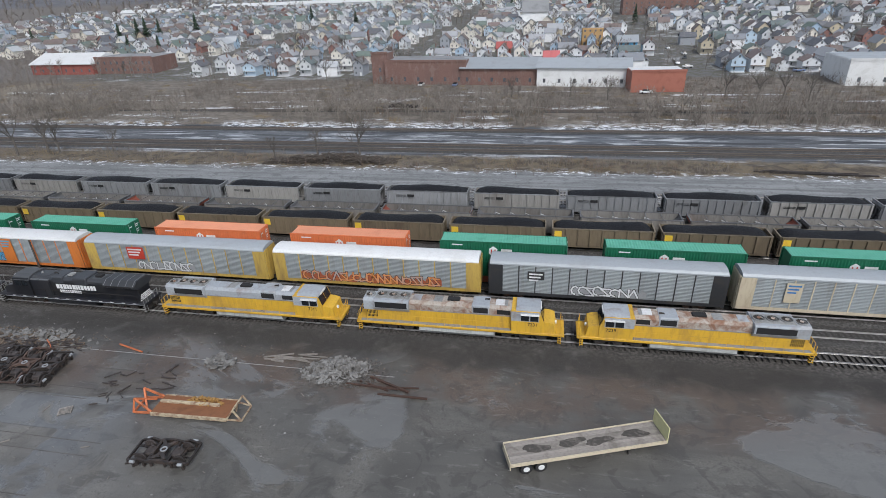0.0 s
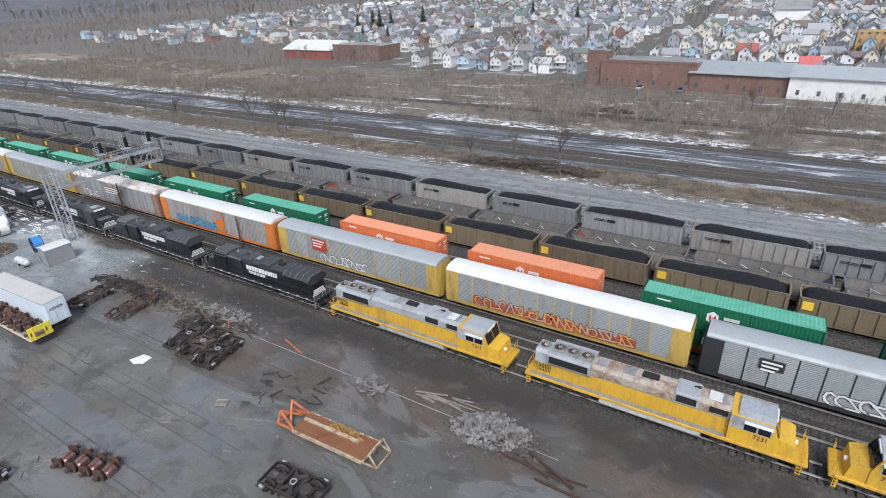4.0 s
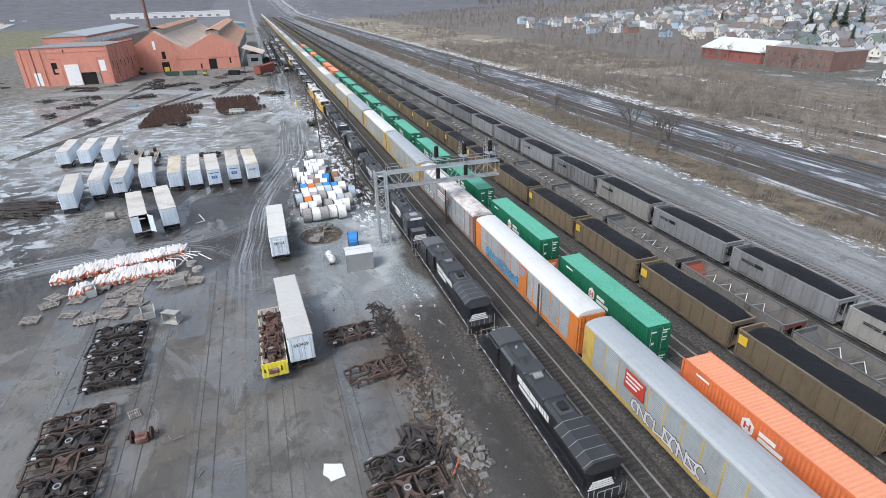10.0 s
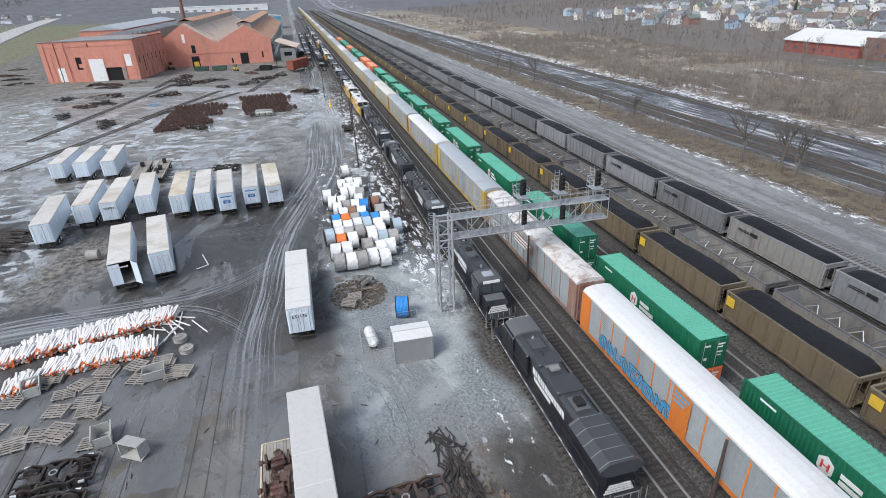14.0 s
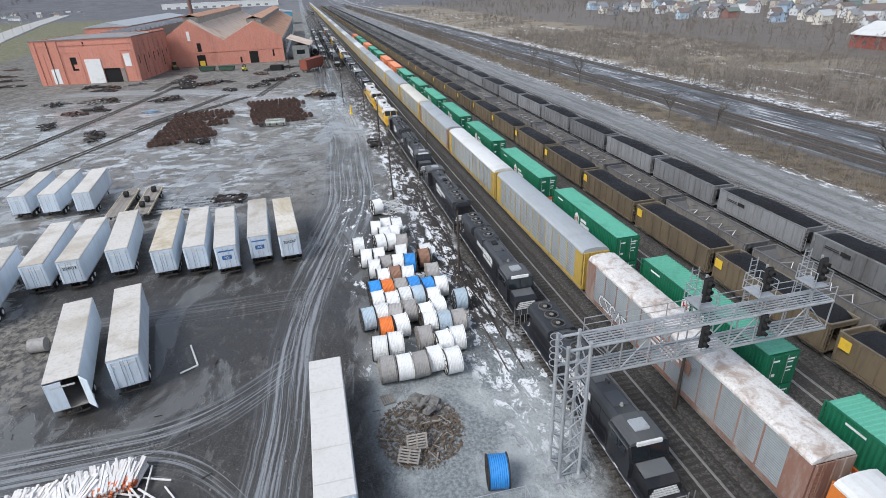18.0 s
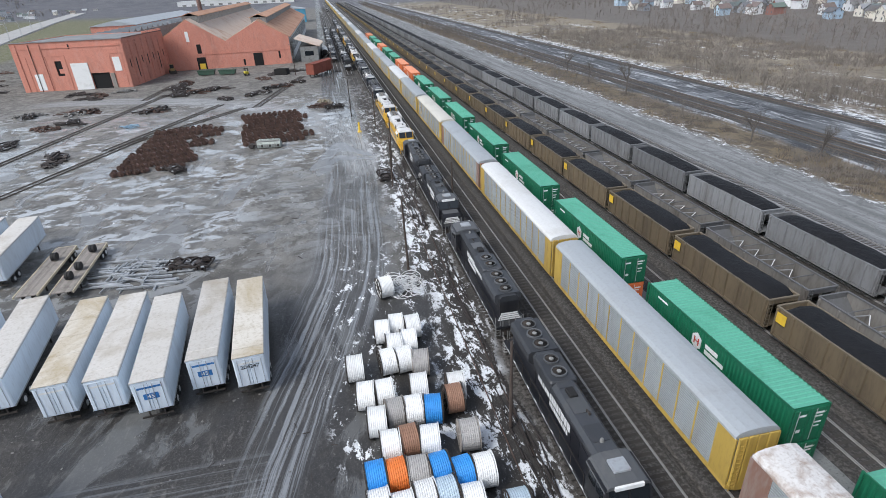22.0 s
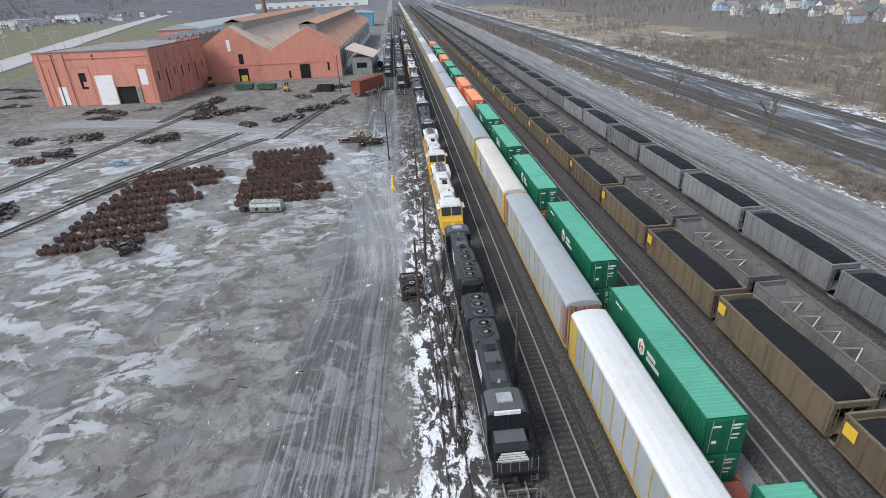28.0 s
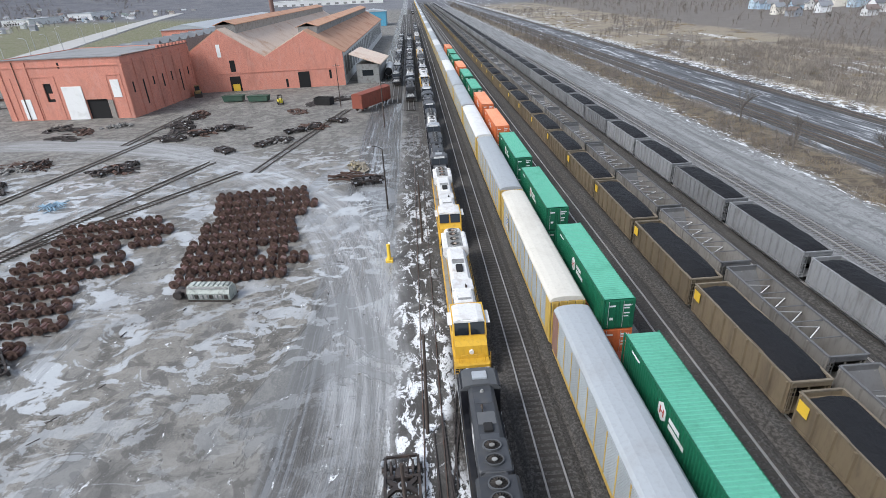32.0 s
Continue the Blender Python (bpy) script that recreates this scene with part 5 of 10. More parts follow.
def container(label, sidem, roofm, logo=True):
    t = thing("shipping_container", label, "container", "containers on the stack train")
    h, w = CL / 2, CW / 2
    part("frame", Build().box(-h, h, -w + 0.02, w - 0.02, 0.0, 0.16).box(-h, h, -w + 0.06, w - 0.06, 0.16, 2.8), sidem, t)
    for s in (-1, 1):
        b = Build().wave(CL - 0.3, 2.58, 0.34, 0.045)
        b.moved(pose(-h + 0.15, -w, 0.16) if s < 0 else pose(h - 0.15, w, 0.16, 0, 0, 180))
        part("side_wall", b, sidem, t)
        part("top_rail", Build().box(-h, h, s * w - 0.06, s * w + 0.005, 2.74, 2.9), sidem, t)
        for e in (-1, 1):
            part("corner_post", Build().box(e * h - 0.12, e * h + 0.02, s * w - 0.1, s * w + 0.012, 0.0, 2.9), sidem, t)
    r, v_ = Build(), []
    k = 46
    st = (CL - 0.1) / k
    for i in range(k):
        x = -h + 0.05 + i * st
        for f_, z_ in ((0, 2.86), (0.35, 2.86), (0.5, 2.9), (0.85, 2.9)):
            v_ += [(x + f_ * st, -w + 0.02, z_), (x + f_ * st, w - 0.02, z_)]
    r.add(v_, [(2 * q, 2 * q + 2, 2 * q + 3, 2 * q + 1) for q in range(len(v_) // 2 - 1)])
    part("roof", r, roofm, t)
    for y0, y1_ in ((-w + 0.06, -0.02), (0.02, w - 0.06)):
        part("door", Build().soft(h - 0.02, h + 0.04, y0, y1_, 0.14, 2.74, 0.02), sidem, t)
        for y in (y0 + 0.3, y1_ - 0.3):
            part("lock_rod", Build().cyl((h + 0.07, y, 0.16), (h + 0.07, y, 2.72), 0.022, 6), galv if y == y0 + 0.3 else sidem, t)
    part("marking", Build().box(h + 0.042, h + 0.05, 0.3, 1.05, 2.25, 2.4).box(h + 0.042, h + 0.05, 0.3, 0.85, 2.0, 2.12).box(h + 0.042, h + 0.05, 0.4, 0.9, 1.5, 1.62).box(h + 0.042, h + 0.05, 0.4, 0.8, 1.2, 1.3).box(h + 0.042, h + 0.05, -0.9, -0.35, 2.2, 2.36).box(h + 0.042, h + 0.05, -0.8, -0.5, 0.9, 1.15), white_trim, t, "small white markings as bars")["kind"] = "stuff"
    if logo:
        hexa = [(0.62 * math.cos(math.pi / 2 + q * math.pi / 3), 1.55 + 0.75 * math.sin(math.pi / 2 + q * math.pi / 3)) for q in range(6)]
        part("logo", Build().prism([(-1.2 + p, q) for p, q in hexa], -w - 0.02, -w - 0.008, "y"), white_trim, t, "white hexagon emblem")
        part("logo_mark", Build().box(-1.5, -1.36, -w - 0.03, -w - 0.021, 1.25, 1.85).box(-1.04, -0.9, -w - 0.03, -w - 0.021, 1.25, 1.85).box(-1.36, -1.04, -w - 0.03, -w - 0.021, 1.5, 1.6), red_sign, t)
        part("lettering", Build().box(-0.2, 1.2, -w - 0.02, -w - 0.008, 1.6, 1.95).box(-0.2, 1.9, -w - 0.02, -w - 0.008, 1.1, 1.45).box(-6.6, -5.2, -w - 0.02, -w - 0.008, 2.25, 2.42), white_trim, t, "white company writing as bars")["kind"] = "stuff"
    return t


def wellcar(label):
    t = thing("well_car", label, "railcar", "stack train")
    for s in (-1, 1):
        part("side_sill", Build().prism([(s * 1.36, 0.5), (s * 1.5, 0.5), (s * 1.5, 1.35), (s * 1.36, 1.35)], -8.5, 8.5), red_ox, t)
        part("end_platform", Build().soft(min(s * 8.5, s * 10.2), max(s * 8.5, s * 10.2), -1.45, 1.45, 1.0, 1.3, 0.05), red_ox, t)
        bogie2(t, s * 9.6)
    part("floor", Build().box(-8.5, 8.5, -1.36, 1.36, 0.42, 0.5), red_ox, t)
    return t


y4 = TRACKS[3]
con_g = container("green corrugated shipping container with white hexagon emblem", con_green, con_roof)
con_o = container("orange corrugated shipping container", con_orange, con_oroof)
well = wellcar("rusty red double-stack well car")
PITCH4 = 20.9
con_gf, con_of = lite(con_g, "green corrugated shipping container, stacked"), lite(con_o, "orange corrugated shipping container, stacked")
well_f = lite(well, "rusty red double-stack well car")
for k in range(-4, 20):
    xk = -4.6 - PITCH4 * k
    near = -3 < k < 9
    orange = k in (1, 2, 13, 14, 17)
    copy_thing(well_f, at(xk, y4))
    copy_thing(con_of if k % 3 == 1 else con_gf, at(xk, y4, False, 0.5))
    if k == 0:
        con_g.location = (xk, y4, 3.4)
    elif k == 13:
        con_o.location = (xk, y4, 3.4)
    else:
        copy_thing((con_o if orange else con_g) if near else (con_of if orange else con_gf), at(xk, y4, False, 3.4))
xk = -4.6 - PITCH4 * 20
well.location, con_gf.location, con_of.location = (xk, y4, 0), (xk, y4, 0.5), (xk, y4, 3.4)
well_f.location = (xk - PITCH4, y4, 0)


# coal hoppers
def heap(length, width, z, rise_, seed):
    r = random.Random(seed)
    b = Build()
    nx, ny = 22, 6
    for i in range(nx + 1):
        for j in range(ny + 1):
            u, v = i / nx, j / ny
            m = min(u, 1 - u)
            e = min(1.0, 9.0 * m) ** 0.6 * (0.35 + 0.65 * math.sin(math.pi * v) ** 0.8) - 0.75 * max(0.0, 1 - m / 0.06)
            b.v.append((length * (u - 0.5), width * (v - 0.5), z + rise_ * e * (0.8 + 0.25 * math.sin(7 * u + seed)) + r.uniform(-0.05, 0.05)))
    b.f = [(i * (ny + 1) + j, (i + 1) * (ny + 1) + j, (i + 1) * (ny + 1) + j + 1, i * (ny + 1) + j + 1) for i in range(nx) for j in range(ny)]
    return b


def hopper(label, group, L, paint, rim, loaded, ribs, lining=None, tag=False, endm=None):
    """Open-top hopper or gondola: sloped end sheets, ribbed sides, a heap of coal or bare cross braces."""
    t = thing("hopper_car", label, "railcar", group)
    h, w, top, bot = L / 2, 1.52, 3.85, 1.15
    lining = lining or paint
    for s in (-1, 1):
        out = s * (w + 0.2)
        face = [(-h, s * (w + 0.02))]
        for k in range(ribs):
            x = -h + 0.25 + (L - 0.5) * k / (ribs - 1)
            face += [(x - 0.1, s * (w + 0.02)), (x - 0.08, out), (x + 0.08, out), (x + 0.1, s * (w + 0.02))]
        face += [(h, s * (w + 0.02)), (h, s * (w - 0.03)), (-h, s * (w - 0.03))]
        side_ = Build().prism(face, bot + 0.12, top - 0.06, "z")
        part("side_sheet", side_, paint, t, "ribbed steel side sheet")
        part("side_sill", Build().box(-h, h, s * (w - 0.02) - 0.08, s * (w - 0.02) + 0.08, bot - 0.15, bot + 0.1), paint, t)
        part("top_rim", Build().box(-h - 0.03, h + 0.03, s * w - 0.09, s * w + 0.09, top - 0.06, top + 0.08), rim, t)
        part("end_rim", Build().box(s * h - 0.09, s * h + 0.09, -w + 0.1, w - 0.1, top - 0.06, top + 0.08), rim, t)
        part("end_slope", Build().prism([(s * h, top), (s * h, top - 0.5), (s * (h - 2.3), bot), (s * (h - 2.36), bot), (s * (h - 0.06), top - 0.45), (s * (h - 0.06), top)], -w + 0.03, w - 0.03, "y"), endm or lining, t)
        e = Build()
        for y in (-1.2, 0, 1.2):
            e.bar((s * (h - 0.1), y, bot), (s * (h - 0.1), y, top - 0.5), 0.1)
        e.box(min(s * (h - 2.2), s * h), max(s * (h - 2.2), s * h), -1.45, 1.45, bot - 0.16, bot - 0.02)
        part("end_frame", e, paint, t)
        l = Build()
        for y in (-w + 0.05, -w + 0.45):
            l.bar((s * (h + 0.06), y, 0.9), (s * (h + 0.06), y, top), 0.04)
        for k in range(7):
            l.bar((s * (h + 0.06), -w + 0.05, 1.0 + 0.4 * k), (s * (h + 0.06), -w + 0.45, 1.0 + 0.4 * k), 0.035)
        part("ladder", l, rim, t)
        part("coupler", Build().box(min(s * h, s * (h + 0.5)), max(s * h, s * (h + 0.5)), -0.12, 0.12, 0.8, 1.05), under, t)
        bogie2(t, s * (h - 1.7), False)
    part("floor", Build().box(-h + 2.3, h - 2.3, -w + 0.03, w - 0.03, bot, bot + 0.08), lining, t)
    if loaded:
        hp = heap(L - 0.16, 2 * w - 0.06, top - 0.12, 0.75, loaded)
        hp.smooth = True
        part("coal_load", hp, coal, t, "black coal heaped in the car")
    else:
        for k in range(5):
            x = -h + 2.6 + (L - 5.2) * k / 4
            part("cross_brace", Build().bar((x, -w, top - 0.15), (x, w, top - 0.15), 0.08, 0.07), inner_grey, t)
            if k < 4:
                x2 = x + (L - 5.2) / 4
                part("diagonal_brace", Build().bar((x, -w + 0.1, 3.3), (x, w - 0.1, 3.0), 0.08), ns_rim, t)
                part("diagonal_brace", Build().bar((x, w - 0.1, 3.0), (x2, -w + 0.1, 3.3), 0.08), white_trim, t)
    if tag:
        part("placard", Build().box(-h + 0.3, -h + 1.35, -w - 0.2, -w - 0.175, 2.55, 3.55), placard, t, "square yellow panel")
    return t


y6, y7, y9 = TRACKS[5], TRACKS[6], TRACKS[8]
P6, P7, P9 = 15.2, 15.7, 15.62
tan_n = hopper("olive-tan hopper car heaped with coal, yellow end panel", "loaded tan coal train", 14.2, tan, tan_rim, 3, 9, None, True)
tan_m = hopper("olive-tan hopper car heaped with coal, dusty sides", "loaded tan coal train", 14.2, tan, tan_rim, 8, 9, None, True)
tan_f = lite(tan_n, "olive-tan hopper car with coal, far down the line")
emp = hopper("empty hopper car with zigzag braces and red end", "empty hopper train", 14.6, ns_brown, inner_grey, 0, 8, inner_grey, False, red_ox)
emp_b = hopper("empty grey hopper car with zigzag braces", "empty hopper train", 14.6, ns_brown, inner_grey, 0, 8, inner_grey)
emp_f = lite(emp_b, "empty grey hopper car, far down the line")
ns_a = hopper("grey ribbed hopper car heaped with coal", "loaded grey coal train", 14.4, ns_grey, ns_grey, 4, 12)
ns_b = hopper("chalky pale grey hopper car full of coal", "loaded grey coal train", 14.4, ns_pale, ns_grey, 6, 12)
ns_f = lite(ns_a, "grey hopper car with coal, far down the line")
for t_ in (ns_a, ns_b):
    part("lettering", Build().box(-5.4, -3.6, -1.735, -1.722, 2.9, 3.0).box(-5.4, -3.6, -1.735, -1.722, 3.1, 3.2).box(-3.4, -2.2, -1.735, -1.722, 2.85, 3.3), SOOTM, t_, "dark company lettering as bars")["kind"] = "stuff"


def string(first, second, rest, x0, pitch, y, ks, pick, last):
    """A string of cars from x0 towards -x; far ones take the joined version."""
    dot = lump(rest, rest["label"])
    first.location, second.location, rest.location, dot.location = (x0, y, 0), (x0 - pitch, y, 0), (x0 - last * pitch, y, 0), (x0 - (last + 11) * pitch, y, 0)
    for k in ks:
        if k not in (0, 1, last, last + 11):
            copy_thing(dot if k > last + 11 else rest if k > last else (second if pick(k) else first), at(x0 - pitch * k, y))


string(tan_n, tan_m, tan_f, 24.1, P6, y6, range(-2, 80), lambda k: k % 2, 13)
string(emp, emp_b, emp_f, 29.0, P7, y7, range(-1, 60), lambda k: k % 3, 9)
string(ns_a, ns_b, ns_f, 11.4, P9, y9, range(-3, 76), lambda k: k % 3 == 1, 10)


# ---- signal bridge over the tracks ----
def signal_bridge(x, y):
    t = thing("signal_bridge", "galvanised steel cantilever signal bridge over the tracks", "signal bridge", "", (x, y, 0))
    w, top = 0.75, 11.2
    for sx in (-w, w):
        for sy in (-w, w):
            part("column", Build().cyl((sx, sy, 0.1), (sx, sy, top), 0.13, 10), galv, t)
            part("base_plate", Build().soft(sx - 0.4, sx + 0.4, sy - 0.4, sy + 0.4, 0, 0.18, 0.04), galv, t)
    k, z = 0, 0.4
    while z < top - 1.0:
        for a_, b_ in (((-w, -w), (w, -w)), ((w, -w), (w, w)), ((w, w), (-w, w)), ((-w, w), (-w, -w))):
            part("lacing", Build().bar((*a_, z), (*b_, z + 1.25), 0.07), galv, t)
            if k % 2 == 0:
                part("strut", Build().bar((*a_, z), (*b_, z), 0.07), galv, t)
        z += 1.25
        k += 1
    end = 18.6
    lo, hi = 8.7, 10.9
    for sx in (-w, w):
        for z in (lo, hi):
            part("chord", Build().cyl((sx, -w, z), (sx, end, z), 0.1, 8), galv, t)
        n = 9
        for i in range(n):
            ya, yb = 0.9 + (end - 0.9) * i / n, 0.9 + (end - 0.9) * (i + 1) / n
            part("diagonal", Build().bar((sx, ya, lo if i % 2 else hi), (sx, yb, hi if i % 2 else lo), 0.07), galv, t)
            part("upright", Build().bar((sx, yb, lo), (sx, yb, hi), 0.07), galv, t)
    for z, nm in ((hi + 0.08, "walkway"), (lo + 0.1, "lower_deck")):
        grating = Build()
        for q in range(6):
            grating.box(-w + 0.06 + 0.25 * q, -w + 0.17 + 0.25 * q, 0.8, end, z, z + 0.05)
        part(nm, grating, galv, t, "open steel grating")["kind"] = "stuff"
        for i in range(11):
            yb = 0.8 + (end - 0.8) * i / 10
            part("cross_tie", Build().bar((-w, yb, z - 0.06), (w, yb, z - 0.06), 0.08), galv, t)
    for sx in (-w, w):
        b = Build().bar((sx, 1.0, hi + 1.1), (sx, end, hi + 1.1), 0.045).bar((sx, 1.0, hi + 0.6), (sx, end, hi + 0.6), 0.04)
        for i in range(10):
            yb = 1.0 + (end - 1.0) * i / 9
            b.bar((sx, yb, hi), (sx, yb, hi + 1.1), 0.045)
        part("handrail", b, galv, t)
    for ys_ in (8.6, 13.0, 17.2):
        part("signal_mast", Build().cyl((0.2, ys_, hi), (0.2, ys_, hi + 3.4), 0.08, 8), galv, t)
        part("platform", Build().box(-0.75, 0.75, ys_ - 0.6, ys_ + 0.6, hi + 1.25, hi + 1.32), galv, t)
        b = Build()
        for a_, c_ in ((-0.75, -0.6), (0.75, -0.6), (-0.75, 0.6), (0.75, 0.6)):
            b.bar((a_, ys_ + c_, hi + 1.3), (a_, ys_ + c_, hi + 2.4), 0.045)
        for z in (1.85, 2.4):
            b.bar((-0.75, ys_ - 0.6, hi + z), (0.75, ys_ - 0.6, hi + z), 0.04).bar((-0.75, ys_ + 0.6, hi + z), (0.75, ys_ + 0.6, hi + z), 0.04).bar((-0.75, ys_ - 0.6, hi + z), (-0.75, ys_ + 0.6, hi + z), 0.04)
        part("platform_rail", b, galv, t)["kind"] = "stuff"
        l = Build().bar((-0.85, ys_ - 0.25, hi), (-0.85, ys_ - 0.25, hi + 3.4), 0.05).bar((-0.85, ys_ + 0.25, hi), (-0.85, ys_ + 0.25, hi + 3.4), 0.05)
        for q in range(9):
            l.bar((-0.85, ys_ - 0.25, hi + 0.3 + 0.36 * q), (-0.85, ys_ + 0.25, hi + 0.3 + 0.36 * q), 0.035)
        part("ladder", l, galv, t)["kind"] = "stuff"
        hd = part("signal_head", Build().soft(0.28, 0.55, ys_ - 0.32, ys_ + 0.32, hi + 1.6, hi + 3.3, 0.1), SOOTM, t, "black signal head")
        for z in (1.95, 2.45, 2.95):
            part("hood", Build().cyl((0.5, ys_, hi + z), (0.85, ys_, hi + z), 0.15, 10, None, False), SOOTM, hd)
    for ys_ in (8.6, 13.0):
        hd = part("signal_head", Build().soft(0.85, 1.1, ys_ - 0.3, ys_ + 0.3, hi - 1.5, hi + 0.1, 0.1), SOOTM, t, "black signal head below the deck")
        for z in (-1.2, -0.7, -0.2):
            part("hood", Build().cyl((1.05, ys_, hi + z), (1.4, ys_, hi + z), 0.14, 10, None, False), SOOTM, hd)
    cage = Build()
    for q in range(5):
        cage.ring((-0.2, -1.1, 9.4 + 0.5 * q), 0.4, 0.04, 0.05, 12)
    part("ladder_cage", cage, galv, t)["kind"] = "stuff"
    return t


signal_bridge(-100.9, 47.0)

# ---- parked trailers ----
# the blue of skylight on the trailers' white walls is in this paint
van_white = surf("trailer_white_panel", (0.67, 0.755, 0.84), 0.4, 0.05, (0.50, 0.53, 0.57), 0.6, 0.3, streak=True, spread=0.06)
van_roof = surf("weathered_trailer_roof", (0.60, 0.58, 0.545), 0.6, 0, (0.38, 0.335, 0.27), 0.8, 0.16, spread=0.1, grime=0.46)
van_tan = surf("muddy_trailer_roof", (0.62, 0.59, 0.53), 0.65, 0, (0.38, 0.31, 0.2), 0.95, 0.12, grime=0.42)
van_snow = surf("snow_white_trailer_roof", (0.56, 0.555, 0.54), 0.7, 0, (0.42, 0.40, 0.36), 0.5, 0.2)
tyre = surf("tyre_rubber", (0.02, 0.02, 0.021), 0.8, 0, (0.06, 0.055, 0.05), 0.5, 1.5)
rust_m = surf("rusted_steel", (0.095, 0.055, 0.042), 0.75, 0.1, (0.05, 0.032, 0.027), 0.6, 1.2, spread=0.25)
rust_d = surf("dark_greasy_steel", (0.06, 0.05, 0.047), 0.65, 0.2, (0.025, 0.023, 0.022), 0.6, 0.9, spread=0.25)
rust_l = surf("orange_rusted_deck", (0.24, 0.10, 0.045), 0.85, 0, (0.1, 0.05, 0.03), 0.6, 0.5)
wood_m = surf("weathered_wood", (0.28, 0.255, 0.23), 0.85, 0, (0.13, 0.115, 0.1), 0.7, 0.8, spread=0.2, streak=False)
TYRE = Build().cyl((0, -0.14, 0), (0, 0.14, 0), 0.5, 18).data("tyre", tyre)
HUB = Build().cyl((0, -0.155, 0), (0, 0.155, 0), 0.27, 12).data("rim", white_trim)


def road_wheels(parent, xs_, half):
    for x in xs_:
        for s in (-1, 1):
            w_ = part("wheel", TYRE, tyre, parent, "", (x, s * half, 0.5))
            part("rim", HUB, white_trim, w_)


def van_trailer(label, L, roofm, number="", sign=False, opened=False):
    """Box trailer, rear doors at the origin end, body running to -x."""
    t = thing("box_trailer", label, "trailer", "parked box trailers")
    w, z0, z1 = 1.25, 1.15, 4.1
    if opened:
        for s in (-1, 1):
            part("side_wall", Build().soft(-L, 0, s * w - 0.04, s * w + 0.04, z0, z1 - 0.05, 0.03), van_white, t)
        part("front_wall", Build().box(-L, -L + 0.06, -w + 0.05, w - 0.05, z0, z1 - 0.05), van_white, t)
        part("load_floor", Build().box(-L, 0, -w + 0.05, w - 0.05, z0, z0 + 0.1), wood_m, t)
        d = part("rear_door", Build().box(-0.02, 1.2, -0.03, 0.03, z0, z1 - 0.15), van_white, t, "swung-open door", (0.02, w, 0), radians(35))
        part("rear_door", Build().soft(0.0, 0.05, -w + 0.06, -0.05, z0 + 0.1, z1 - 0.2, 0.02), van_white, t)
    else:
        part("body", Build().soft(-L, 0, -w, w, z0, z1 - 0.05, 0.08), van_white, t)
        for y0, y1_ in ((-w + 0.08, -0.02), (0.02, w - 0.08)):
            part("rear_door", Build().soft(0.0, 0.05, y0, y1_, z0 + 0.1, z1 - 0.25, 0.02), van_white, t)
            for y in (y0 + 0.25, y1_ - 0.25):
                part("lock_rod", Build().cyl((0.075, y, z0 + 0.1), (0.075, y, z1 - 0.28), 0.02, 6), galv, t)
    part("roof", Build().prism([(-w - 0.02, z1 - 0.06), (-w + 0.03, z1), (w - 0.03, z1), (w + 0.02, z1 - 0.06)], -L - 0.02, 0.04), roofm, t)
    for k in range(5):
        x = -1.2 - k * (L - 2.2) / 4
        part("roof_bow", Build().box(x - 0.05, x + 0.05, -w + 0.06, w - 0.06, z1, z1 + 0.012), roofm, t)
    for s in (-1, 1):
        part("top_rail", Build().box(-L, 0.03, s * w - 0.02, s * w + 0.035, z1 - 0.16, z1 - 0.04), galv, t)
        part("bottom_rail", Build().box(-L, 0.03, s * w - 0.02, s * w + 0.035, z0 - 0.02, z0 + 0.12), galv, t)
        part("landing_leg", Build().box(-L + 2.4, -L + 2.55, s * 0.8 - 0.07, s * 0.8 + 0.07, 0.0, z0), under, t)
    part("bumper", Build().box(-0.1, 0.0, -w + 0.1, w - 0.1, 0.5, 0.65).box(-0.1, 0.0, -0.6, -0.5, 0.65, z0).box(-0.1, 0.0, 0.5, 0.6, 0.65, z0), under, t)
    part("bogie_frame", Build().box(-3.9, -1.0, -0.55, 0.55, 0.55, z0), under, t)
    road_wheels(t, (-1.75, -3.05), w - 0.15)
    if number:
        words(number, 0.5, SOOTM, t, (0.066, 0, 3.05), (90, 0, 90))
    if sign:
        part("placard", Build().box(0.055, 0.066, -0.55, 0.55, 2.3, 2.85), blue_paint, t, "blue panel with a white number")
        words("45", 0.5, white_trim, t, (0.075, 0, 2.57), (90, 0, 90))
    part("name_mark", Build().box(0.055, 0.066, -0.85, 0.85, 3.35, 3.52), (blue_paint if sign else white_trim), t, "faded company name as a bar")
    return t


VANS = [("D", -133.8, -3.8, 8.7), ("2", -140.6, -0.6, 6.1), ("3n", -140.6, 3.2, 3.5), ("4", -142.1, 8.0, 8.0), ("5", -140.2, 13.4, 5.2), ("6", -140.0, 17.1, 5.3),
        ("45a", -138.8, 20.8, 6.0), ("45b", -140.6, 24.5, 3.8), ("tan", -139.9, 28.2, 4.9), ("A", -168.8, -13.5, 3.1), ("B", -168.1, -9.0, 2.4), ("C", -167.1, -3.8, 5.0),
        ("open", -116.5, 10.8, 12.5), ("F", -118.2, 14.9, 12.2), ("G", -99.3, 31.4, 0.0), ("H", -72.8, 32.2, 2.9)]
v_plain = van_trailer("pale box trailer with weathered roof, rear doors shut", 13.7, van_roof)
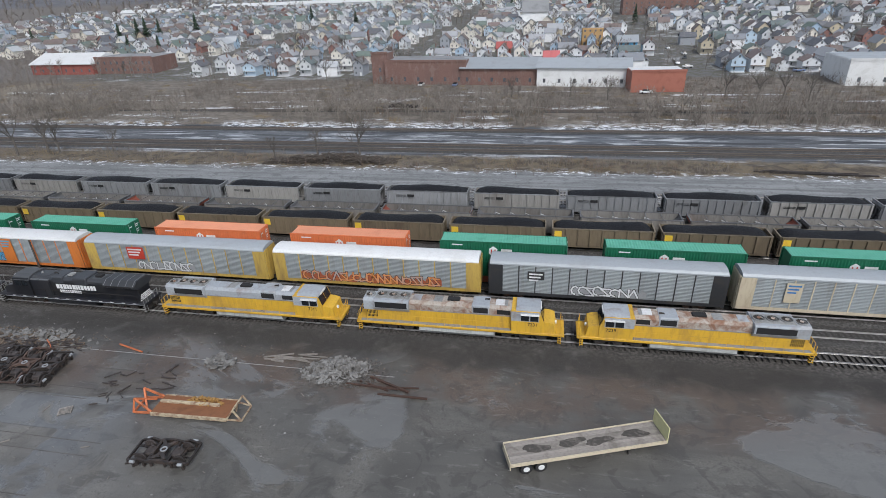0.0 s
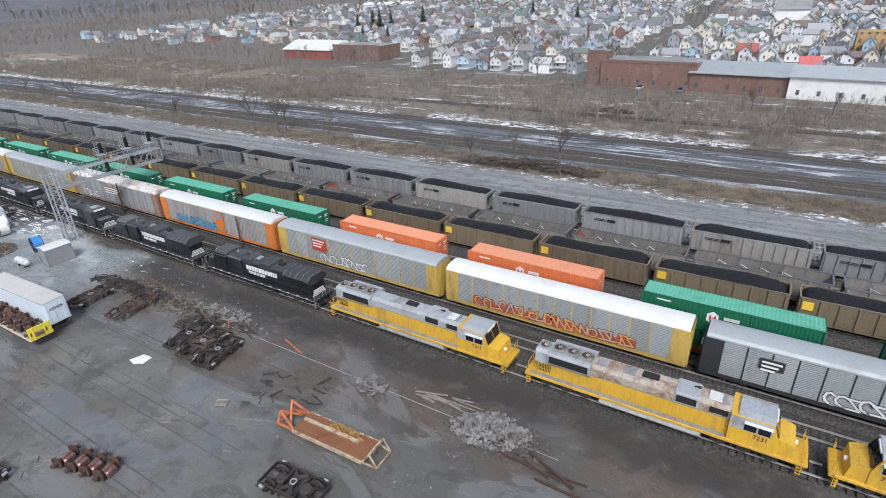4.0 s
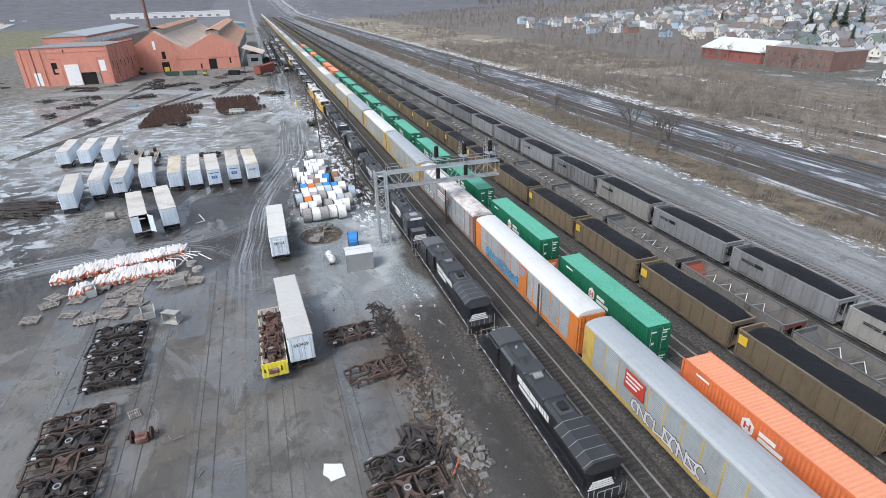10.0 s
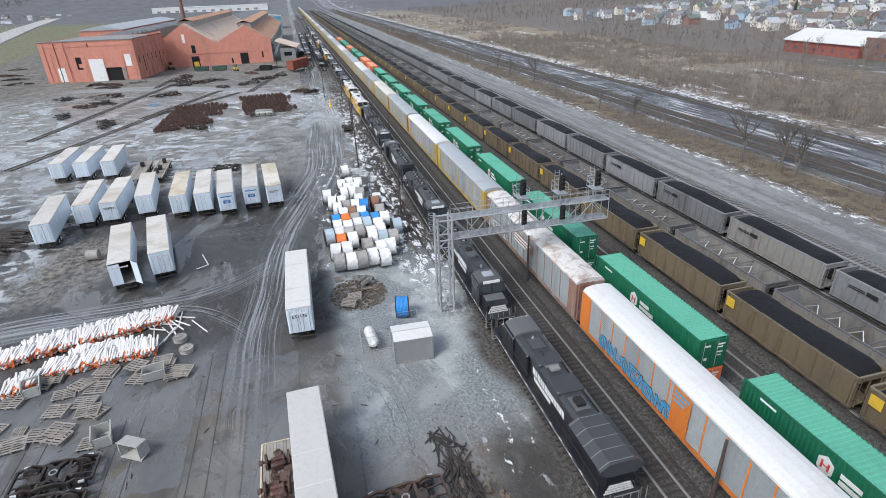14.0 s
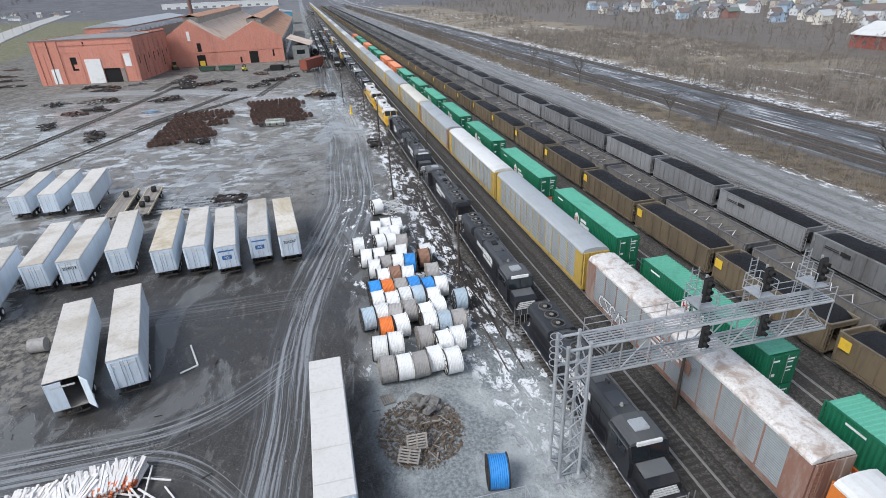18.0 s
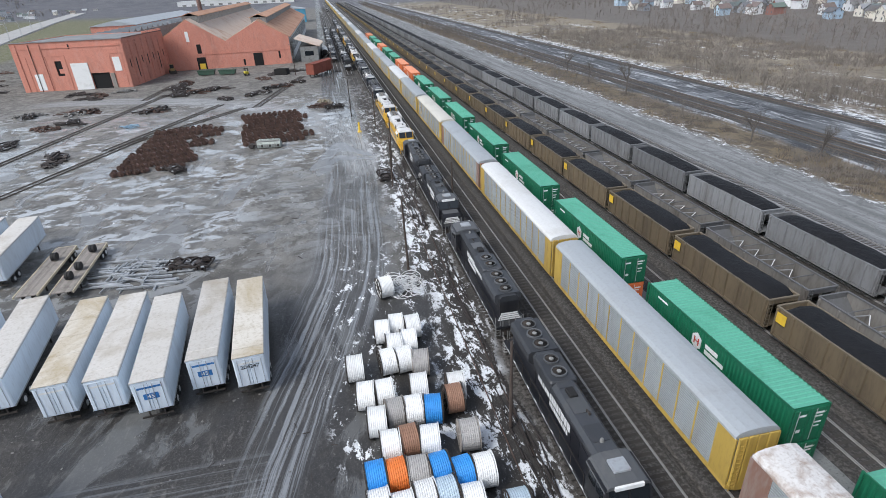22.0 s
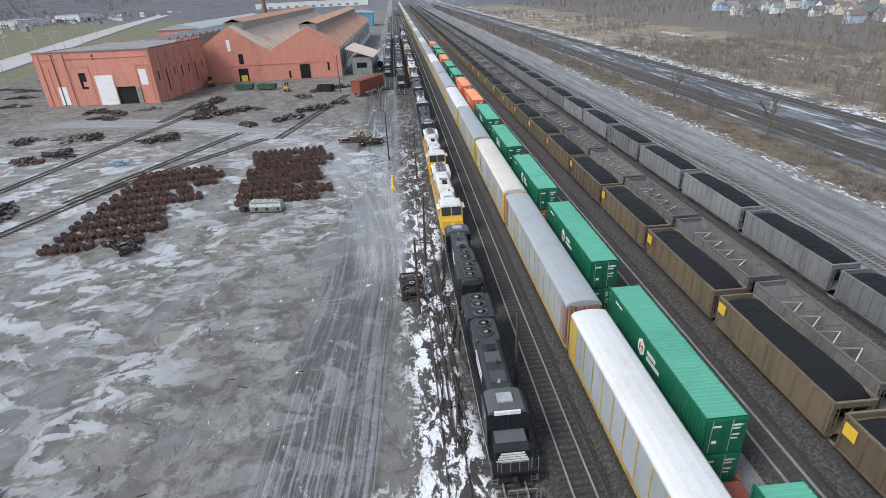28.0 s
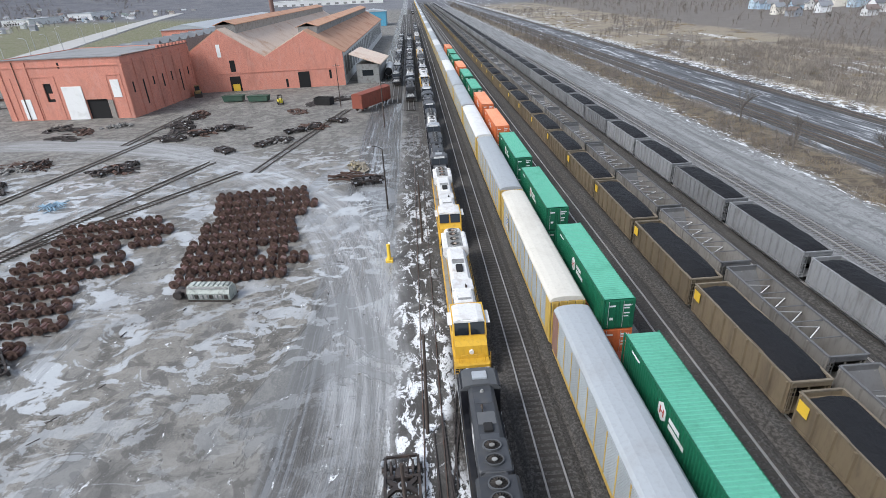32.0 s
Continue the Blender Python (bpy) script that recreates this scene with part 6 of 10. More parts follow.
for key, x, y, turn in VANS:
    m = pose(x, y, 0, 0, 0, turn)
    if key == "D":
        v_plain.location, v_plain.rotation_euler = (x, y, 0), (0, 0, radians(turn))
        continue
    if key in ("3n", "tan", "G", "H", "45a", "45b", "open", "5"):
        num = {"3n": "204933", "tan": "204247", "G": "651135", "H": "653409"}.get(key, "")
        lab = {"tan": "box trailer with a mud-brown roof and painted number", "H": "white box trailer with snow-white roof", "open": "white box trailer with one rear door swung open", "5": "box trailer with a mud-streaked roof"}.get(key, "box trailer with painted markings on its rear doors")
        v = van_trailer(lab, 13.7, van_tan if key in ("tan", "5") else van_snow if key in ("H", "F", "G") else van_roof, num, key.startswith("45"), key == "open")
        v.location, v.rotation_euler = (x, y, 0), (0, 0, radians(turn))
    else:
        copy_thing(v_plain, m)


def flatbed(label, L, board, boards=True):
    """Flat trailer, its rear at the origin, running to +x; board gives the headboard's material."""
    t = thing("flatbed_trailer", label, "trailer", "flat trailers")
    for s in (-1, 1):
        part("side_rail", Build().box(0, L, s * 1.2 - 0.06, s * 1.2 + 0.06, 1.0, 1.28), rack_cream, t)
        part("beam", Build().box(0.3, L - 0.3, s * 0.5 - 0.08, s * 0.5 + 0.08, 0.7, 1.1), under, t)
        part("landing_leg", Build().box(L - 3.2, L - 3.05, s * 0.8 - 0.07, s * 0.8 + 0.07, 0.0, 1.0), under, t)
    for k in range(9):
        y = -1.1 + k * 0.245
        part("deck_board", Build().box(0.03, L - 0.03, y + 0.01, y + 0.235, 1.14, 1.25 + 0.004 * (k % 3)), wood_m, t)
    part("rear_bumper", Build().box(-0.08, 0.0, -1.2, 1.2, 0.6, 1.28), rack_cream, t)
    if board:
        hb = part("headboard", Build().box(L, L + 0.08, -1.2, 1.2, 1.0, 2.6), board, t, "upright yellow headboard")
        for k in range(6):
            part("rib", Build().box(L + 0.08, L + 0.14, -1.1 + 0.4 * k, -1.02 + 0.4 * k, 1.05, 2.55), board, hb)
    road_wheels(t, (1.3, 2.55), 1.08)
    return t


pale_board = surf("pale_yellow_board", (0.62, 0.60, 0.33), 0.6, 0, (0.45, 0.42, 0.25), 0.5, 0.6)
bright_board = surf("bright_yellow_board", (0.78, 0.66, 0.06), 0.55, 0, (0.5, 0.4, 0.1), 0.5, 0.8)
fb = flatbed("grey timber flatbed trailer with pale yellow headboard", 13.4, pale_board)
fb.location, fb.rotation_euler = (-1.75, 32.8, 0), (0, 0, radians(19.4))
soot_heap = surf("oily_rags", (0.06, 0.054, 0.048), 0.85, 0, (0.19, 0.17, 0.15), 0.9, 2.0)


def mound(name, label, cat, n, rx, ry, h, mat_, seed, loc, rz=0.0, size=(0.3, 1.0), flatn=0.5, group=""):
    """A heap of n broken pieces: one object, too jumbled to count."""
    r = random.Random(seed)
    b = Build()
    for _ in range(n):
        a_, q = r.uniform(0, 6.28), math.sqrt(r.random())
        x, y = rx * q * math.cos(a_), ry * q * math.sin(a_)
        z = h * max(0.0, 1 - q) * r.uniform(0.4, 1.0)
        s = r.uniform(*size)
        piece = Build().box(-s / 2, s / 2, -s * r.uniform(0.2, 0.5), s * r.uniform(0.2, 0.5), 0, s * r.uniform(0.1, 0.35) * flatn * 2, s * 0.06)
        piece.moved(pose(x, y, z, r.uniform(-35, 35), r.uniform(-35, 35), r.uniform(0, 360)))
        b.add(piece.v, piece.f)
    ob = part(name, b, mat_)
    ob.location, ob.rotation_euler = loc, (0, 0, rz)
    return tagged(ob, label, cat, group, "stuff")


def sticks(name, label, cat, n, rx, ry, h, mat_, seed, loc, rz=0.0, length=(1.5, 4.0), thick=0.12, spread=25):
    """A tangle of bars, rails or timbers lying mostly one way."""
    r = random.Random(seed)
    b = Build()
    for _ in range(n):
        x, y = r.uniform(-rx, rx), r.uniform(-ry, ry)
        L, a_ = r.uniform(*length), radians(r.gauss(0, spread))
        z = 0.05 + h * r.random() * max(0.1, 1 - abs(x) / rx * 0.8)
        dz = r.uniform(-0.06, 0.09)
        d = Vector((math.cos(a_) * L / 2, math.sin(a_) * L / 2, dz * L / 4))
        b.bar(Vector((x, y, z + abs(d.z))) - d, Vector((x, y, z + abs(d.z))) + d, thick * r.uniform(0.6, 1.3))
    ob = part(name, b, mat_)
    ob.location, ob.rotation_euler = loc, (0, 0, rz)
    return tagged(ob, label, cat, "", "stuff")


def patch(name, label, cat, x, y, z, rx, ry, mat_, seed, deg=0.0, thick=0.02):
    """A thin spill with a ragged outline."""
    r = random.Random(seed)
    n = 26
    p1, p2, p3 = r.uniform(0, 6), r.uniform(0, 6), r.uniform(0, 6)
    rad = [0.85 + 0.16 * math.sin(2 * q / n * 6.283 + p1) + 0.1 * math.sin(3 * q / n * 6.283 + p2) + 0.05 * math.sin(7 * q / n * 6.283 + p3) for q in range(n)]
    pts = [(rx * math.cos(q / n * 6.283) * rad[q], ry * math.sin(q / n * 6.283) * rad[q]) for q in range(n)]
    ob = part(name, Build().prism(pts, 0.0, thick, "z"), mat_)
    ob.location, ob.rotation_euler = (x, y, z), (0, 0, radians(deg))
    return tagged(ob, label, cat)


for k, (u, v) in enumerate(((2.5, 0.1), (5.6, 0.2), (7.9, -0.1), (11.2, 0.1))):
    q = Vector((-1.75, 32.8, 1.262)) + Vector((math.cos(radians(19.4)) * u - math.sin(radians(19.4)) * v, math.sin(radians(19.4)) * u + math.cos(radians(19.4)) * v, 0))
    patch("oil_stain", "black oily spill on the flatbed deck", "stain", q.x, q.y, q.z, 1.35, 0.5, soot_heap, 30 + k, 19.4)
fb2 = flatbed("flatbed trailer with bright yellow headboard, carrying axles", 13.0, bright_board)
fb2.location, fb2.rotation_euler = (-84.4, 29.2, 0), (0, 0, radians(1))
for x, y in ((-175.3, 0.9), (-175.0, 4.7)):
    f_ = flatbed("bare timber flatbed trailer with loose tyres on it", 13.2, None)
    f_.location, f_.rotation_euler = (x, y, 0), (0, 0, radians(2.5))
for k, (x, y) in enumerate(((-172.4, 5.0), (-167.4, 5.1), (-165.0, 4.9), (-171.2, 1.0))):
    tt = thing("tyre_pair", "worn black tyres lying on a flatbed", "tyre", "loose tyres", (x, y, 1.28))
    for q in (0, 0.34):
        part("tyre", TYRE, tyre, tt, "", (0, q, 0.5))

# ---- wheelsets and bogie frames ----
AX = Build().cyl((0, -1.25, 0), (0, 1.25, 0), 0.1, 8).cyl((0, -1.3, 0), (0, -1.05, 0), 0.2, 10).cyl((0, 1.05, 0), (0, 1.3, 0), 0.2, 10).data("axle", rust_m)
WH = Build().cyl((0, -0.04, 0), (0, 0.04, 0), 0.42, 16).ring((0, 0, 0), 0.55, 0.1, 0.13, 16, 1).ring((0, -0.06, 0), 0.58, 0.04, 0.03, 16, 1).cyl((0, -0.12, 0), (0, 0.12, 0), 0.18, 8).data("wheel", rust_m)
# pale patches paint in the highlights of wet, greasy steel
motor_m = surf("greasy_red_motor", (0.12, 0.056, 0.045), 0.34, 0.2, (0.235, 0.205, 0.19), 0.75, 1.6, spread=0.6, grime=0.5)
MOT = Build().soft(-0.22, 0.62, -0.52, 0.52, -0.4, 0.16, 0.12).box(-0.05, 0.3, -0.3, 0.25, 0.16, 0.26).cyl((0.1, -0.45, 0.1), (0.1, 0.45, 0.1), 0.2, 8).data("traction_motor", motor_m)
rust_r = surf("red_rusted_wheel", (0.085, 0.047, 0.04), 0.36, 0.3, (0.15, 0.055, 0.038), 0.7, 1.4, spread=0.45)


def wheelset():
    t = thing("wheelset", "rusty railway wheelset with traction motor", "wheelset", "rows of stored wheelsets", (0, 0, 0.52))
    part("axle", AX, rust_m, t)
    for s in (-1, 1):
        part("wheel", WH, rust_r, t, "", (0, s * 0.78, 0))
    part("traction_motor", MOT, motor_m, t)
    return t


ws = wheelset()
ws.location = (-67.7, 17.9, 0.52)
r_ = random.Random(11)


def field(corner, across, back, rows, skip=0.04):
    """Rows of nested wheelsets, axles along x; across is a row's direction and back the step to the next row."""
    for i in range(rows):
        o = Vector(corner) + Vector(back) * i + Vector((0, r_.uniform(-0.5, 0.5)))
        n = int(Vector(across).length / 1.34) - r_.randrange(0, 3)
        for j in range(n):
            if r_.random() < skip:
                continue
            p = o + Vector(across).normalized() * 1.34 * j
            copy_thing(ws, pose(p.x + (0.12 if j % 2 else -0.12) + r_.uniform(-0.1, 0.1), p.y, 0.52, 0, 0, 90 + r_.uniform(-7, 7)))


field((-225.2, 18.4), (-1.6, 16.5), (-3.25, -0.4), 10)
field((-211.2, -4.6), (-2.8, 16.8), (-4.1, 0.05), 9)
for k in range(5):
    copy_thing(ws, pose(-82.0 + 2.55 * k, 29.3, 1.8, 0, 0, r_.uniform(-5, 5)))
for k in range(4):
    copy_thing(ws, pose(-50.4 + 1.5 * k, 21.6 + 0.35 * k, 0.52, 0, 0, 12))

bogie_m = surf("greasy_brown_steel", (0.036, 0.031, 0.029), 0.45, 0.25, (0.10, 0.07, 0.055), 0.65, 1.3, spread=0.3, grime=0.48)
bogie_r = surf("brown_rusted_frame", (0.095, 0.062, 0.05), 0.7, 0.15, (0.045, 0.034, 0.03), 0.7, 1.1, spread=0.25)
AXLE = Build().cyl((0, -1.3, 0), (0, 1.3, 0), 0.1, 8).cyl((0, -1.42, 0), (0, -1.2, 0), 0.2, 10).cyl((0, 1.2, 0), (0, 1.42, 0), 0.2, 10).data("axle", bogie_m)
TREAD = Build().cyl((0, -0.04, 0), (0, 0.04, 0), 0.45, 18).ring((0, 0, 0), 0.53, 0.1, 0.14, 18, 1).cyl((0, -0.12, 0), (0, 0.12, 0), 0.18, 8).data("wheel", rust_d)


def bogie_frame(label, axles, m, L=2.75, seed=4):
    """An open bogie frame standing on the ground: arched side beams, cross members and, where left in, axles and motors."""
    t = thing("bogie_frame", label, "bogie frame", "stripped bogie frames")
    for s in (-1, 1):
        y = s * 1.16
        arch = [(-L, 0.5), (-L + 0.05, 0.74), (-L + 0.55, 0.8), (-1.75, 0.98), (-1.1, 0.74), (-0.5, 0.92), (0.5, 0.92), (1.1, 0.74), (1.75, 0.98), (L - 0.55, 0.8), (L - 0.05, 0.74), (L, 0.5), (L - 0.5, 0.62), (1.75, 0.8), (1.15, 0.52), (0.5, 0.56), (-0.5, 0.56), (-1.15, 0.52), (-1.75, 0.8), (-L + 0.5, 0.62)]
        beam = Build().prism(arch, y - 0.09, y + 0.09, "y")
        for x in (-2.25, -1.25, 1.25, 2.25):
            beam.box(x - 0.09, x + 0.09, y - 0.13, y + 0.13, 0.0 if abs(x) > 2 else 0.16, 0.72)
        for x in (-0.62, 0.62):
            beam.cyl((x, y, 0.2), (x, y, 0.6), 0.13, 8)
        part("side_frame", beam, m, t)
        part("end_transom", Build().bar((s * L, -1.12, 0.62), (s * L, 1.12, 0.62), 0.15, 0.2).bar((s * (L - 0.05), -0.5, 0.62), (s * 0.9, -0.25, 0.66), 0.1).bar((s * (L - 0.05), 0.5, 0.62), (s * 0.9, 0.25, 0.66), 0.1), m, t)
        part("cross_member", Build().bar((s * 0.88, -1.08, 0.66), (s * 0.88, 1.08, 0.66), 0.2, 0.24), m, t)
        for q in (-1, 1):
            part("brake_cylinder", Build().cyl((s * 2.35, q * 1.32, 0.7), (s * 1.95, q * 1.36, 0.7), 0.13, 8), galv if axles else m, t)
    part("bolster", Build().prism([(-0.75, -1.0), (-0.3, -0.45), (-0.3, 0.45), (-0.75, 1.0), (-0.4, 1.0), (0.0, 0.62), (0.4, 1.0), (0.75, 1.0), (0.3, 0.45), (0.3, -0.45), (0.75, -1.0), (0.4, -1.0), (0.0, -0.62), (-0.4, -1.0)], 0.66, 0.9, "z"), m, t)
    part("centre_plate", Build().ring((0, 0, 0.93), 0.3, 0.1, 0.08, 18), steel_box if axles else bogie_r, t, "worn centre plate")
    for x in axles:
        part("axle", AXLE, bogie_m, t, "", (x, 0, 0.54))
        for s in (-1, 1):
            part("wheel", TREAD, rust_d, t, "", (x, s * 0.76, 0.54))
        part("traction_motor", Build().soft(min(x * 0.95, x * 0.45), max(x * 0.95, x * 0.45), -0.48, 0.48, 0.25, 0.82, 0.14).box(x * 0.7 - 0.12, x * 0.7 + 0.12, 0.2, 0.4, 0.8, 0.93), rust_d, t)
    g = random.Random(seed)
    rig = Build()
    for _ in range(16):
        x, y = g.uniform(-2.4, 2.4), g.choice((-1, 1)) * g.uniform(0.5, 1.4)
        z = g.uniform(0.35, 0.95)
        rig.bar((x, y, z), (x + g.gauss(0, 0.55), y + g.gauss(0, 0.2), z + g.uniform(-0.15, 0.2)), g.uniform(0.05, 0.1))
    part("brake_rigging", rig, bogie_m, t, "jumbled greasy brake rods")["kind"] = "stuff"
    return t


steel_box = surf("brushed_steel_cladding", (0.40, 0.41, 0.42), 0.4, 0.5, (0.3, 0.3, 0.31), 0.4, 0.5)
bf = bogie_frame("dark greasy bogie with its wheels, on wet asphalt", (-1.75, 1.75), bogie_m)
bf_open = bogie_frame("stripped brown bogie frame without wheels", (), bogie_r, 2.95, 9)
bf_half = bogie_frame("rusty brown bogie frame with its wheels, beside scrap bars", (-1.75, 1.75), bogie_r, 2.9, 6)
bf.location, bf.rotation_euler = (-30.98, 29.3, 0), (0, 0, radians(4))
bf_open.location, bf_open.rotation_euler = (-69.4, 38.9, 0), (0, 0, radians(98))
bf_half.location, bf_half.rotation_euler = (-76.9, 37.7, 0), (0, 0, radians(95))
for src_, x, y, deg in ((bf, -86.4, 13.0, 92), (bf, -83.2, 13.0, 86), (bf, -80.3, 13.5, 94), (bf, -77.4, 13.8, 90), (bf_half, -71.4, 12.2, 98), (bf, -68.6, 12.2, 84), (bf_open, -65.9, 12.5, 93), (bf, -63.4, 12.7, 88),
                        (bf, -60.6, 12.8, 95), (bf, -53.6, 15.6, 100), (bf_open, -57.2, 10.0, 92), (bf, -57.0, 38.4, 98), (bf_half, -54.2, 38.2, 95), (bf, -51.4, 38.0, 99),
                        (bf, -193.2, 45.4, 2), (bf, -166.6, 17.8, 80), (bf, -210.8, 6.5, 40)):
    copy_thing(src_, pose(x, y, 0, 0, 0, deg))
bf_far = lump(bf, "dark bogie frame among scrap before the workshops")
bf_far.location = (-277.8, -11.4, 0)
for x, y in ((-285.9, 5.6), (-290.0, 13.6), (-292.4, 16.6), (-300.6, 18.4), (-304.6, 22.4), (-309.6, 27.4), (-299.4, -10.6), (-304.2, -6.0), (-308.2, -1.0), (-311.6, -12.4), (-317.4, -15.0), (-324.6, -14.8), (-274.8, -14.4), (-268.0, -31.6), (-281.8, -48.6), (-258.6, 38.6), (-283.6, -33.2)):
    copy_thing(bf_far, pose(x, y, 0, 0, 0, r_.uniform(0, 180)))

# ---- cable reels ----
wrap = surf("white_cable_wrap", (0.78, 0.79, 0.79), 0.5, 0, (0.55, 0.54, 0.51), 0.4, 0.8, spread=0.08)
grey_c = surf("grey_cable", (0.36, 0.35, 0.34), 0.6, 0, (0.2, 0.19, 0.18), 0.5, 1.5)
orange_c = surf("orange_duct", (0.72, 0.19, 0.04), 0.5, 0, (0.45, 0.13, 0.05), 0.35, 1.5)
blue_c = surf("blue_duct", (0.035, 0.27, 0.68), 0.45, 0, (0.04, 0.16, 0.4), 0.35, 1.5)
brown_c = surf("brown_wrapped_duct", (0.27, 0.15, 0.10), 0.6)


def reel(label, mat_, r=1.15, w=1.3):
    t = thing("cable_reel", label, "cable reel", "cable reels in the yard")
    prof, turns = [], 9
    for i in range(turns):
        prof += [(-w / 2 + w * i / turns, r - 0.03), (-w / 2 + w * (i + 0.28) / turns, r), (-w / 2 + w * (i + 0.72) / turns, r)]
    prof = [(-w / 2, 0.25)] + prof + [(w / 2, r - 0.055), (w / 2, 0.25)]
    n = 26
    wound = Build()
    wound.v = [(q * math.cos(k / n * 2 * math.pi), y, q * math.sin(k / n * 2 * math.pi)) for y, q in prof for k in range(n)]
    wound.f = [(i * n + k, i * n + (k + 1) % n, (i + 1) * n + (k + 1) % n, (i + 1) * n + k) for i in range(len(prof) - 1) for k in range(n)]
    part("winding", wound, mat_, t, "", (0, 0, r))
    for s in (-1, 1):
        y = s * (w / 2 + 0.05)
        fl = Build().ring((0, y, 0), r + 0.04, 0.1, 0.07, 26, 1)
        for k in range(4):
            c_, s_ = math.cos(k * math.pi / 4) * (r - 0.03), math.sin(k * math.pi / 4) * (r - 0.03)
            fl.bar((-c_, y, -s_), (c_, y, s_), 0.07, 0.05)
        fl.cyl((0, s * w / 2, 0), (0, s * (w / 2 + 0.1), 0), 0.3, 12)
        part("flange", fl, wrap if mat_ is wrap and s > 0 else under if mat_ is not grey_c else wood_m, t, "", (0, 0, r + 0.03))
    return t


REELS = {"w": reel("cable reel wrapped in white plastic", wrap), "g": reel("reel of grey cable on a timber drum", grey_c), "o": reel("reel of bright orange duct", orange_c),
         "b": reel("reel of bright blue duct", blue_c), "n": reel("reel wrapped in brown paper", brown_c), "s": reel("reel of pale blue-grey cable", surf("pale_blue_cable", (0.42, 0.52, 0.60), 0.5, 0, (0.3, 0.36, 0.42), 0.4, 1.5))}
homes = dict(w=(-113.6, 37.4), g=(-113.4, 36.0), o=(-120.2, 37.3), b=(-101.0, 42.1), n=(-134.0, 43.9), s=(-123.4, 45.6))
for key, (x, y) in homes.items():
    REELS[key].location = (x, y, 0)
REELS["b"].rotation_euler = (0, 0, radians(-10))
REELS["g"].location = (-114.0, 36.5, 0)
REELS["w"].location = (-113.9, 37.95, 0)
REEL_ROWS = [(-114.0, 36.5, "gwgww"), (-117.4, 36.3, "ww.gww"), (-120.2, 37.3, "ow.wsg"), (-122.7, 35.8, "swggww"), (-125.2, 37.2, "wwwsw"), (-127.7, 37.1, "bogbbw"),
             (-130.5, 38.4, "wnw.g"), (-133.3, 37.8, "wgwb"), (-135.8, 37.2, "ww.w.w"), (-139.8, 36.5, "w.wwg"), (-142.4, 40.2, "ww"), (-144.9, 39.4, "www")]
for i, (x0, y0, row) in enumerate(REEL_ROWS):
    for j, key in enumerate(row):
        if key == "." or (i == 0 and j < 2) or (i == 2 and key == "o"):
            continue
        copy_thing(REELS[key], pose(x0 + r_.uniform(-0.35, 0.35) + (0.7 if j > 3 else 0), y0 + 1.42 * j + r_.uniform(-0.06, 0.06), 0, 0, 0, r_.uniform(-8, 8)))
copy_thing(REELS["w"], pose(-152.9, 40.6, 0, 0, 0, 12))
loose = Build()
for k in range(34):
    cx, cy, rad = -154.2 + r_.uniform(-2.0, 2.0), 42.9 + r_.uniform(-1.4, 1.6), r_.uniform(0.6, 1.6)
    pts = [(cx + rad * math.cos(a / 14 * 6.3), cy + 0.8 * rad * math.sin(a / 14 * 6.3), 0.06 + 0.02 * k) for a in range(15)]
    loose.tube(pts, 0.035, 4)
ob = part("loose_cable", loose, wrap)
tagged(ob, "loose white cable lying in loops on the ground", "cable", "", "stuff")

# ---- bundles of white stakes, pallets, bins ----
stake = surf("white_plastic_post", (0.70, 0.69, 0.68), 0.6, 0, (0.62, 0.5, 0.45), 0.35, 1.2, spread=0.1)
oran = surf("orange_post_end", (0.62, 0.17, 0.07), 0.6, 0, (0.45, 0.22, 0.15), 0.6, 2.5)


def bundle(seed):
    t = thing("post_pile", "pile of white marker posts with orange ends", "posts", "heap of white marker posts")
    r = random.Random(seed)
    white, tip = Build(), Build()
    for k in range(56):
        y = -0.62 + 1.24 * (k % 14) / 13 + r.uniform(-0.08, 0.08)
        z = 0.08 + 0.14 * (k // 14) + r.uniform(0, 0.07)
        a, up, L = radians(r.gauss(0, 7)), r.uniform(0.03, 0.2), r.uniform(1.5, 2.0)
        d = Vector((-math.cos(a), math.sin(a), up)).normalized()
        p = Vector((1.1 + r.uniform(-0.25, 0.25), y, z))
        q = r.choice((0.0, 0.0, 0.22, 0.4))
        if q:
            tip.bar(p, p + d * q, 0.16, 0.12)
        white.bar(p + d * q, p + d * L, 0.15, 0.11)
    part("post", white, stake, t, "white plastic posts")["kind"] = "stuff"
    part("post_end", tip, oran, t, "orange post ends")["kind"] = "stuff"
    return t


bs = [bundle(1), bundle(2), bundle(3)]
spots = [(-104.6 - 0.3 * k, 1.8 + 1.15 * k) for k in range(14)] + [(-106.4 - 0.22 * k, 4.6 + 1.15 * k) for k in range(11)] + [(-101.6 - 0.14 * k, 8.2 + 1.1 * k) for k in range(8)] + [(-103.2, 9.4 + 1.1 * k) for k in range(6)] + [(-99.6, 5.4), (-99.8, 6.4)]
for b_ in bs:
    b_.scale = (1.1, 1.1, 1.25)
for k, (x, y) in enumerate(spots):
    x, y = x + r_.uniform(-0.2, 0.2), y + r_.uniform(-0.2, 0.2)
    if k < 3:
        bs[k].location = (x, y, 0)
    else:
        copy_thing(bs[k % 3], pose(x, y, 0, 0, 0, r_.uniform(-25, 25)))
SLAT = Build().box(-0.6, 0.6, -0.05, 0.05, 0, 0.022).data("slat", wood_m)
BEARER = Build().box(-0.05, 0.05, -0.5, 0.5, 0, 0.1).data("bearer", wood_m)
pal = thing("pallet", "weathered grey timber pallet", "pallet", "scattered pallets", (-93.0, 8.0, 0.02))
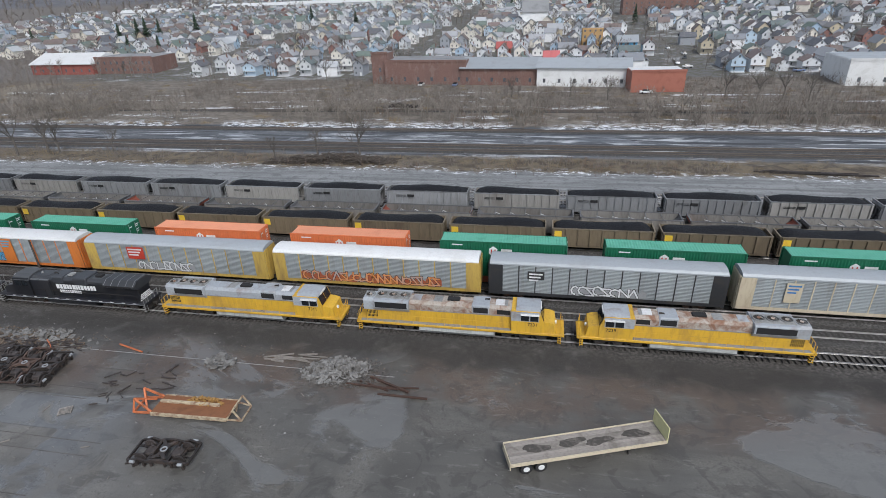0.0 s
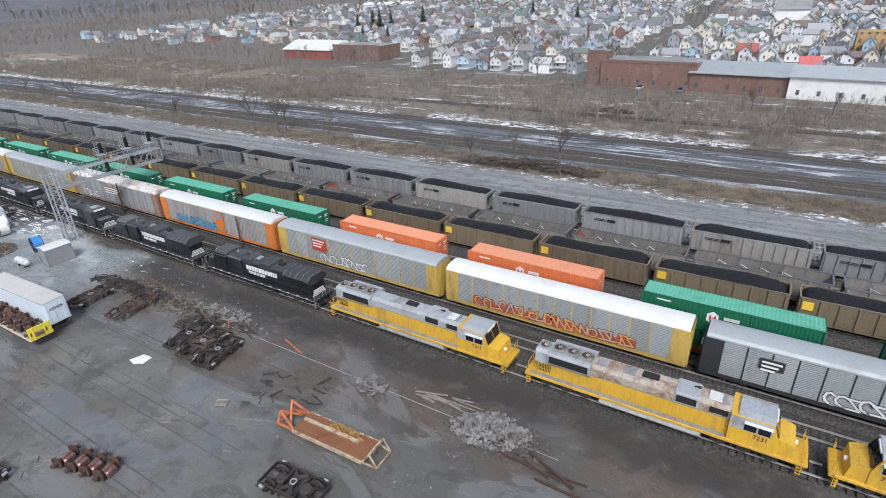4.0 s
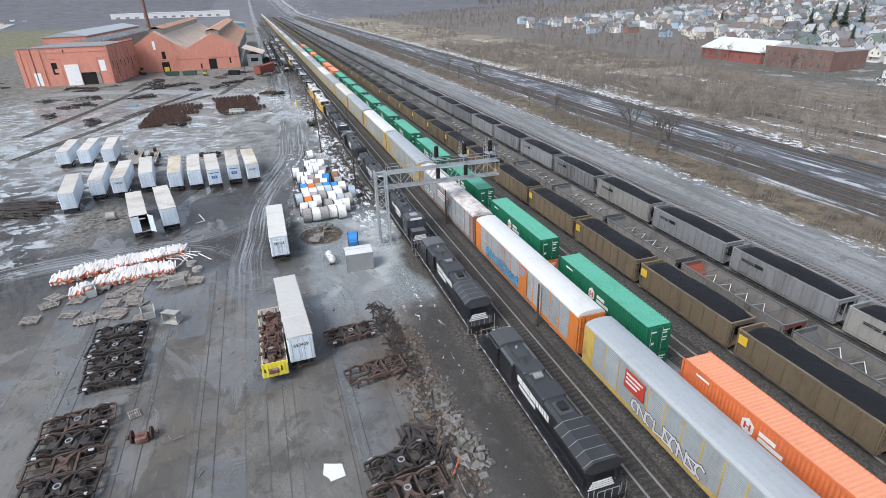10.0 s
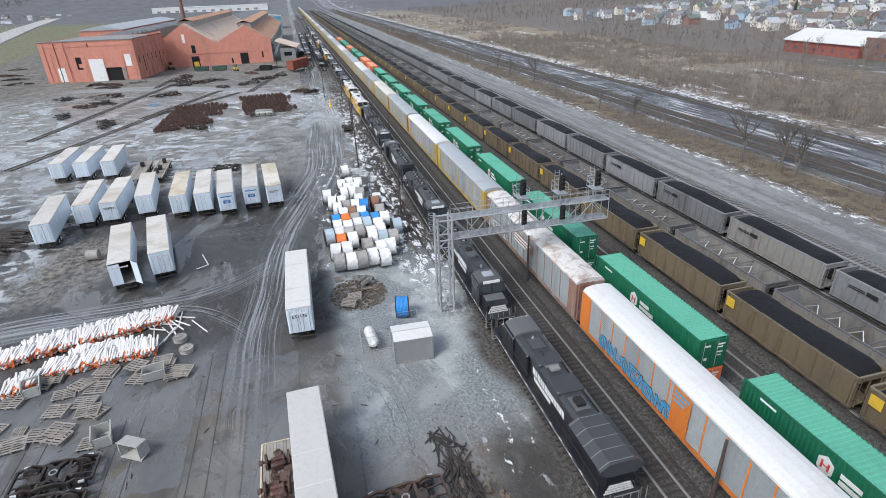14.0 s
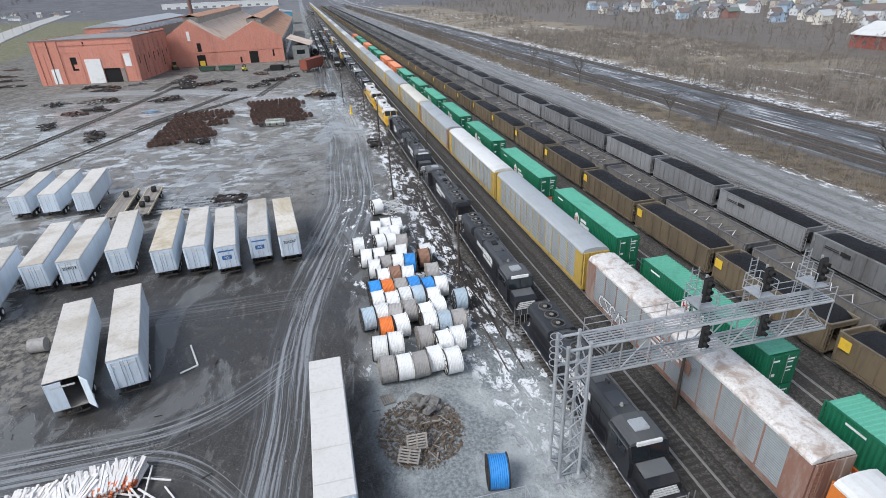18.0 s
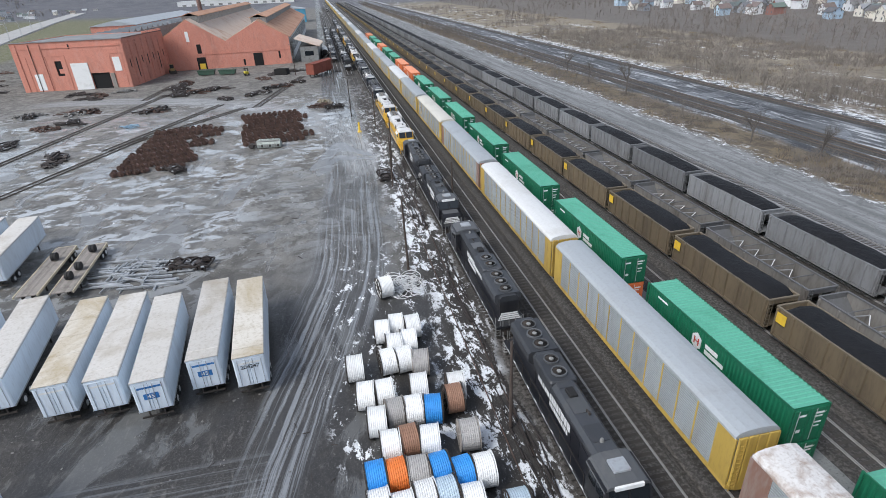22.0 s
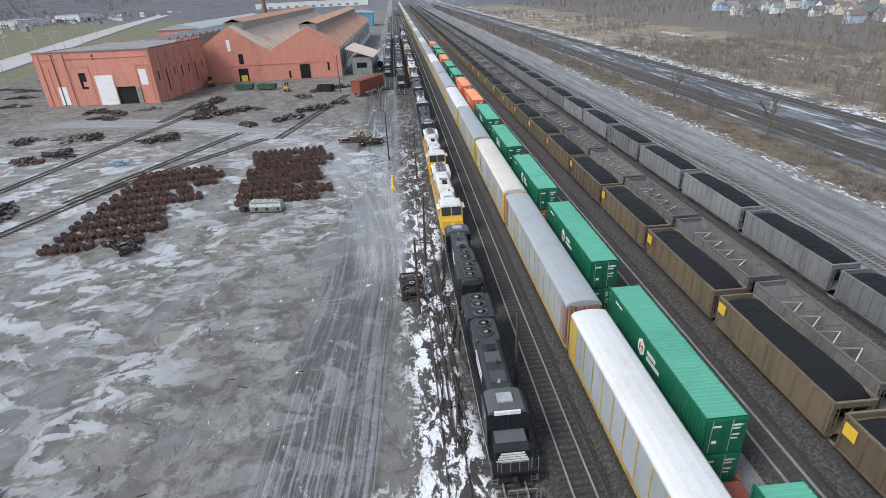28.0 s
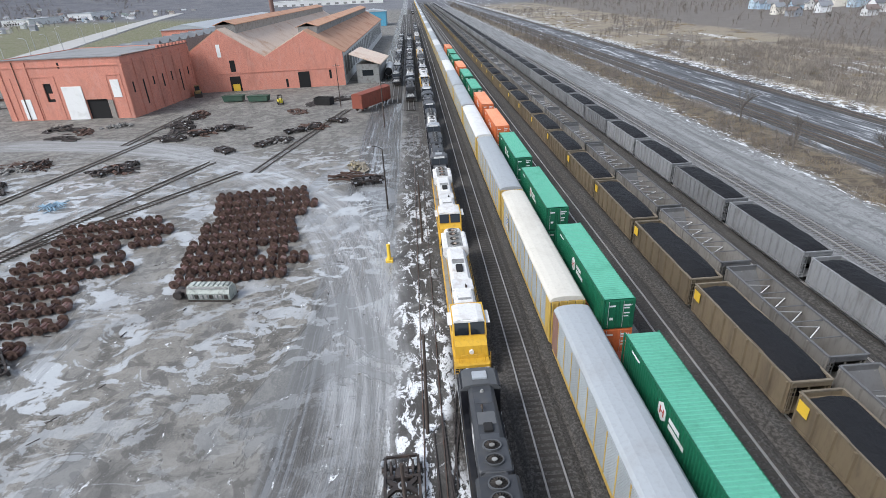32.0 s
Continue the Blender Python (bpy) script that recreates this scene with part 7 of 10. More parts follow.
for k in range(6):
    part("slat", SLAT, wood_m, pal, "", (0, -0.45 + 0.18 * k, 0.1))
for k in range(3):
    part("bearer", BEARER, wood_m, pal, "", (-0.55 + 0.55 * k, 0, 0))
for k in range(34):
    zone = r_.random()
    if zone < 0.45:
        x, y = -92.5 + r_.uniform(-3.2, 3.0), 8.5 + r_.uniform(-7.5, 7)
    else:
        x, y = -98.4 + r_.uniform(-1.6, 1.34), 10.0 + r_.uniform(-8, 10)
    copy_thing(pal, pose(x, y, 0.03 + 0.12 * r_.randrange(0, 3), r_.uniform(-5, 5), r_.uniform(-5, 5), 80 + r_.gauss(0, 18))).scale = (1.6, 1.6, 1.2)
bin_m = surf("pale_plastic_bin", (0.42, 0.42, 0.40), 0.6, 0, (0.25, 0.24, 0.22), 0.4, 1.0)


def bin_(label, x, y, deg, tilt):
    t = thing("plastic_bin", label, "bin", "scattered bins", (x, y, 0.05 if not tilt else 0.75))
    t.rotation_euler = (radians(tilt), 0, radians(deg))
    for s in (-1, 1):
        part("long_wall", Build().prism([(s * 0.55, 0), (s * 0.62, 0), (s * 0.74, 1.0), (s * 0.68, 1.0)], -0.95, 0.95), bin_m, t)
        part("end_wall", Build().box(s * 0.92 - 0.03, s * 0.92 + 0.03, -0.55, 0.55, 0, 1.0), bin_m, t)
    part("bin_floor", Build().box(-0.9, 0.9, -0.55, 0.55, 0, 0.05), bin_m, t)
    part("rim", Build().box(-1.0, 1.0, 0.66, 0.76, 0.95, 1.02).box(-1.0, 1.0, -0.76, -0.66, 0.95, 1.02), bin_m, t)


bin_("grey plastic bin lying open", -90.0, 15.2, 15, 0)
bin_("grey plastic bin tipped on its side", -88.0, 18.4, 60, 90)
bin_("grey plastic bin among pallets", -97.6, 17.6, 100, 0)
bin_("grey plastic bin on pallets", -98.6, 7.0, 20, 0)

# ---- bungalow, tank, poles and small plant beside the signal bridge ----
bun = thing("equipment_bungalow", "plain steel equipment bungalow with white roof on gravel", "bungalow", "", (-93.9, 41.7, 0), radians(-2))
part("body", Build().prism([(-1.28, 0.14), (-1.28, 2.6), (0.0, 2.78), (1.28, 2.6), (1.28, 0.14)], -1.8, 1.8, "y"), steel_box, bun)
for s in (-1, 1):
    part("roof_sheet", Build().prism([(0.0, 2.79), (0.0, 2.83), (s * 1.36, 2.64), (s * 1.36, 2.58)], -1.86, 1.86, "y"), roof_white, bun)
part("roof_seam", Build().box(-0.04, 0.04, -1.86, 1.86, 2.82, 2.86), galv, bun)
for y in (-1.82, 1.82):
    part("corner_trim", Build().box(1.24, 1.31, y - 0.04, y + 0.04, 0.14, 2.6), tank_grey, bun)
part("plinth", Build().box(-1.34, 1.34, -1.88, 1.88, 0.0, 0.16), tank_grey, bun)
part("door", Build().soft(-0.5, 0.45, -1.84, -1.79, 0.2, 2.3, 0.02), steel_box, bun)
tk = thing("gas_tank", "white horizontal gas tank on short legs", "tank", "", (-96.8, 38.1, 0), radians(5))
tank_b = Build().cyl((-1.15, 0, 0.85), (1.15, 0, 0.85), 0.54, 18).cyl((1.15, 0, 0.85), (1.55, 0, 0.85), 0.54, 18, 0.2).cyl((-1.55, 0, 0.85), (-1.15, 0, 0.85), 0.2, 18, 0.54)
part("shell", tank_b, white_trim, tk)
for x in (-0.8, 0.8):
    part("leg", Build().box(x - 0.1, x + 0.1, -0.35, 0.35, 0, 0.5), under, tk)
part("dome", Build().cyl((0, 0, 1.35), (0, 0, 1.52), 0.18, 10), white_trim, tk)
fence = thing("wire_fence", "galvanised wire mesh fence round a gas tank", "fence", "", (-97.1, 40.1, 0))
for x, y in ((-1.8, -3.1), (1.7, -3.1), (-1.8, 0.0), (-1.8, 3.2), (1.7, -0.3), (0.0, -3.1), (0.0, 3.2)):
    part("post", Build().cyl((x, y, 0), (x, y, 1.8), 0.035, 6), galv, fence)
for z in (0.12, 1.75):
    for a_, b_ in (((-1.8, -3.1), (1.7, -3.1)), ((-1.8, -3.1), (-1.8, 3.2)), ((1.7, -3.1), (1.7, -0.3)), ((-1.8, 3.2), (0.0, 3.2))):
        part("rail", Build().bar((*a_, z), (*b_, z), 0.035), galv, fence)
mesh_ = Build()
for k in range(22):
    u = -3.1 + 0.3 * k
    mesh_.bar((-1.8, u, 0.12), (-1.8, u, 1.75), 0.01)
    if k < 12:
        mesh_.bar((-1.8 + 0.3 * k, -3.1, 0.12), (-1.8 + 0.3 * k, -3.1, 1.75), 0.01)
    if k < 10:
        mesh_.bar((1.7, u, 0.12), (1.7, u, 1.75), 0.01)
for z in (0.45, 0.8, 1.15, 1.45):
    mesh_.bar((-1.8, -3.1, z), (-1.8, 3.2, z), 0.01).bar((-1.8, -3.1, z), (1.7, -3.1, z), 0.01).bar((1.7, -3.1, z), (1.7, -0.3, z), 0.01)
part("wire_mesh", mesh_, galv, fence)["kind"] = "stuff"
pole_m = surf("tarred_pole_timber", (0.06, 0.045, 0.038), 0.85, 0, (0.12, 0.1, 0.085), 0.5, 1.0)


def pole(x, y, h, label, arm=False, lean=0.0):
    t = thing("utility_pole", label, "pole", "poles along the line", (x, y, 0))
    t.rotation_euler = (radians(lean), 0, 0)
    part("shaft", Build().cyl((0, 0, -0.2), (0, 0, h), 0.16, 9, 0.1), pole_m, t)
    if arm:
        part("crossarm", Build().bar((0, -1.0, h - 0.6), (0, 1.0, h - 0.6), 0.12), pole_m, t)
        for s in (-0.8, -0.3, 0.3, 0.8):
            part("insulator", Build().cyl((0, s, h - 0.54), (0, s, h - 0.36), 0.05, 6), white_trim, t)
    return t


pole(-158.2, 44.0, 9.0, "bare dark timber pole", False, 1.0)
pole(-188.0, 46.0, 8.5, "bare dark timber pole")
pole(-198.6, 47.2, 9.0, "bare dark timber pole", False, -1.5)
pole(-131.0, 47.6, 8.0, "bare dark timber pole")
pole(-233.0, 47.6, 8.5, "bare dark timber pole")
pole(-71.5, 57.9, 5.5, "short dark pole between the tracks")
pole(-104.0, 58.0, 6.0, "short dark pole between the tracks")
pole(-176.0, 53.6, 7.0, "short dark pole between the tracks")
pole(-300.0, 40.0, 11.0, "utility pole with crossarm by the shops", True)
pole(-330.0, 26.0, 12.0, "utility pole with crossarm by the shops", True)
lamp = thing("yard_lamp", "steel yard lamp post with bent arm", "lamp post", "", (-245.6, 42.6, 0))
part("shaft", Build().cyl((0, 0, 0), (0, 0, 9.5), 0.14, 10, 0.09), under, lamp)
part("arm", Build().tube([(0, 0, 9.4), (0.2, -0.7, 9.9), (0.3, -1.6, 9.9)], 0.06), under, lamp)
part("lamp_head", Build().soft(0.05, 0.55, -2.2, -1.5, 9.78, 9.95, 0.04), galv, lamp)
bol = thing("safety_bollard", "yellow steel post on a foot plate", "bollard", "", (-227.9, 43.4, 0))
part("post", Build().cyl((0, 0, 0.2), (0, 0, 2.3), 0.22, 14), placard, bol)
part("foot", Build().soft(-0.5, 0.5, -0.45, 0.45, 0, 0.25, 0.05), placard, bol)
eng = thing("engine_block", "pale grey-green diesel engine block on the ground", "engine", "", (-221.9, 23.6, 0))
eng_m = surf("pale_engine_paint", (0.40, 0.44, 0.41), 0.5, 0.1, (0.13, 0.135, 0.12), 0.75, 1.3, spread=0.3)
eng.rotation_euler, eng.scale = (0, 0, radians(262)), (0.95, 1.0, 0.86)
part("crankcase", Build().prism([(-0.8, 0.1), (-0.9, 1.1), (-0.5, 1.9), (0.5, 1.9), (0.9, 1.1), (0.8, 0.1)], -2.6, 2.6), eng_m, eng)
for k in range(8):
    part("cylinder_cover", Build().soft(-2.4 + 0.6 * k, -1.95 + 0.6 * k, -0.45, 0.45, 1.88, 2.08, 0.05), eng_m, eng)
for s in (-1, 1):
    part("exhaust_pipe", Build().cyl((-2.4, s * 0.62, 1.78), (2.4, s * 0.62, 1.78), 0.13, 8), tank_grey, eng)
    for k in range(8):
        part("side_cover", Build().soft(-2.35 + 0.6 * k, -1.9 + 0.6 * k, min(s * 0.84, s * 0.95), max(s * 0.84, s * 0.95), 0.4, 0.95, 0.04), tank_grey if k % 3 else under, eng)
    part("mounting_foot", Build().box(-2.6, 2.6, s * 0.95 - 0.1, s * 0.95 + 0.1, 0.0, 0.16), under, eng)
part("flywheel", Build().cyl((2.6, 0, 0.9), (2.9, 0, 0.9), 0.8, 18), rust_d, eng)
part("shaft", Build().cyl((2.9, 0, 0.9), (4.4, 0, 0.9), 0.3, 10).cyl((4.0, -0.7, 0.6), (4.0, 0.7, 0.6), 0.55, 14), rust_d, eng)

# rusty platform with orange tow frame
plat = thing("steel_platform", "rust-orange steel platform with cream edge beams and orange frame", "platform", "", (-31.2, 34.9, 0), radians(2))
plat.scale = (0.84, 0.84, 0.84)
part("deck", Build().soft(-5.2, 4.0, -1.45, 1.45, 0.55, 0.72, 0.04), rust_l, plat)
for s in (-1, 1):
    part("edge_beam", Build().box(-5.2, 4.0, s * 1.5 - 0.09, s * 1.5 + 0.09, 0.35, 0.74), rust_cream, plat)
part("cream_beam", Build().soft(-5.0, 2.3, 0.15, 0.5, 0.74, 1.0, 0.04), rust_cream, plat, "loose cream beam")
for x in (-4.6, 0, 3.4):
    part("leg", Build().box(x - 0.15, x + 0.15, -1.3, 1.3, 0, 0.55), rust_d, plat)
orange_p = surf("orange_frame_paint", (0.50, 0.15, 0.06), 0.6, 0, RUST, 0.85, 0.9)
fr = Build()
for a_, b_ in (((-5.2, -1.3, 0.5), (-7.6, -1.2, 0.3)), ((-5.2, 1.3, 0.5), (-7.6, 1.2, 0.3)), ((-7.6, -1.2, 0.3), (-7.6, 1.2, 0.3)), ((-7.6, -1.2, 0.3), (-7.2, -0.9, 2.0)), ((-7.6, 1.2, 0.3), (-7.2, 0.9, 2.0)), ((-7.2, -0.9, 2.0), (-5.2, -1.3, 0.6)), ((-7.2, 0.9, 2.0), (-5.2, 1.3, 0.6)), ((-7.2, -0.9, 2.0), (-6.0, 0.9, 0.5)), ((-7.2, 0.9, 2.0), (-6.0, -0.9, 0.5))):
    fr.bar(a_, b_, 0.2)
part("tow_frame", fr, orange_p, plat, "orange welded frame")
cr = Build()
for a_, b_ in (((4.0, -1.4, 0.5), (5.6, -1.2, 0.3)), ((4.0, 1.4, 0.5), (5.6, 1.2, 0.3)), ((5.6, -1.2, 0.3), (5.6, 1.2, 0.3)), ((4.0, -1.4, 0.6), (4.8, -1.2, 1.7)), ((4.0, 1.4, 0.6), (4.8, 1.2, 1.7)), ((4.8, -1.2, 1.7), (4.8, 1.2, 1.7)), ((4.8, -1.2, 1.7), (5.6, -1.2, 0.3)), ((4.8, 1.2, 1.7), (5.6, 1.2, 0.3)), ((4.4, 0, 0.5), (4.8, 0, 1.7))):
    cr.bar(a_, b_, 0.16)
part("end_frame", cr, rust_cream, plat, "cream welded end frame")
mound("chain_heap", "heap of rusty yellow chain on the platform", "chain", 90, 1.9, 0.5, 0.6, surf("rusty_yellow_chain", (0.30, 0.17, 0.05), 0.8, 0, RUST, 0.6, 1.5), 5, (-31.0, 35.6, 0.6), 0, (0.15, 0.45))

# rubble, scrap and timber along the edge of the yard
rubble_m = surf("broken_concrete", (0.21, 0.207, 0.20), 0.85, 0, (0.09, 0.083, 0.075), 0.9, 1.3, grime=0.43)
mound("rubble_heap", "heap of broken grey concrete", "rubble", 440, 3.6, 2.1, 0.9, rubble_m, 9, (-20.4, 42.6, 0), 0.2, (0.1, 0.7))
mound("dirt_heap", "dark dirt and chips round a rubble heap", "dirt", 500, 5.0, 2.6, 0.5, surf("dark_chips", (0.10, 0.092, 0.085), 0.9, spread=0.2), 39, (-19.6, 42.4, 0), 0.1, (0.06, 0.4))
mound("rubble_heap", "broken concrete by a buried rail", "rubble", 40, 2.6, 1.3, 0.3, rubble_m, 10, (-56.5, 44.3, 0), 0, (0.3, 0.9))
mound("rubble_heap", "pale broken slabs by the rail line", "rubble", 34, 2.2, 1.4, 0.25, rubble_m, 12, (-60.8, 43.6, 0), 0, (0.3, 0.9))
mound("concrete_lump", "broken concrete block lying on the dirt", "rubble", 26, 1.7, 0.9, 0.5, rubble_m, 13, (-33.2, 42.2, 0), 0, (0.5, 1.2))
brown_r = surf("brown_rubble", (0.115, 0.088, 0.066), 0.9, 0, (0.06, 0.047, 0.037), 0.6, 1.0, spread=0.2)
mound("dirt_heap", "low heap of brown dirt and chips", "dirt", 1600, 3.8, 3.4, 0.6, brown_r, 14, (-107.2, 38.0, 0), 0, (0.05, 0.24))
mound("rubble_heap", "broken concrete blocks and timber on dirt", "rubble", 18, 1.7, 1.4, 1.2, rubble_m, 34, (-109.2, 38.6, 0), 0, (0.5, 1.3))
sticks("scrap_timber", "broken boards sticking out of dirt", "timber", 14, 2.6, 2.2, 0.3, wood_m, 35, (-106.8, 38.0, 0), radians(60), (0.8, 2.4), 0.1, 50)
sticks("scrap_timber", "long scrap bars beside the rubble", "scrap", 5, 2.5, 0.6, 0.15, rust_m, 15, (-14.6, 40.6, 0), radians(-12), (2.5, 6.0), 0.16, 6)
sticks("scrap_timber", "scrap timbers beside the rubble", "timber", 12, 2.2, 0.7, 0.3, wood_m, 16, (-25.6, 43.9, 0), radians(4), (1.5, 4.0), 0.14, 6)
sticks("scrap_bars", "rusty bars heaped on the dirt", "scrap", 170, 7.6, 1.1, 0.35, rust_d, 17, (-75.2, 42.1, 0), radians(3), (0.7, 2.7), 0.085, 28)
mound("dirt_heap", "brown dirt, stones and chips along the buried rail", "dirt", 900, 15.0, 2.6, 0.3, brown_r, 36, (-66.0, 42.8, 0), 0, (0.06, 0.4))
mound("rubble_heap", "pale stones on brown dirt", "rubble", 120, 13.0, 2.2, 0.2, rubble_m, 37, (-62.0, 43.0, 0), 0, (0.1, 0.6))
sticks("scrap_bars", "rusty bars trailing along a buried rail", "scrap", 60, 9.0, 0.6, 0.15, rust_d, 18, (-60.0, 42.7, 0), 0, (0.8, 3.0), 0.085, 14)
sticks("scrap_bars", "dark scrap frames heaped on the dirt", "scrap", 40, 3.0, 1.6, 0.6, rust_d, 19, (-58.0, 40.8, 0), radians(8), (1.0, 3.0), 0.2, 40)
sticks("scrap_bars", "dark scrap lying on wet asphalt", "scrap", 26, 4.0, 2.4, 0.1, rust_d, 20, (-40.5, 38.0, 0), 0.5, (0.5, 1.8), 0.1, 60)
sticks("scrap_timber", "loose white posts beside the pile", "posts", 12, 1.8, 2.2, 0.5, stake, 21, (-106.0, 18.2, 0), radians(30), (2.0, 4.0), 0.11, 40)
for k, (x, y) in enumerate(((-103.4, 19.6), (-101.6, 20.4), (-100.6, 18.4))):
    copy_thing(REELS["g"], pose(x, y, 0.02, 90, 0, 40 * k)).scale = (0.6, 0.6, 0.6)
sticks("scrap_bars", "rails lying in snow beside the dead line", "scrap", 30, 15.0, 1.2, 0.1, rust_d, 22, (-186.0, 48.4, 0), 0, (3.0, 9.0), 0.1, 6)
sticks("scrap_bars", "rails lying in snow beside the reels", "scrap", 30, 22.0, 0.8, 0.1, rust_d, 23, (-140.0, 48.3, 0), 0, (3.0, 9.0), 0.1, 4)
sticks("steel_racks", "pale steel racks lying on the ground", "scrap", 38, 4.4, 3.8, 0.6, galv, 24, (-166.3, 11.8, 0), radians(80), (3.0, 5.5), 0.2, 8)
sticks("steel_racks", "cross bars of pale steel racks", "scrap", 40, 3.8, 4.2, 0.6, galv, 29, (-166.3, 11.8, 0), radians(-8), (1.2, 2.6), 0.18, 8)
sticks("blue_rack", "blue steel rack lying on the ground", "scrap", 24, 2.0, 1.4, 0.5, surf("pale_blue_paint", (0.26, 0.40, 0.52), 0.6), 25, (-256.0, -14.0, 0), radians(30), (2.0, 3.5), 0.12, 40)
mound("scrap_heap", "yellow and grey scrap on the ground", "scrap", 60, 3.5, 2.0, 0.7, surf("mixed_scrap", (0.22, 0.2, 0.17), 0.8, 0, (0.4, 0.3, 0.06), 0.6, 0.9), 26, (-268.0, 36.5, 0), 0.4, (0.3, 1.4))
mound("motor_load", "rusty motors and gear loaded on a flatbed", "motors", 80, 5.6, 0.9, 0.5, rust_m, 58, (-77.6, 29.35, 1.28), 0.02, (0.35, 0.85), 0.9)
for k, (x, y) in enumerate(((-226.6, -20.2), (-262.6, -36.6), (-281.0, -35.0), (-306.4, -12.8), (-276.6, -12.6), (-284.6, -49.6), (-320.4, -49.6), (-314.6, -40.2), (-319.6, -33.6), (-336.6, 17.4), (-325.2, 14.2), (-343.0, 27.0), (-308.4, -3.4), (-330.4, -14.6), (-292.2, 15.4))):
    mound("scrap_heap", "dark mixed scrap before the workshop", "scrap", 46, 4.5, 2.4, 0.9, (rust_d, rust_m, rubble_m)[k % 3], 40 + k, (x, y, 0), k, (0.4, 1.34))
for k, (x, y, d_) in enumerate(((-301.2, -12.6, 60), (-305.4, -6.4, 55), (-309.8, 0.2, 60), (-313.4, -15.6, 40), (-282.6, -32.6, 30), (-266.6, -32.6, 65), (-246, -38, 20), (-304.4, 22.6, 45), (-318.6, -45.0, 75), (-308.0, -41.4, 70), (-328.6, -14.2, 20), (-340.6, 23.6, 70), (-230, -22, 25), (-262, 36, 75))):
    sticks("scrap_axles", "pile of old axles, bars and frames before the workshops", "scrap", 26, 4.2, 1.6, 0.9, (rust_d, rust_m, rust_d)[k % 3], 80 + k, (x, y, 0), radians(d_), (1.5, 4.5), 0.26, 22)
for k, (x, y, d_) in enumerate(((-386, -115, 20), (-378, -104, 22), (-360, -95, 20), (-408, -112, 15), (-340, -86, 25), (-283.4, -36, 18), (-275.6, -13, 25))):
    sticks("scrap_axles", "row of old axles and frames on the dirt", "scrap", 34, 5.2, 1.5, 0.9, (rust_d, rust_m)[k % 2], 110 + k, (x, y, 0), radians(d_ + 60), (1.2, 3.6), 0.22, 30)
mound("litter", "small chips and scraps on dark asphalt", "litter", 900, 30, 26, 0.02, rubble_m, 63, (-128.0, 10.0, 0), 0, (0.04, 0.2), 0.3)
sticks("litter", "twigs and bits of bar on dark asphalt", "litter", 90, 40, 24, 0.03, rust_d, 64, (-110.0, 14.0, 0), 0, (0.2, 0.9), 0.05, 80)
sticks("litter", "bits of bar and timber on the paving", "litter", 80, 36, 18, 0.03, wood_m, 65, (-58.0, 24.0, 0), 0, (0.2, 1.0), 0.06, 80)
sticks("litter", "bits of bar and board on the icy yard", "litter", 34, 40, 20, 0.03, rust_d, 66, (-205.0, 22.0, 0), 0, (0.3, 1.0), 0.06, 80)
mound("litter", "small pale litter and stones scattered on the yard", "litter", 1100, 62, 24, 0.02, rubble_m, 60, (-50.0, 24.0, 0), 0, (0.05, 0.22), 0.3)
mound("litter", "small stones scattered on the icy yard", "litter", 700, 62, 20, 0.02, rubble_m, 61, (-200.0, 22.0, 0), 0, (0.05, 0.25), 0.3)
mound("litter", "small stones and scraps by the buried rail", "litter", 700, 48, 3.0, 0.05, surf("brown_stones", (0.14, 0.112, 0.092), 0.9), 62, (-42.0, 42.6, 0), 0, (0.05, 0.24), 0.4)
part("white_sheet", Build().prism([(-0.9, -0.7), (0.2, -0.9), (0.7, -0.5), (1.1, -0.4), (0.9, 0.8), (-0.4, 0.7)], 0.02, 0.07, "z"), white_trim).location = (-58.6, 33.2, 0)
tagged(bpy.data.objects["white_sheet"], "torn white sheet lying on wet asphalt", "sheet")
for k, (a_, b_) in enumerate((((-47.0, 43.6, 0.1), (-43.4, 42.6, 0.12)), ((-56.4, 43.2, 0.12), (-54.8, 42.0, 0.12)))):
    ob = part("orange_pipe", Build().cyl(a_, b_, 0.1, 8), orange_p)
    tagged(ob, "bent orange pipe lying on the dirt", "pipe", "orange pipes")
ob = part("white_pipe", Build().tube([(-124.6, 18.4, 0.1), (-121.0, 19.6, 0.1), (-120.2, 18.2, 0.1)], 0.09), white_trim)
tagged(ob, "bent white pipe lying on wet asphalt", "pipe")
copy_thing(pal, pose(-104.6, 36.6, 0.5, 10, 5, 70)).scale = (1.3, 1.3, 1)
copy_thing(pal, pose(-105.6, 37.4, 0.6, 12, -8, 80)).scale = (1.3, 1.3, 1)
copy_thing(pal, pose(-111.4, 36.0, 0.05, 0, 0, 10))
copy_thing(pal, pose(-44.6, 33.0, 0.02, 0, 0, 30))
copy_thing(pal, pose(-71.4, 16.6, 0.02, 0, 0, 20))
drum = thing("coil", "coil of cable standing on the ground", "coil", "", (-128.2, 3.8, 0))
part("winding", Build().cyl((0, -0.7, 0.7), (0, 0.7, 0.7), 0.7, 18), grey_c, drum)
part("rim", Build().ring((0, -0.72, 0.7), 0.72, 0.12, 0.06, 18, 1).ring((0, 0.72, 0.7), 0.72, 0.12, 0.06, 18, 1), wood_m, drum)
sticks("scrap_bars", "stacked rusty bars near the trailers", "scrap", 150, 5.0, 4.0, 0.7, rust_d, 27, (-140.0, -14.0, 0), radians(65), (3, 7), 0.16, 10)

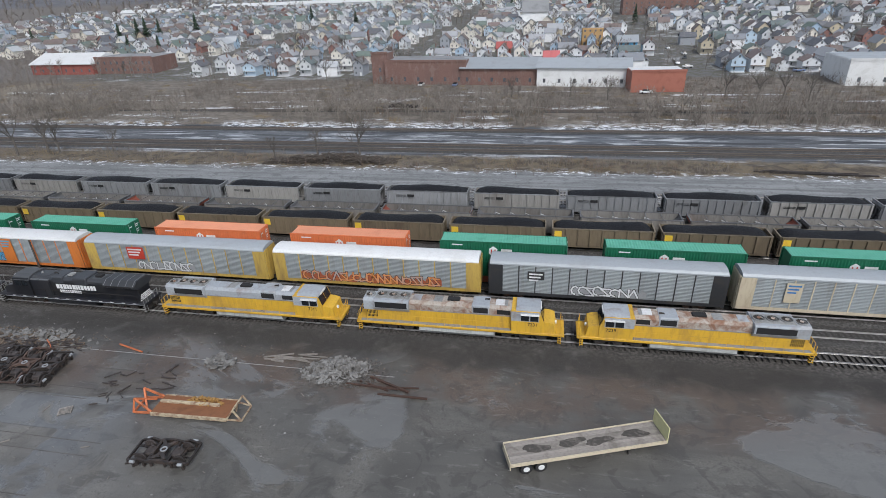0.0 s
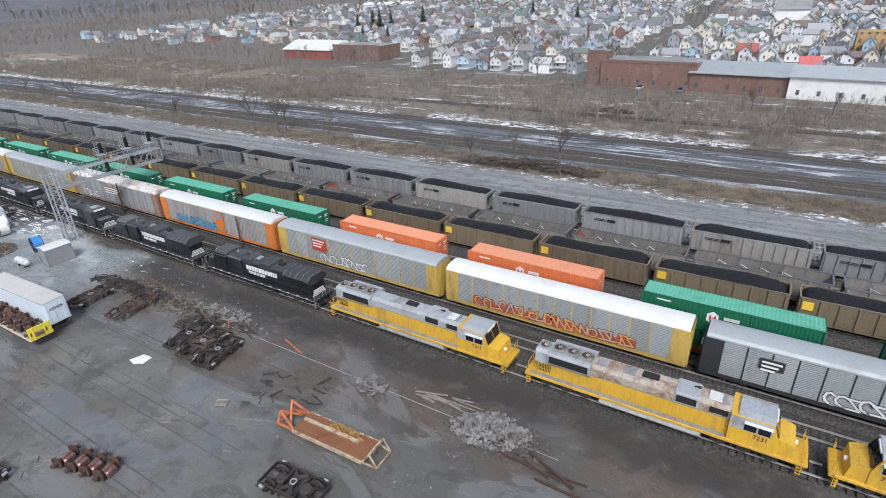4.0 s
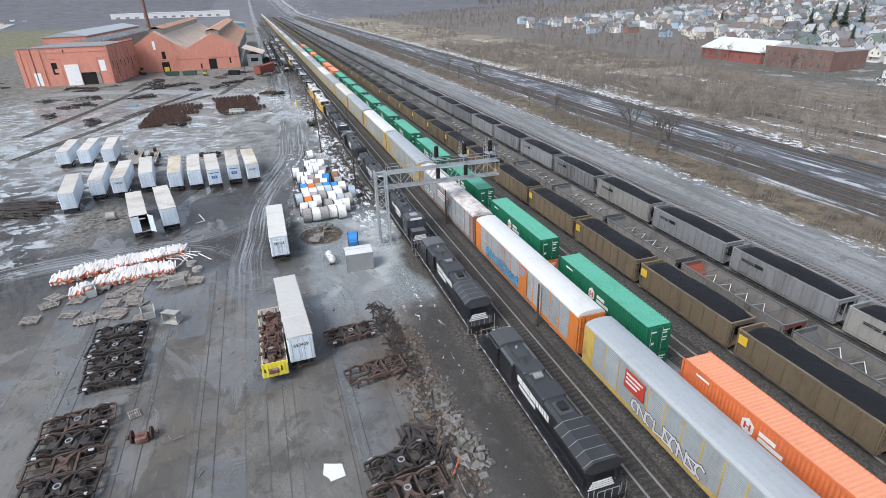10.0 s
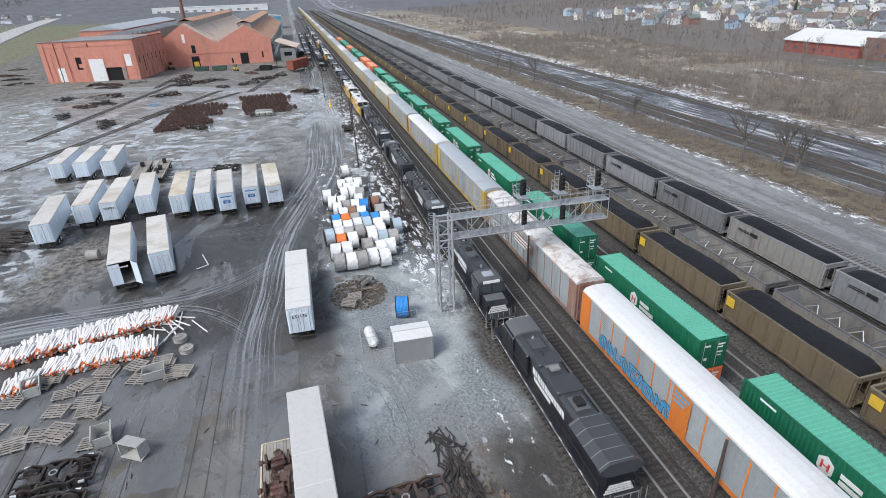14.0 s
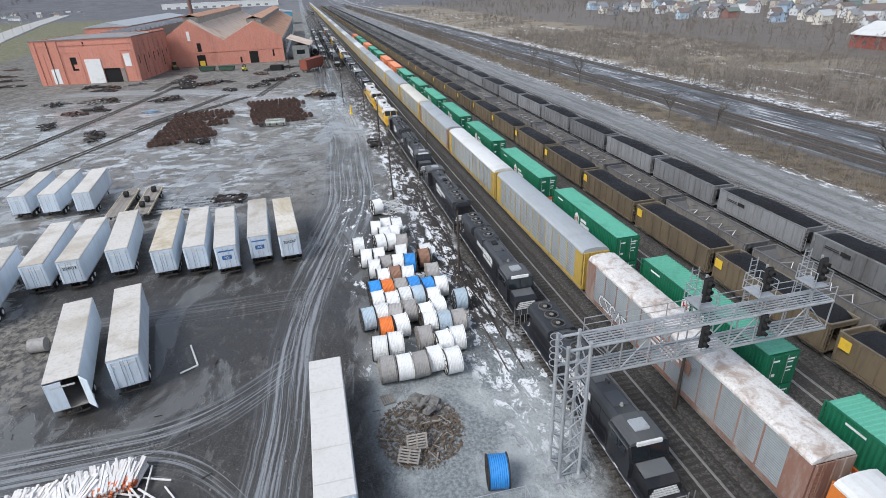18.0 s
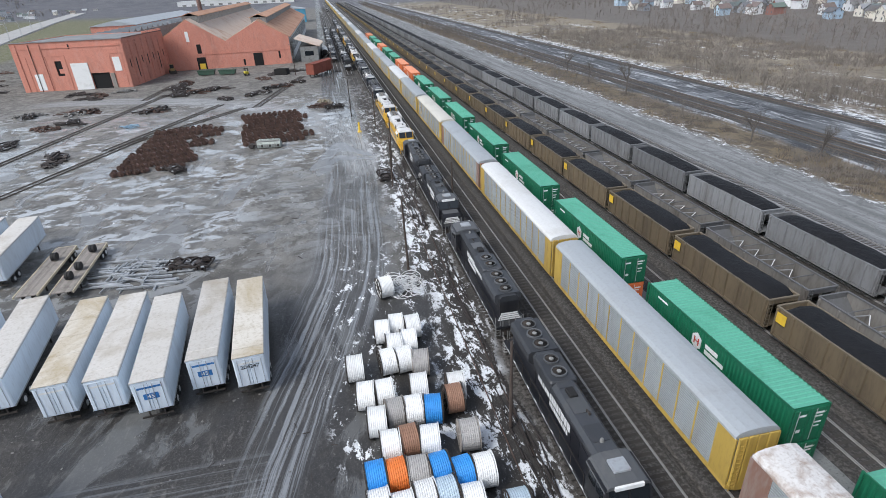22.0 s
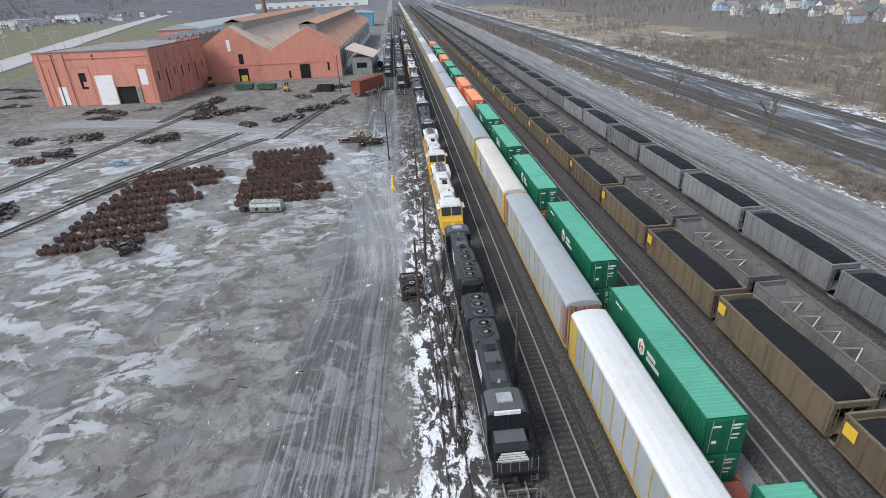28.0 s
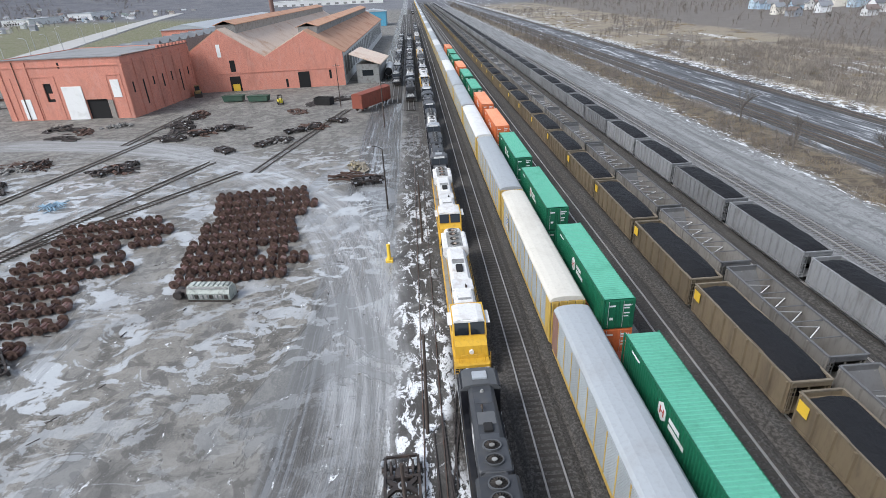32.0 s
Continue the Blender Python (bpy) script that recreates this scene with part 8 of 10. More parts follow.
# rails set in the yard's paving, and old concrete joints
joint = surf("paving_joint", (0.075, 0.07, 0.066), 0.8, 0, (0.13, 0.125, 0.12), 0.8, 0.3, grime=0.42)
for y, x0, x1 in ((16.4, -92, -44), (17.9, -92, -44), (22.5, -100, -40), (23.9, -100, -40), (28.3, -72, -38), (29.8, -72, -38), (34.9, -70, -44), (36.3, -70, -44), (9.4, -92, -60), (10.8, -92, -60), (42.4, -84, -14)):
    ob = part("buried_rail", Build().prism([(-0.035, 0.0), (-0.035, 0.03), (0.035, 0.03), (0.035, 0.0)], x0, x1), rail_mat if y > 40 else joint, None, "", (0, y, 0))
    tagged(ob, "old rail sunk in the paving", "rail", "rails sunk in the paving")
for xa, ya, xb, yb in ((-267.6, 11.6, -239.5, -7.4), (-239.0, -8.0, -186.0, -27.6), (-275.4, 4.4, -234.8, -11.4), (-300.0, -17.0, -215.6, -34.6), (-326.0, -19.0, -300.0, -21.0), (-322.0, 28.0, -272.0, 17.0)):
    L_ = math.hypot(xb - xa, yb - ya) / 2 + 3
    t_ = track(0, -L_, L_, -L_, "old yard track sunk in the dirt before the workshops", False, old_rail)
    t_.location, t_.rotation_euler = ((xa + xb) / 2, (ya + yb) / 2, -0.185), (0, 0, math.atan2(yb - ya, xb - xa))



# ---- the brick workshops ----
def brick_mat(name, base, dark, sx=1.0):
    n = Nodes(name)
    co = n.split()
    run = n.t.nodes.new("ShaderNodeCombineXYZ")
    n.put(run.inputs[0], n.math("ADD", co[0], co[1]))
    n.put(run.inputs[1], co[2])
    bt = n.t.nodes.new("ShaderNodeTexBrick")
    n.put(bt.inputs["Vector"], run.outputs[0])
    bt.inputs["Scale"].default_value = 1.6
    n.put(bt.inputs["Color1"], base)
    n.put(bt.inputs["Color2"], shade(base, 0.8))
    n.put(bt.inputs["Mortar"], shade(base, 1.15))
    stain = n.step(n.noise(0.16, 5.0, 0.6, n.scaled(1, 1, 0.35), 0.5), 0.45, 0.7)
    c = n.mix(n.math("MULTIPLY", stain, 0.6), bt.outputs["Color"], dark)
    worn = n.step(n.noise(0.5, 6.0, 0.7, n.scaled(1, 1, 0.5), 1.0), 0.52, 0.62)
    c = n.mix(n.math("MULTIPLY", worn, 0.35), c, tuple(min(1.0, 0.75 * v + 0.13) for v in base))
    c = n.mix(n.math("MULTIPLY", n.step(n.noise(1.2, 6.0, 0.75, n.scaled(1, 1, 0.15)), 0.56, 0.68), 0.4), c, shade(dark, 0.6))
    n.bump(bt.outputs["Fac"], -0.3, 0.02)
    return n.out(c, 0.85)


# brick base lightened in place of distance haze
brick = brick_mat("red_painted_brick", (0.60, 0.25, 0.185), (0.40, 0.18, 0.135))
brick2 = brick_mat("old_red_brick", (0.20, 0.118, 0.10), (0.14, 0.092, 0.08))
rust_roof = surf("rusted_sheet_roof", (0.50, 0.29, 0.19), 0.8, 0, (0.34, 0.14, 0.08), 0.9, 0.14, spread=0.08, streak=False)
rust_roof2 = surf("pale_rusted_roof", (0.62, 0.52, 0.44), 0.8, 0, (0.44, 0.27, 0.18), 0.8, 0.12)
tar_roof = surf("grey_tar_roof", (0.24, 0.245, 0.25), 0.8, 0, (0.12, 0.12, 0.125), 0.6, 0.12)
# near-black fill: the shade inside open doorways and windows, put into colour
n_ = Nodes("dark_interior")
dark_in = n_.out((0.008, 0.008, 0.009), 0.9)
wall_white = surf("white_wall_paint", (0.72, 0.73, 0.73), 0.7, 0, (0.5, 0.5, 0.48), 0.5, 0.3)

B1 = thing("workshop", "red painted brick workshop with flat grey roof and big white door", "building", "railway workshops", (-331.5, -33.6, 0), radians(-8))
H1, W1, D1 = 17.0, 39.5, 36.5


def wall_with(openings, y0, y1_, top, material, parent, name="wall"):
    """A front wall in the yz plane at x = 0, 0.5 m thick, built round its openings (y0, y1, z0, z1)."""
    edges = sorted({y0, y1_, *[o[0] for o in openings], *[o[1] for o in openings]})
    b = Build()
    for a_, c_ in zip(edges, edges[1:]):
        mid_ = (a_ + c_) / 2
        z = 0.0
        for o in sorted([o for o in openings if o[0] < mid_ < o[1]], key=lambda o: o[2]):
            if o[2] > z:
                b.box(-0.5, 0, a_, c_, z, o[2])
            z = o[3]
        b.box(-0.5, 0, a_, c_, z, top)
    seen = {}
    spot = [seen.setdefault(tuple(round(q, 4) for q in v), len(seen)) for v in b.v]
    b.v, b.f = list(seen), [tuple(spot[i] for i in f) for f in b.f]
    return part(name, b, material, parent)


wall_with([(-14.0, -7.4, 0, 5.6), (-25.8, -23.4, 5.2, 10.4)], -W1, 0, H1, brick, B1, "front_wall")
part("dark_bay", Build().box(-0.48, -0.4, -14.0, -7.4, 0, 5.6), dark_in, B1, "open dark doorway")
part("window", Build().box(-0.35, -0.3, -25.8, -23.4, 5.2, 10.4), dark_in, B1, "broken dark window")
part("window_hatch", Build().box(-0.28, -0.2, -25.0, -23.4, 6.0, 7.6), brick, B1)
part("white_door", Build().soft(0.02, 0.2, -20.4, -14.2, 0.0, 9.4, 0.05), wall_white, B1, "tall white sliding door")
part("leaning_panel", Build().soft(0.05, 0.3, -7.2, -5.6, 0, 5.4, 0.05), wood_m, B1, "pale plank panel leaning by the doorway")
part("white_panel", Build().soft(0.02, 0.12, -5.0, -2.4, 6.0, 10.9, 0.04), wall_white, B1)
part("white_panel", Build().soft(0.02, 0.12, -34.2, -31.2, 0.4, 6.2, 0.04), wall_white, B1)
part("wall_slot", Build().box(0.005, 0.03, -19.4, -18.8, 14.4, 16.0), dark_in, B1, "narrow dark slot under the roof")
for y0, y1_ in ((-35.6, -30.2), (-28.8, -21.6), (-6.0, -1.4)):
    part("blind_arch", Build().box(0.0, 0.12, y0, y0 + 0.3, 0.0, 12.4).box(0.0, 0.12, y1_ - 0.3, y1_, 0.0, 12.4).box(0.0, 0.12, y0 + 0.3, y1_ - 0.3, 12.1, 12.4), brick, B1, "raised brick round a blind arch")
for y in (-38.0, -29.6, -0.6):
    part("pilaster", Build().box(0.0, 0.25, y - 0.5, y + 0.5, 0, H1 - 0.6), brick, B1)
part("drainpipe", Build().cyl((0.2, -33.0, 0), (0.2, -33.0, H1 - 0.5), 0.12, 8), rust_m, B1)
for k in range(7):
    part("pilaster", Build().box(-5.6 - 5.2 * k, -4.9 - 5.2 * k, 0.0, 0.3, 0, H1 - 1.0), brick, B1)
    xm = -2.6 - 5.2 * k
    arch_ = [(xm - 1.3, 2.6), (xm + 1.3, 2.6), (xm + 1.3, 10.4)] + [(xm + 1.3 * math.cos(q * math.pi / 8), 10.4 + 1.0 * math.sin(q * math.pi / 8)) for q in range(1, 8)] + [(xm - 1.3, 10.4)]
    part("arched_window", Build().prism(arch_, 0.02, 0.08, "y"), brick, B1, "tall arched window, bricked up")
    part("window_slit", Build().box(xm - 0.35, xm + 0.35, 0.085, 0.1, (6.8, 2.6, 7.4, 6.0, 7.0, 3.0, 7.2)[k], 9.8), dark_in, B1, "dark gap in a bricked-up window")
part("side_wall", Build().box(-D1, -0.5, -0.5, 0.0, 0, H1), brick, B1)
part("back_wall", Build().box(-D1 - 0.5, -D1, -W1, 0.0, 0, H1), brick, B1)
part("left_wall", Build().box(-D1, -0.5, -W1, -W1 + 0.5, 0, H1), brick, B1)
part("roof", Build().box(-D1, -0.5, -W1 + 0.5, -0.5, H1 - 0.5, H1 - 0.2), tar_roof, B1)
part("coping", Build().box(-0.6, 0.3, -W1 - 0.2, 0.2, H1, H1 + 0.3), tar_roof, B1, "dark metal coping along the front")
part("coping", Build().box(-D1 - 0.5, -0.6, -0.6, 0.2, H1, H1 + 0.3), brick2, B1)
for k in range(9):
    part("parapet_block", Build().box(-37.0 + 2.1 * k, -36.0 + 2.1 * k, -0.55, 0.1, H1 + 0.3, H1 + 1.0), brick, B1)
part("string_course", Build().box(0.0, 0.18, -W1, 0.0, H1 - 2.2, H1 - 1.9), brick, B1)
part("cornice", Build().box(-D1, 0.2, 0.0, 0.22, H1 - 2.2, H1 - 1.8), brick, B1)

B2 = thing("workshop", "twin-gabled red brick workshop with rusted roofs and lanterns", "building", "railway workshops", (-369.6, 23.4, 0), radians(-1))
D2 = 210.0
outline = [(0, 0), (0, 11.4), (-12.6, 18.6), (-27.2, 11.0), (-41.6, 20.4), (-57.0, 11.0), (-57.0, 0)]
part("gable_wall", Build().prism(outline, -0.6, 0.0), brick, B2)
part("side_wall", Build().box(-D2, -0.6, -0.6, 0.0, 0, 11.6), wall_white, B2, "glazed and whitewashed side wall")
part("left_wall", Build().box(-D2, -0.6, -57, -56.4, 0, 11.0), brick, B2)
part("back_wall", Build().prism(outline, -D2 - 0.6, -D2), brick, B2)
for (ya, za), (yb, zb), m in (((0.8, 11.0), (-12.6, 18.65), rust_roof), ((-12.6, 18.65), (-27.2, 11.05), rust_roof2), ((-27.2, 11.05), (-41.6, 20.45), rust_roof2), ((-41.6, 20.45), (-57.4, 10.9), rust_roof)):
    part("roof_slope", Build().prism([(ya, za), (yb, zb), (yb, zb + 0.3), (ya, za + 0.3)], -D2, -0.3), m, B2)
for yc, zc in ((-12.6, 18.0), (-41.6, 20.0)):
    part("lantern_wall", Build().box(-D2 + 6, -9.0, yc - 3.4, yc + 3.4, zc - 1.5, zc + 1.6), tank_grey, B2, "dark glazed lantern")
    part("lantern_roof", Build().prism([(yc - 4.0, zc + 1.6), (yc, zc + 2.9), (yc + 4.0, zc + 1.6), (yc + 4.0, zc + 1.4), (yc, zc + 2.7), (yc - 4.0, zc + 1.4)], -D2 + 5, -8.4), rust_roof, B2)
for y0, y1_, z0, z1, m, nm in ((-40.6, -36.8, 0, 5.0, dark_in, "doorway"), (-39.8, -37.4, 0.1, 2.4, placard, "door_barrier"), (-39.6, -37.8, 6.6, 10.4, dark_in, "window"), (-43.2, -41.9, 11.6, 15.8, wall_white, "white_panel"), (-16.4, -12.4, 0, 5.4, dark_in, "doorway"), (-21.0, -20.2, 0.5, 3.2, dark_in, "window"), (-5.4, -4.6, 2.6, 5.6, dark_in, "window")):
    part(nm, Build().box(0.01, 0.06 if nm != "door_barrier" else 0.3, y0, y1_, z0, z1), m, B2)
for k in range(24):
    part("side_window", Build().box(-3.0 - 8.4 * k - 5.5, -3.0 - 8.4 * k, 0.01, 0.08, 3.0, 9.5), tank_grey, B2)
part("string_course", Build().box(0.0, 0.15, -56.8, 0.0, 6.0, 6.3), brick, B2)
house_dim = surf("dim_skylight_glass", (0.13, 0.145, 0.16), 0.3, 0, (0.24, 0.25, 0.26), 0.7, 0.3)
B3 = thing("workshop", "long low workshop roof with rows of skylights", "building", "railway workshops", (-371, -37, 0), radians(-3))
part("wall", Build().box(-220, 0, -38, -24, 0, 13.0), tank_grey, B3)
part("roof", Build().box(-220.3, 0.3, -38.3, -23.7, 13.0, 13.4), tar_roof, B3)
for k in range(22):
    part("skylight", Build().prism([(-8 - 9.6 * k, 13.4), (-10.2 - 9.6 * k, 15.2), (-12.4 - 9.6 * k, 13.4)], -37, -25, "y"), house_dim, B3)
part("parapet", Build().box(-220, 0, -24.3, -23.7, 13.4, 13.9), tank_grey, B3)
S4 = thing("lean_to_shed", "brown-roofed shed beside the workshop", "building", "", (-372, 27.5, 0), radians(-5))
part("wall", Build().box(-22, 0, 0, 8, 0, 6.5), tank_grey, S4)
part("roof", Build().prism([(-2.0, 10.0), (9.0, 6.2), (9.0, 6.6), (-2.0, 10.4)], -23, 0.8), rust_roof2, S4)
part("window", Build().box(0.01, 0.06, 2, 6, 2.5, 4.5), glass, S4)
ch = thing("chimney", "tall slim brick chimney", "chimney", "", (-640, -60, 0))
part("shaft", Build().cyl((0, 0, 0), (0, 0, 42), 2.2, 14, 1.4), brick2, ch)
lb = thing("brick_shed", "long brick shed with grey roof beyond the workshops", "building", "", (-640, -128, 0), radians(-2))
part("wall", Build().box(-230, 0, -22, 14, 0, 9), brick, lb)
part("roof", Build().prism([(-22.8, 9), (-4, 12.6), (14.8, 9), (14.8, 8.7), (-22.8, 8.7)], -230.5, 0.6), roof_grey, lb)
part("gable", Build().prism([(-22, 8.8), (-4, 12.3), (14, 8.8)], -0.3, 0.02), brick, lb)
we = thing("white_plant", "long low white plant closing the end of the yard", "building", "", (-1500, -150, 0), radians(2))
part("wall", Build().box(-60, 0, -110, 140, 0, 14), wall_white, we)
part("roof", Build().box(-60.5, 0.5, -110.5, 140.5, 14, 14.8), roof_white, we)
for k in range(12):
    part("window", Build().box(0.02, 0.12, -100 + 19 * k, -92 + 19 * k, 4, 8), tank_grey, we)
bb = thing("blue_building", "blue metal-clad building beyond the yard", "building", "", (-700, 14, 0))
part("wall", Build().box(-30, 0, -12, 12, 0, 12), surf("blue_cladding", (0.09, 0.33, 0.48), 0.6), bb)
part("roof", Build().prism([(-12.5, 12), (0, 14), (12.5, 12)], -30.5, 0.5), roof_grey, bb)
bx = thing("boxcar", "old red boxcar standing by the workshops", "railcar", "", (-325.4, 35.6, 0), radians(-28))
part("body", Build().soft(-6.5, 6.5, -1.5, 1.5, 1.1, 4.4, 0.06), red_ox, bx)
part("roof", Build().prism([(-1.6, 4.38), (0, 4.7), (1.6, 4.38)], -6.6, 6.6), red_ox, bx)
part("door", Build().soft(-1.3, 1.3, -1.56, -1.5, 1.2, 4.2, 0.02), red_ox, bx)
for s in (-1, 1):
    bogie2(bx, s * 4.6)
bx.scale = (1.2, 1.1, 1.14)
for k in range(11):
    for s in (-1, 1):
        part("rib", Build().box(-6.2 + 1.24 * k - 0.04, -6.2 + 1.24 * k + 0.04, s * 1.52 - 0.03, s * 1.52 + 0.03, 1.15, 4.35), red_ox, bx)
tc = thing("tank_car", "long white and black tank car by the workshops", "railcar", "", (-388, 38.6, 0))
part("tank", Build().cyl((-9, 0, 2.6), (9, 0, 2.6), 1.5, 22), roof_white, tc)
part("lower_tank", Build().cyl((8.9, 0, 2.6), (9.5, 0, 2.6), 1.5, 22, 0.9), SOOTM, tc)
part("underframe", Build().box(-9.4, 9.4, -1.2, 1.2, 0.9, 1.2), under, tc)
for s in (-1, 1):
    bogie2(tc, s * 7)
bin_green = surf("dark_green_steel", (0.028, 0.075, 0.05), 0.6, 0, (0.06, 0.06, 0.05), 0.6, 0.6)
gd = thing("dumpster", "dark green steel dumpster", "dumpster", "", (-346.0, -1.6, 0), radians(80))
part("body", Build().prism([(-3, 0.3), (-3.4, 2.0), (3.4, 2.0), (3, 0.3)], -1.2, 1.2, "y"), bin_green, gd)
part("rim", Build().box(-3.5, 3.5, -1.3, -1.2, 1.9, 2.05).box(-3.5, 3.5, 1.2, 1.3, 1.9, 2.05), bin_green, gd)
copy_thing(gd, pose(-348.6, -10.2, 0, 0, 0, 84))
skip = thing("scrap_skip", "black open steel skip among the scrap", "skip", "", (-334.4, 20.6, 0), radians(70))
for s in (-1, 1):
    part("long_wall", Build().prism([(s * 1.2, 0.1), (s * 1.3, 0.1), (s * 1.5, 2.2), (s * 1.4, 2.2)], -2.6, 2.6), SOOTM, skip)
    part("end_wall", Build().box(s * 2.55 - 0.05, s * 2.55 + 0.05, -1.2, 1.2, 0.1, 2.2), SOOTM, skip)
part("skip_floor", Build().box(-2.5, 2.5, -1.2, 1.2, 0.0, 0.14), SOOTM, skip)
ld = thing("wheel_loader", "mud-brown wheel loader parked at the workshop corner", "loader", "", (-362.6, -26.4, 0), radians(20))
loader_m = surf("muddy_ochre_paint", (0.30, 0.20, 0.07), 0.6, 0, (0.12, 0.09, 0.06), 0.7, 0.8)
part("body", Build().soft(-2.6, 0.6, -1.0, 1.0, 0.9, 2.2, 0.15), loader_m, ld)
part("cab", Build().soft(-1.0, 0.5, -0.75, 0.75, 2.2, 3.6, 0.12), glass, ld)
part("cab_roof", Build().soft(-1.15, 0.65, -0.85, 0.85, 3.6, 3.75, 0.05), loader_m, ld)
part("bucket", Build().prism([(3.0, 0.1), (2.3, 0.3), (2.2, 1.3), (2.4, 1.2), (2.5, 0.45), (3.0, 0.22)], -1.3, 1.3, "y"), under, ld)
for s in (-1, 1):
    part("lift_arm", Build().bar((0.3, s * 0.5, 1.8), (2.3, s * 0.5, 0.8), 0.2), loader_m, ld)
    for x in (-1.8, 0.6):
        part("wheel", TYRE, tyre, ld, "", (x, s * 1.05, 0.72)).scale = (1.4, 1.4, 1.4)
yl = thing("forklift", "yellow forklift truck parked before the workshop", "forklift", "", (-339.2, 6.5, 0), radians(20))
part("body", Build().soft(-1.3, 0.9, -0.75, 0.75, 0.5, 1.6, 0.12), bright_board, yl)
part("canopy", Build().box(-0.7, 0.7, -0.7, 0.7, 2.7, 2.8).bar((-0.6, -0.6, 1.6), (-0.6, -0.6, 2.7), 0.09).bar((-0.6, 0.6, 1.6), (-0.6, 0.6, 2.7), 0.09).bar((0.6, -0.6, 1.6), (0.6, -0.6, 2.7), 0.09).bar((0.6, 0.6, 1.6), (0.6, 0.6, 2.7), 0.09), SOOTM, yl)
part("mast", Build().bar((1.1, -0.4, 0.2), (1.1, -0.4, 3.2), 0.14).bar((1.1, 0.4, 0.2), (1.1, 0.4, 3.2), 0.14), under, yl)
for x in (-0.9, 0.7):
    for s in (-1, 1):
        part("wheel", TYRE, tyre, yl, "", (x, s * 0.75, 0.5))

# ---- highway beyond the workshops ----
hw_m = surf("pale_highway_concrete", (0.46, 0.455, 0.445), 0.8, 0, (0.34, 0.34, 0.335), 0.5, 0.05)
hw = Build()
hx = [(-1500, -452), (-1000, -330), (-700, -248), (-560, -205), (-430, -168), (-200, -120), (200, -80)]
for (xa, ya), (xb, yb) in zip(hx, hx[1:]):
    za, zb = rise(xa, ya) + 0.8, rise(xb, yb) + 0.8
    hw.add([(xa, ya - 13, za), (xb, yb - 13, zb), (xb, yb + 13, zb), (xa, ya + 13, za), (xa, ya - 15, za - 3), (xb, yb - 15, zb - 3), (xb, yb + 15, zb - 3), (xa, ya + 15, za - 3)], [(0, 1, 2, 3), (4, 5, 1, 0), (3, 2, 6, 7)])
tagged(part("road", hw, hw_m), "pale concrete highway past the workshops", "road", "", "structure")
lp = thing("street_lamp", "tall grey street lamp with curved arm", "street lamp", "highway lamps", (-560, -190, 0.8))
part("shaft", Build().cyl((0, 0, 0), (0, 0, 12), 0.2, 8, 0.13), galv, lp)
part("arm", Build().tube([(0, 0, 11.9), (0.2, -1.0, 13.0), (0.3, -2.6, 13.4), (0.3, -4.0, 13.2)], 0.12), galv, lp)
for k in range(14):
    x = -420 - 34 * k
    copy_thing(lp, pose(x, np.interp(x, [p[0] for p in hx], [p[1] for p in hx]) + (15 if k % 2 else -15), 0.8, 0, 0, 0 if k % 2 else 180))
for k, (x, y, L, W, h_) in enumerate(((-1120, -540, 90, 40, 9), (-1010, -580, 60, 30, 8), (-900, -520, 50, 30, 7), (-1250, -520, 70, 40, 12))):
    o = thing("store_building", "flat white commercial building on the far slope", "building", "far commercial buildings", (x, y, rise(x, y) - 1))
    part("wall", Build().box(-L / 2, L / 2, -W / 2, W / 2, 0, h_), wall_white, o)
    part("roof", Build().box(-L / 2 - 0.5, L / 2 + 0.5, -W / 2 - 0.5, W / 2 + 0.5, h_, h_ + 0.6), roof_grey, o)
    for q in range(6):
        part("window", Build().box(L / 2 + 0.02, L / 2 + 0.1, -W / 2 + 3 + q * 4, -W / 2 + 5.5 + q * 4, 2, 4.5), glass, o)


# ---- town on the slope ----
def pick_mat(name, colours, source, rough=0.75):
    """Paint that differs from house to house."""
    n = Nodes(name)
    info = n.t.nodes.new("ShaderNodeObjectInfo" if source == "object" else "ShaderNodeNewGeometry")
    ramp = n.t.nodes.new("ShaderNodeValToRGB")
    ramp.color_ramp.interpolation = "CONSTANT"
    n.put(ramp.inputs[0], info.outputs["Random" if source == "object" else "Random Per Island"])
    els = ramp.color_ramp.elements
    while len(els) < len(colours):
        els.new(0.5)
    for i, cc in enumerate(colours):
        els[i].position = i / len(colours)
        els[i].color = (*cc, 1)
    g = n.noise(0.8, 4.0, 0.6)
    c_ = n.mix(n.math("MULTIPLY", n.step(g, 0.45, 0.75), 0.25), ramp.outputs[0], (0.3, 0.29, 0.28))
    return n.out(c_, rough)


# house walls and roofs greyed bluish, with some distance haze in the colour
WALLS = [(0.64, 0.66, 0.68), (0.62, 0.63, 0.64), (0.44, 0.56, 0.66), (0.56, 0.58, 0.59), (0.62, 0.64, 0.66), (0.72, 0.74, 0.76), (0.76, 0.75, 0.72), (0.78, 0.79, 0.80), (0.48, 0.42, 0.31), (0.70, 0.72, 0.74), (0.30, 0.32, 0.35), (0.62, 0.58, 0.50), (0.76, 0.77, 0.78), (0.36, 0.48, 0.60), (0.26, 0.13, 0.11), (0.68, 0.70, 0.72), (0.72, 0.68, 0.60), (0.74, 0.75, 0.76), (0.70, 0.67, 0.60), (0.60, 0.56, 0.50), (0.70, 0.71, 0.73)]
